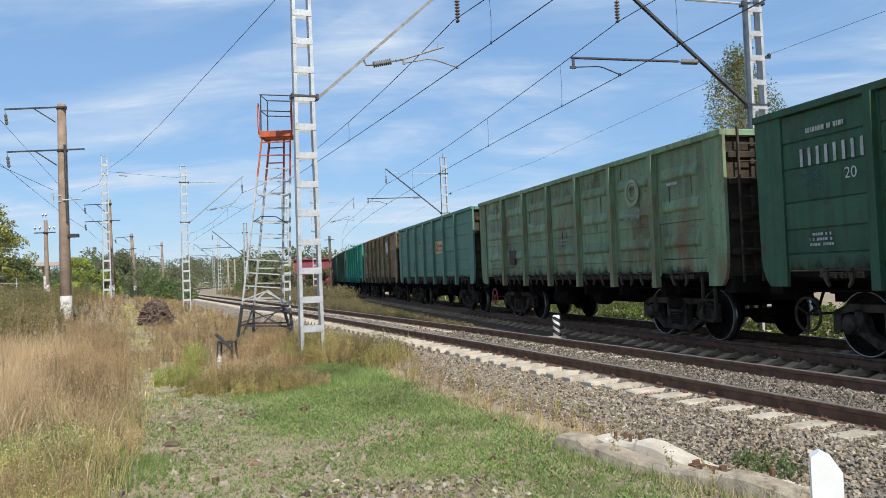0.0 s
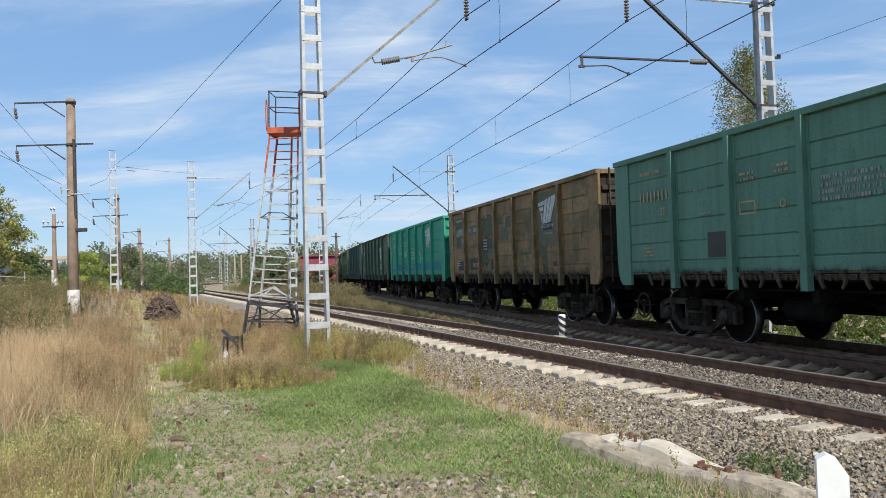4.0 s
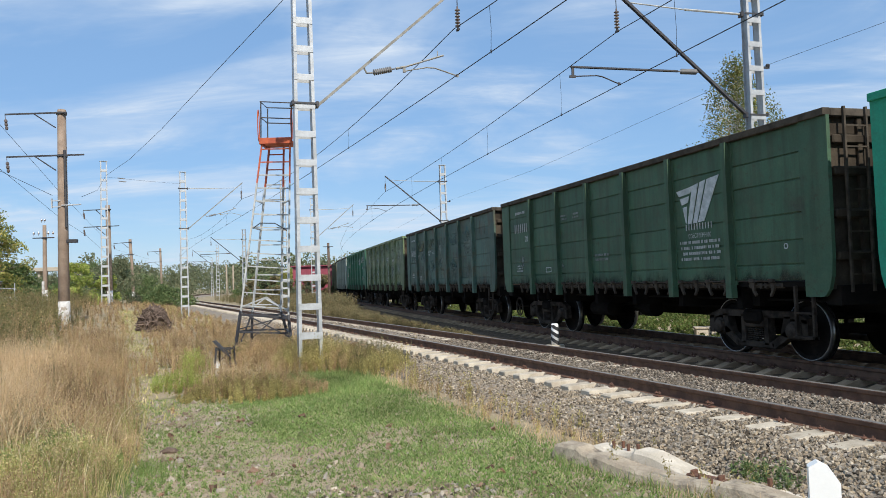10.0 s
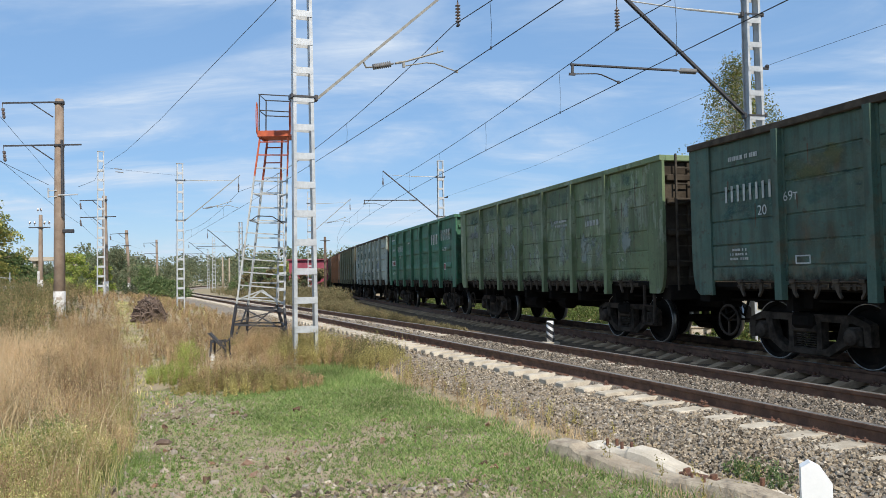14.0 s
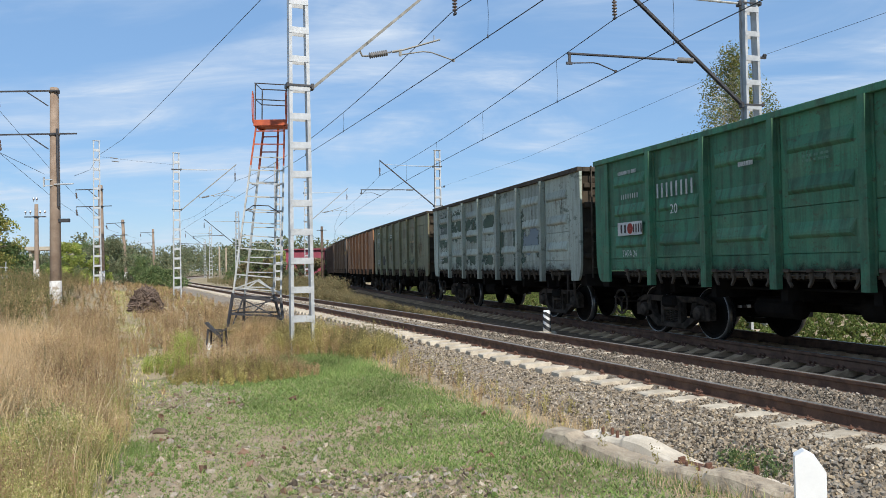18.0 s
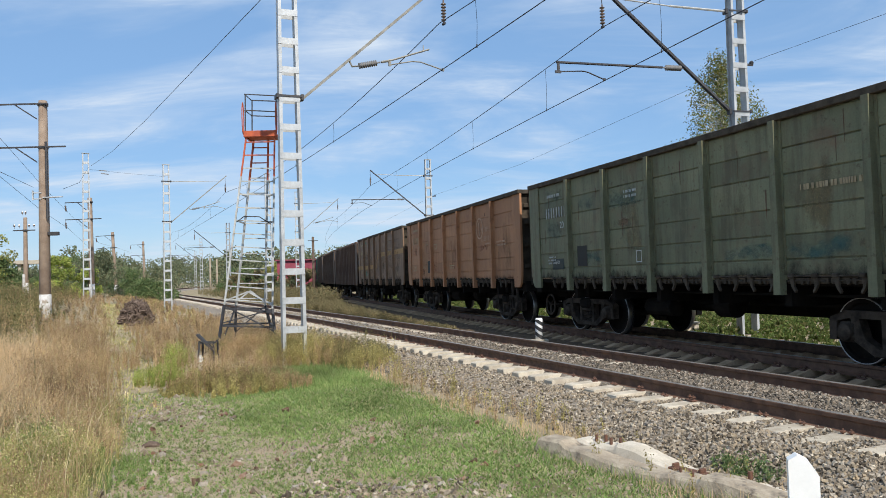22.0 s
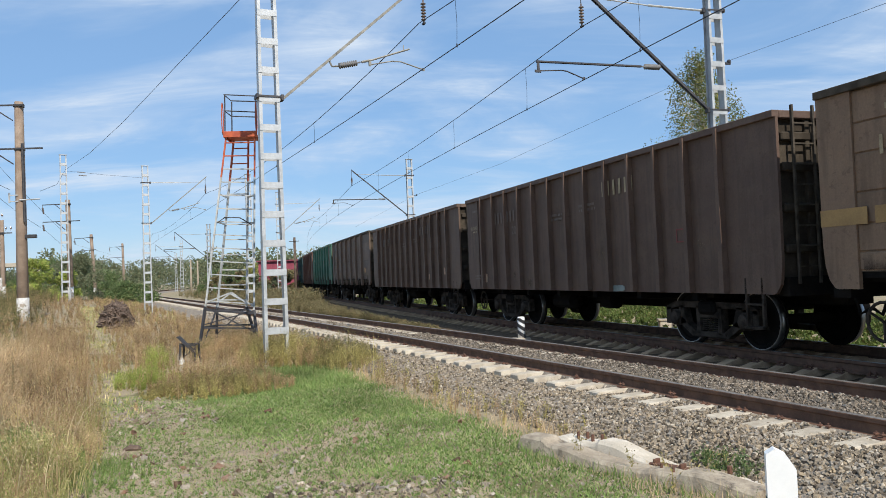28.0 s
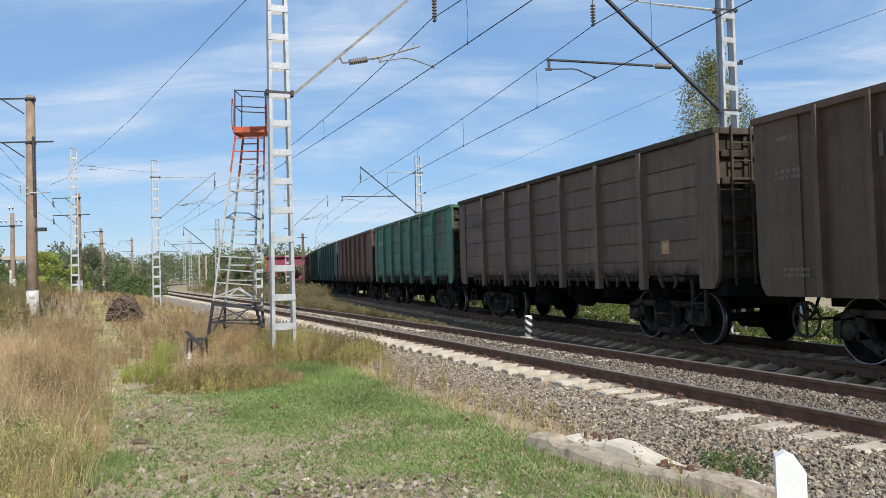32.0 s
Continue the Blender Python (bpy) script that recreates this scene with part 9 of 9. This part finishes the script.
def ballast_stones():
    def lay(line, n, s0, s1, o0, o1, z_extra, smin, smax, material, name, label):
        s, o = RNG.uniform(s0, s1, n), RNG.uniform(o0, o1, n)
        sl = np.array(NEAR_SLEEPERS if line is NEAR else FAR_SLEEPERS)
        gap = abs(s[:, None] - sl[None]).min(1)
        cover = RNG.uniform(-0.04, 0.14, len(sl))[abs(s[:, None] - sl[None]).argmin(1)]
        seat = ((o < -0.86) & (o > -1.36 + cover)) | ((o > 0.25 - 0.02 * (s - 14)) & (o < 0.75) & (s > 13.5)) if line is NEAR else (abs(o) < 1.36)
        keep = (abs(abs(o) - 0.797) > 0.085) & ~(seat & (gap < 0.140) & (RNG.uniform(0, 1, n) > 0.05))
        s, o = s[keep], o[keep]
        x, y, _ = line.at(s, o)
        stones(name, label, np.c_[x, y, bed_height(o, BED_NEAR if line is NEAR else BED) - (near_dip(s, o) if line is NEAR else 0) + z_extra + RNG.uniform(-0.012, 0.018, len(s))], RNG.uniform(smin, smax, len(s)), material)
    lay(NEAR, 40000, 3.5, 18, -2.75, -1.1, 0.0, 0.018, 0.048, M_STONE, "ballast_stones", "loose pale ballast stones on the shoulder")
    lay(NEAR, 7000, -8, 3.5, -2.7, 2.2, 0.004, 0.030, 0.060, M_STONE, "ballast_stones", "loose ballast stones beside the path")
    lay(NEAR, 7500, 3.5, 20, -1.4, -0.88, 0.006, 0.020, 0.044, M_STONE, "ballast_stones", "loose pale ballast stones between sleeper ends")
    lay(NEAR, 26000, 3.5, 22, -0.72, 0.72, 0.014, 0.022, 0.046, M_STONE_GREY, "ballast_stones", "loose ballast stones between the rails")
    lay(NEAR, 16000, 3.5, 24, 0.88, 2.2, 0.012, 0.026, 0.054, M_STONE_GREY, "ballast_stones", "loose grey ballast stones between the tracks")
    lay(NEAR, 15000, 18, 48, -2.7, 2.4, 0.0, 0.03, 0.065, M_STONE, "ballast_stones", "loose ballast stones farther along")
    lay(FAR, 9000, 5, 34, -2.6, 2.0, -0.078, 0.022, 0.046, M_STONE_DARK, "ballast_stones", "loose grey ballast stones on the train's track")
    # stones on the path
    x, y = scatter(15000, -5.5, 2.2, 5.0, 13.5, lambda x, y: (toe(x, y) > 0.2) & (x > verge_x(y) - 0.1) & (grain(x, y, 1.3, 1) < RNG.uniform(0.15, 0.85, len(x))))
    k = (lush_at(x, y) < RNG.uniform(0.25, 0.85, len(x)))
    x, y = x[k], y[k]
    stones("pebbles", "scattered pale stones and rubble on the path", np.c_[x, y, ground_z(x, y) + 0.004], 0.012 + 0.085 * RNG.uniform(0, 1, len(x)) ** 6, M_PEBBLE, "stones", 0.5)
    x, y = scatter(30000, -5.5, 2.2, 5.0, 13.0, lambda x, y: (toe(x, y) > 0.2) & (x > verge_x(y) - 0.1) & (grain(x, y, 1.3, 1) < RNG.uniform(0.2, 1.0, len(x))))
    stones("grit", "fine earthy grit on the path", np.c_[x, y, ground_z(x, y) + 0.002], 0.008 + 0.022 * RNG.uniform(0, 1, len(x)) ** 2, M_PEBBLE, "stones", 0.5)
    x, y = scatter(260, -4.0, 1.0, 5.6, 11.5, lambda x, y: (toe(x, y) > 0.4) & (x > verge_x(y) + 0.3) & (grain(x, y, 1.9, 4) > 0.45))
    stones("dark_rubble", "dark brown clods and bits of brick on the path", np.c_[x, y, ground_z(x, y) + 0.006], 0.02 + 0.09 * RNG.uniform(0, 1, len(x)) ** 3, M_CLOD, "stones", 0.45)
    x, y = scatter(900, -1.3, 0.5, 5.0, 7.2, lambda x, y: grain(x, y, 2.0, 3) > 0.35)
    stones("pebbles", "small heap of gravel on the path", np.c_[x, y, ground_z(x, y) + 0.01], RNG.uniform(0.02, 0.06, len(x)), M_STONE, "stones", 0.7)


M_CLOD = shade("brown_clod", (0.16, 0.085, 0.055), (0.22, 0.15, 0.105), 20, 1.0, 0, 60, 0.5, island=0.5, spec=0.1)
ballast_stones()
x, y = -3.2, 9.0
st = thing("wood_block", "small dark block of old wood on the path", "block", Matrix.Translation((x, y, float(ground_z(x, y)) + 0.0)) @ Matrix.Rotation(0.3, 4, "Z"))
piece("block", Geo().tube([(-0.11, 0, 0.01), (-0.03, 0.012, 0.03), (0.05, 0.0, 0.02), (0.10, 0.01, 0.0)], [0.02, 0.04, 0.036, 0.012], 7).mesh("block", M_DEADWOOD), st)


# ---------------------------------------------------------------- sleepers and rail fastenings
def sleeper_mesh(name, material, half=0.115, drop=0.0):
    """A concrete sleeper across the track (its length along y), raised under the rails."""
    g = Geo()
    prof = [(-1.35, -0.215), (-1.33, -0.198), (-0.87, -0.190), (-0.55, -0.190), (-0.40, -0.245), (0.40, -0.245), (0.55, -0.190), (0.87, -0.190), (1.33, -0.198), (1.35, -0.215)]
    for y, z in prof:
        z += drop * (0.5 - 2.4 * max(0.0, abs(y) - 0.86) / 0.49)
        w = half if abs(y) > 0.5 else half - 0.015
        g.v += [(-w - 0.035, y, -0.40), (-w, y, z - 0.006), (-w + 0.012, y, z), (w - 0.012, y, z), (w, y, z - 0.006), (w + 0.035, y, -0.40)]
    n = len(prof)
    for i in range(n - 1):
        for j in range(5):
            a = 6 * i + j
            g.f.append((a, a + 1, a + 7, a + 6))
    g.f += [(0, 1, 2, 3, 4, 5), tuple(6 * (n - 1) + j for j in (5, 4, 3, 2, 1, 0))]
    return g.mesh(name, material)


SL_NEAR, SL_FAR = sleeper_mesh("sleeper", M_SLEEPER), sleeper_mesh("sleeper", M_SLEEPER_OLD, 0.10, 0.055)
CLIP = Geo().box(-0.075, 0.075, -0.05, 0.05, -0.195, -0.172, 0.006).tube([(-0.045, 0.0, -0.18), (-0.045, 0.0, -0.105)], 0.012, 6).tube([(0.045, 0.0, -0.18), (0.045, 0.0, -0.105)], 0.012, 6).box(-0.07, -0.02, -0.028, 0.028, -0.15, -0.125, 0.006).box(0.02, 0.07, -0.028, 0.028, -0.15, -0.125, 0.006).mesh("rail_clip", M_RUST)
for s_ in NEAR_SLEEPERS:
    piece("sleeper", SL_NEAR, near_track, NEAR.frame_at(s_, 0, 0.028) @ Matrix.Rotation(rs.normal(0, 0.01), 4, "Z"))
    if 2.5 < s_ < 46:
        piece("rail_clip", CLIP, near_track, NEAR.frame_at(s_ + rs.normal(0, 0.02), -0.905, -0.012 + rs.normal(0, 0.01)) @ Matrix.Rotation(rs.normal(0, 0.2), 4, "Z") @ Matrix.Scale(rs.uniform(0.75, 1.0), 4))
for s_ in FAR_SLEEPERS:
    piece("sleeper", SL_FAR, far_track, FAR.frame_at(s_, 0, 0))
    if 5 < s_ < 32:
        piece("rail_clip", CLIP, far_track, FAR.frame_at(s_, -0.92, 0))


motions()
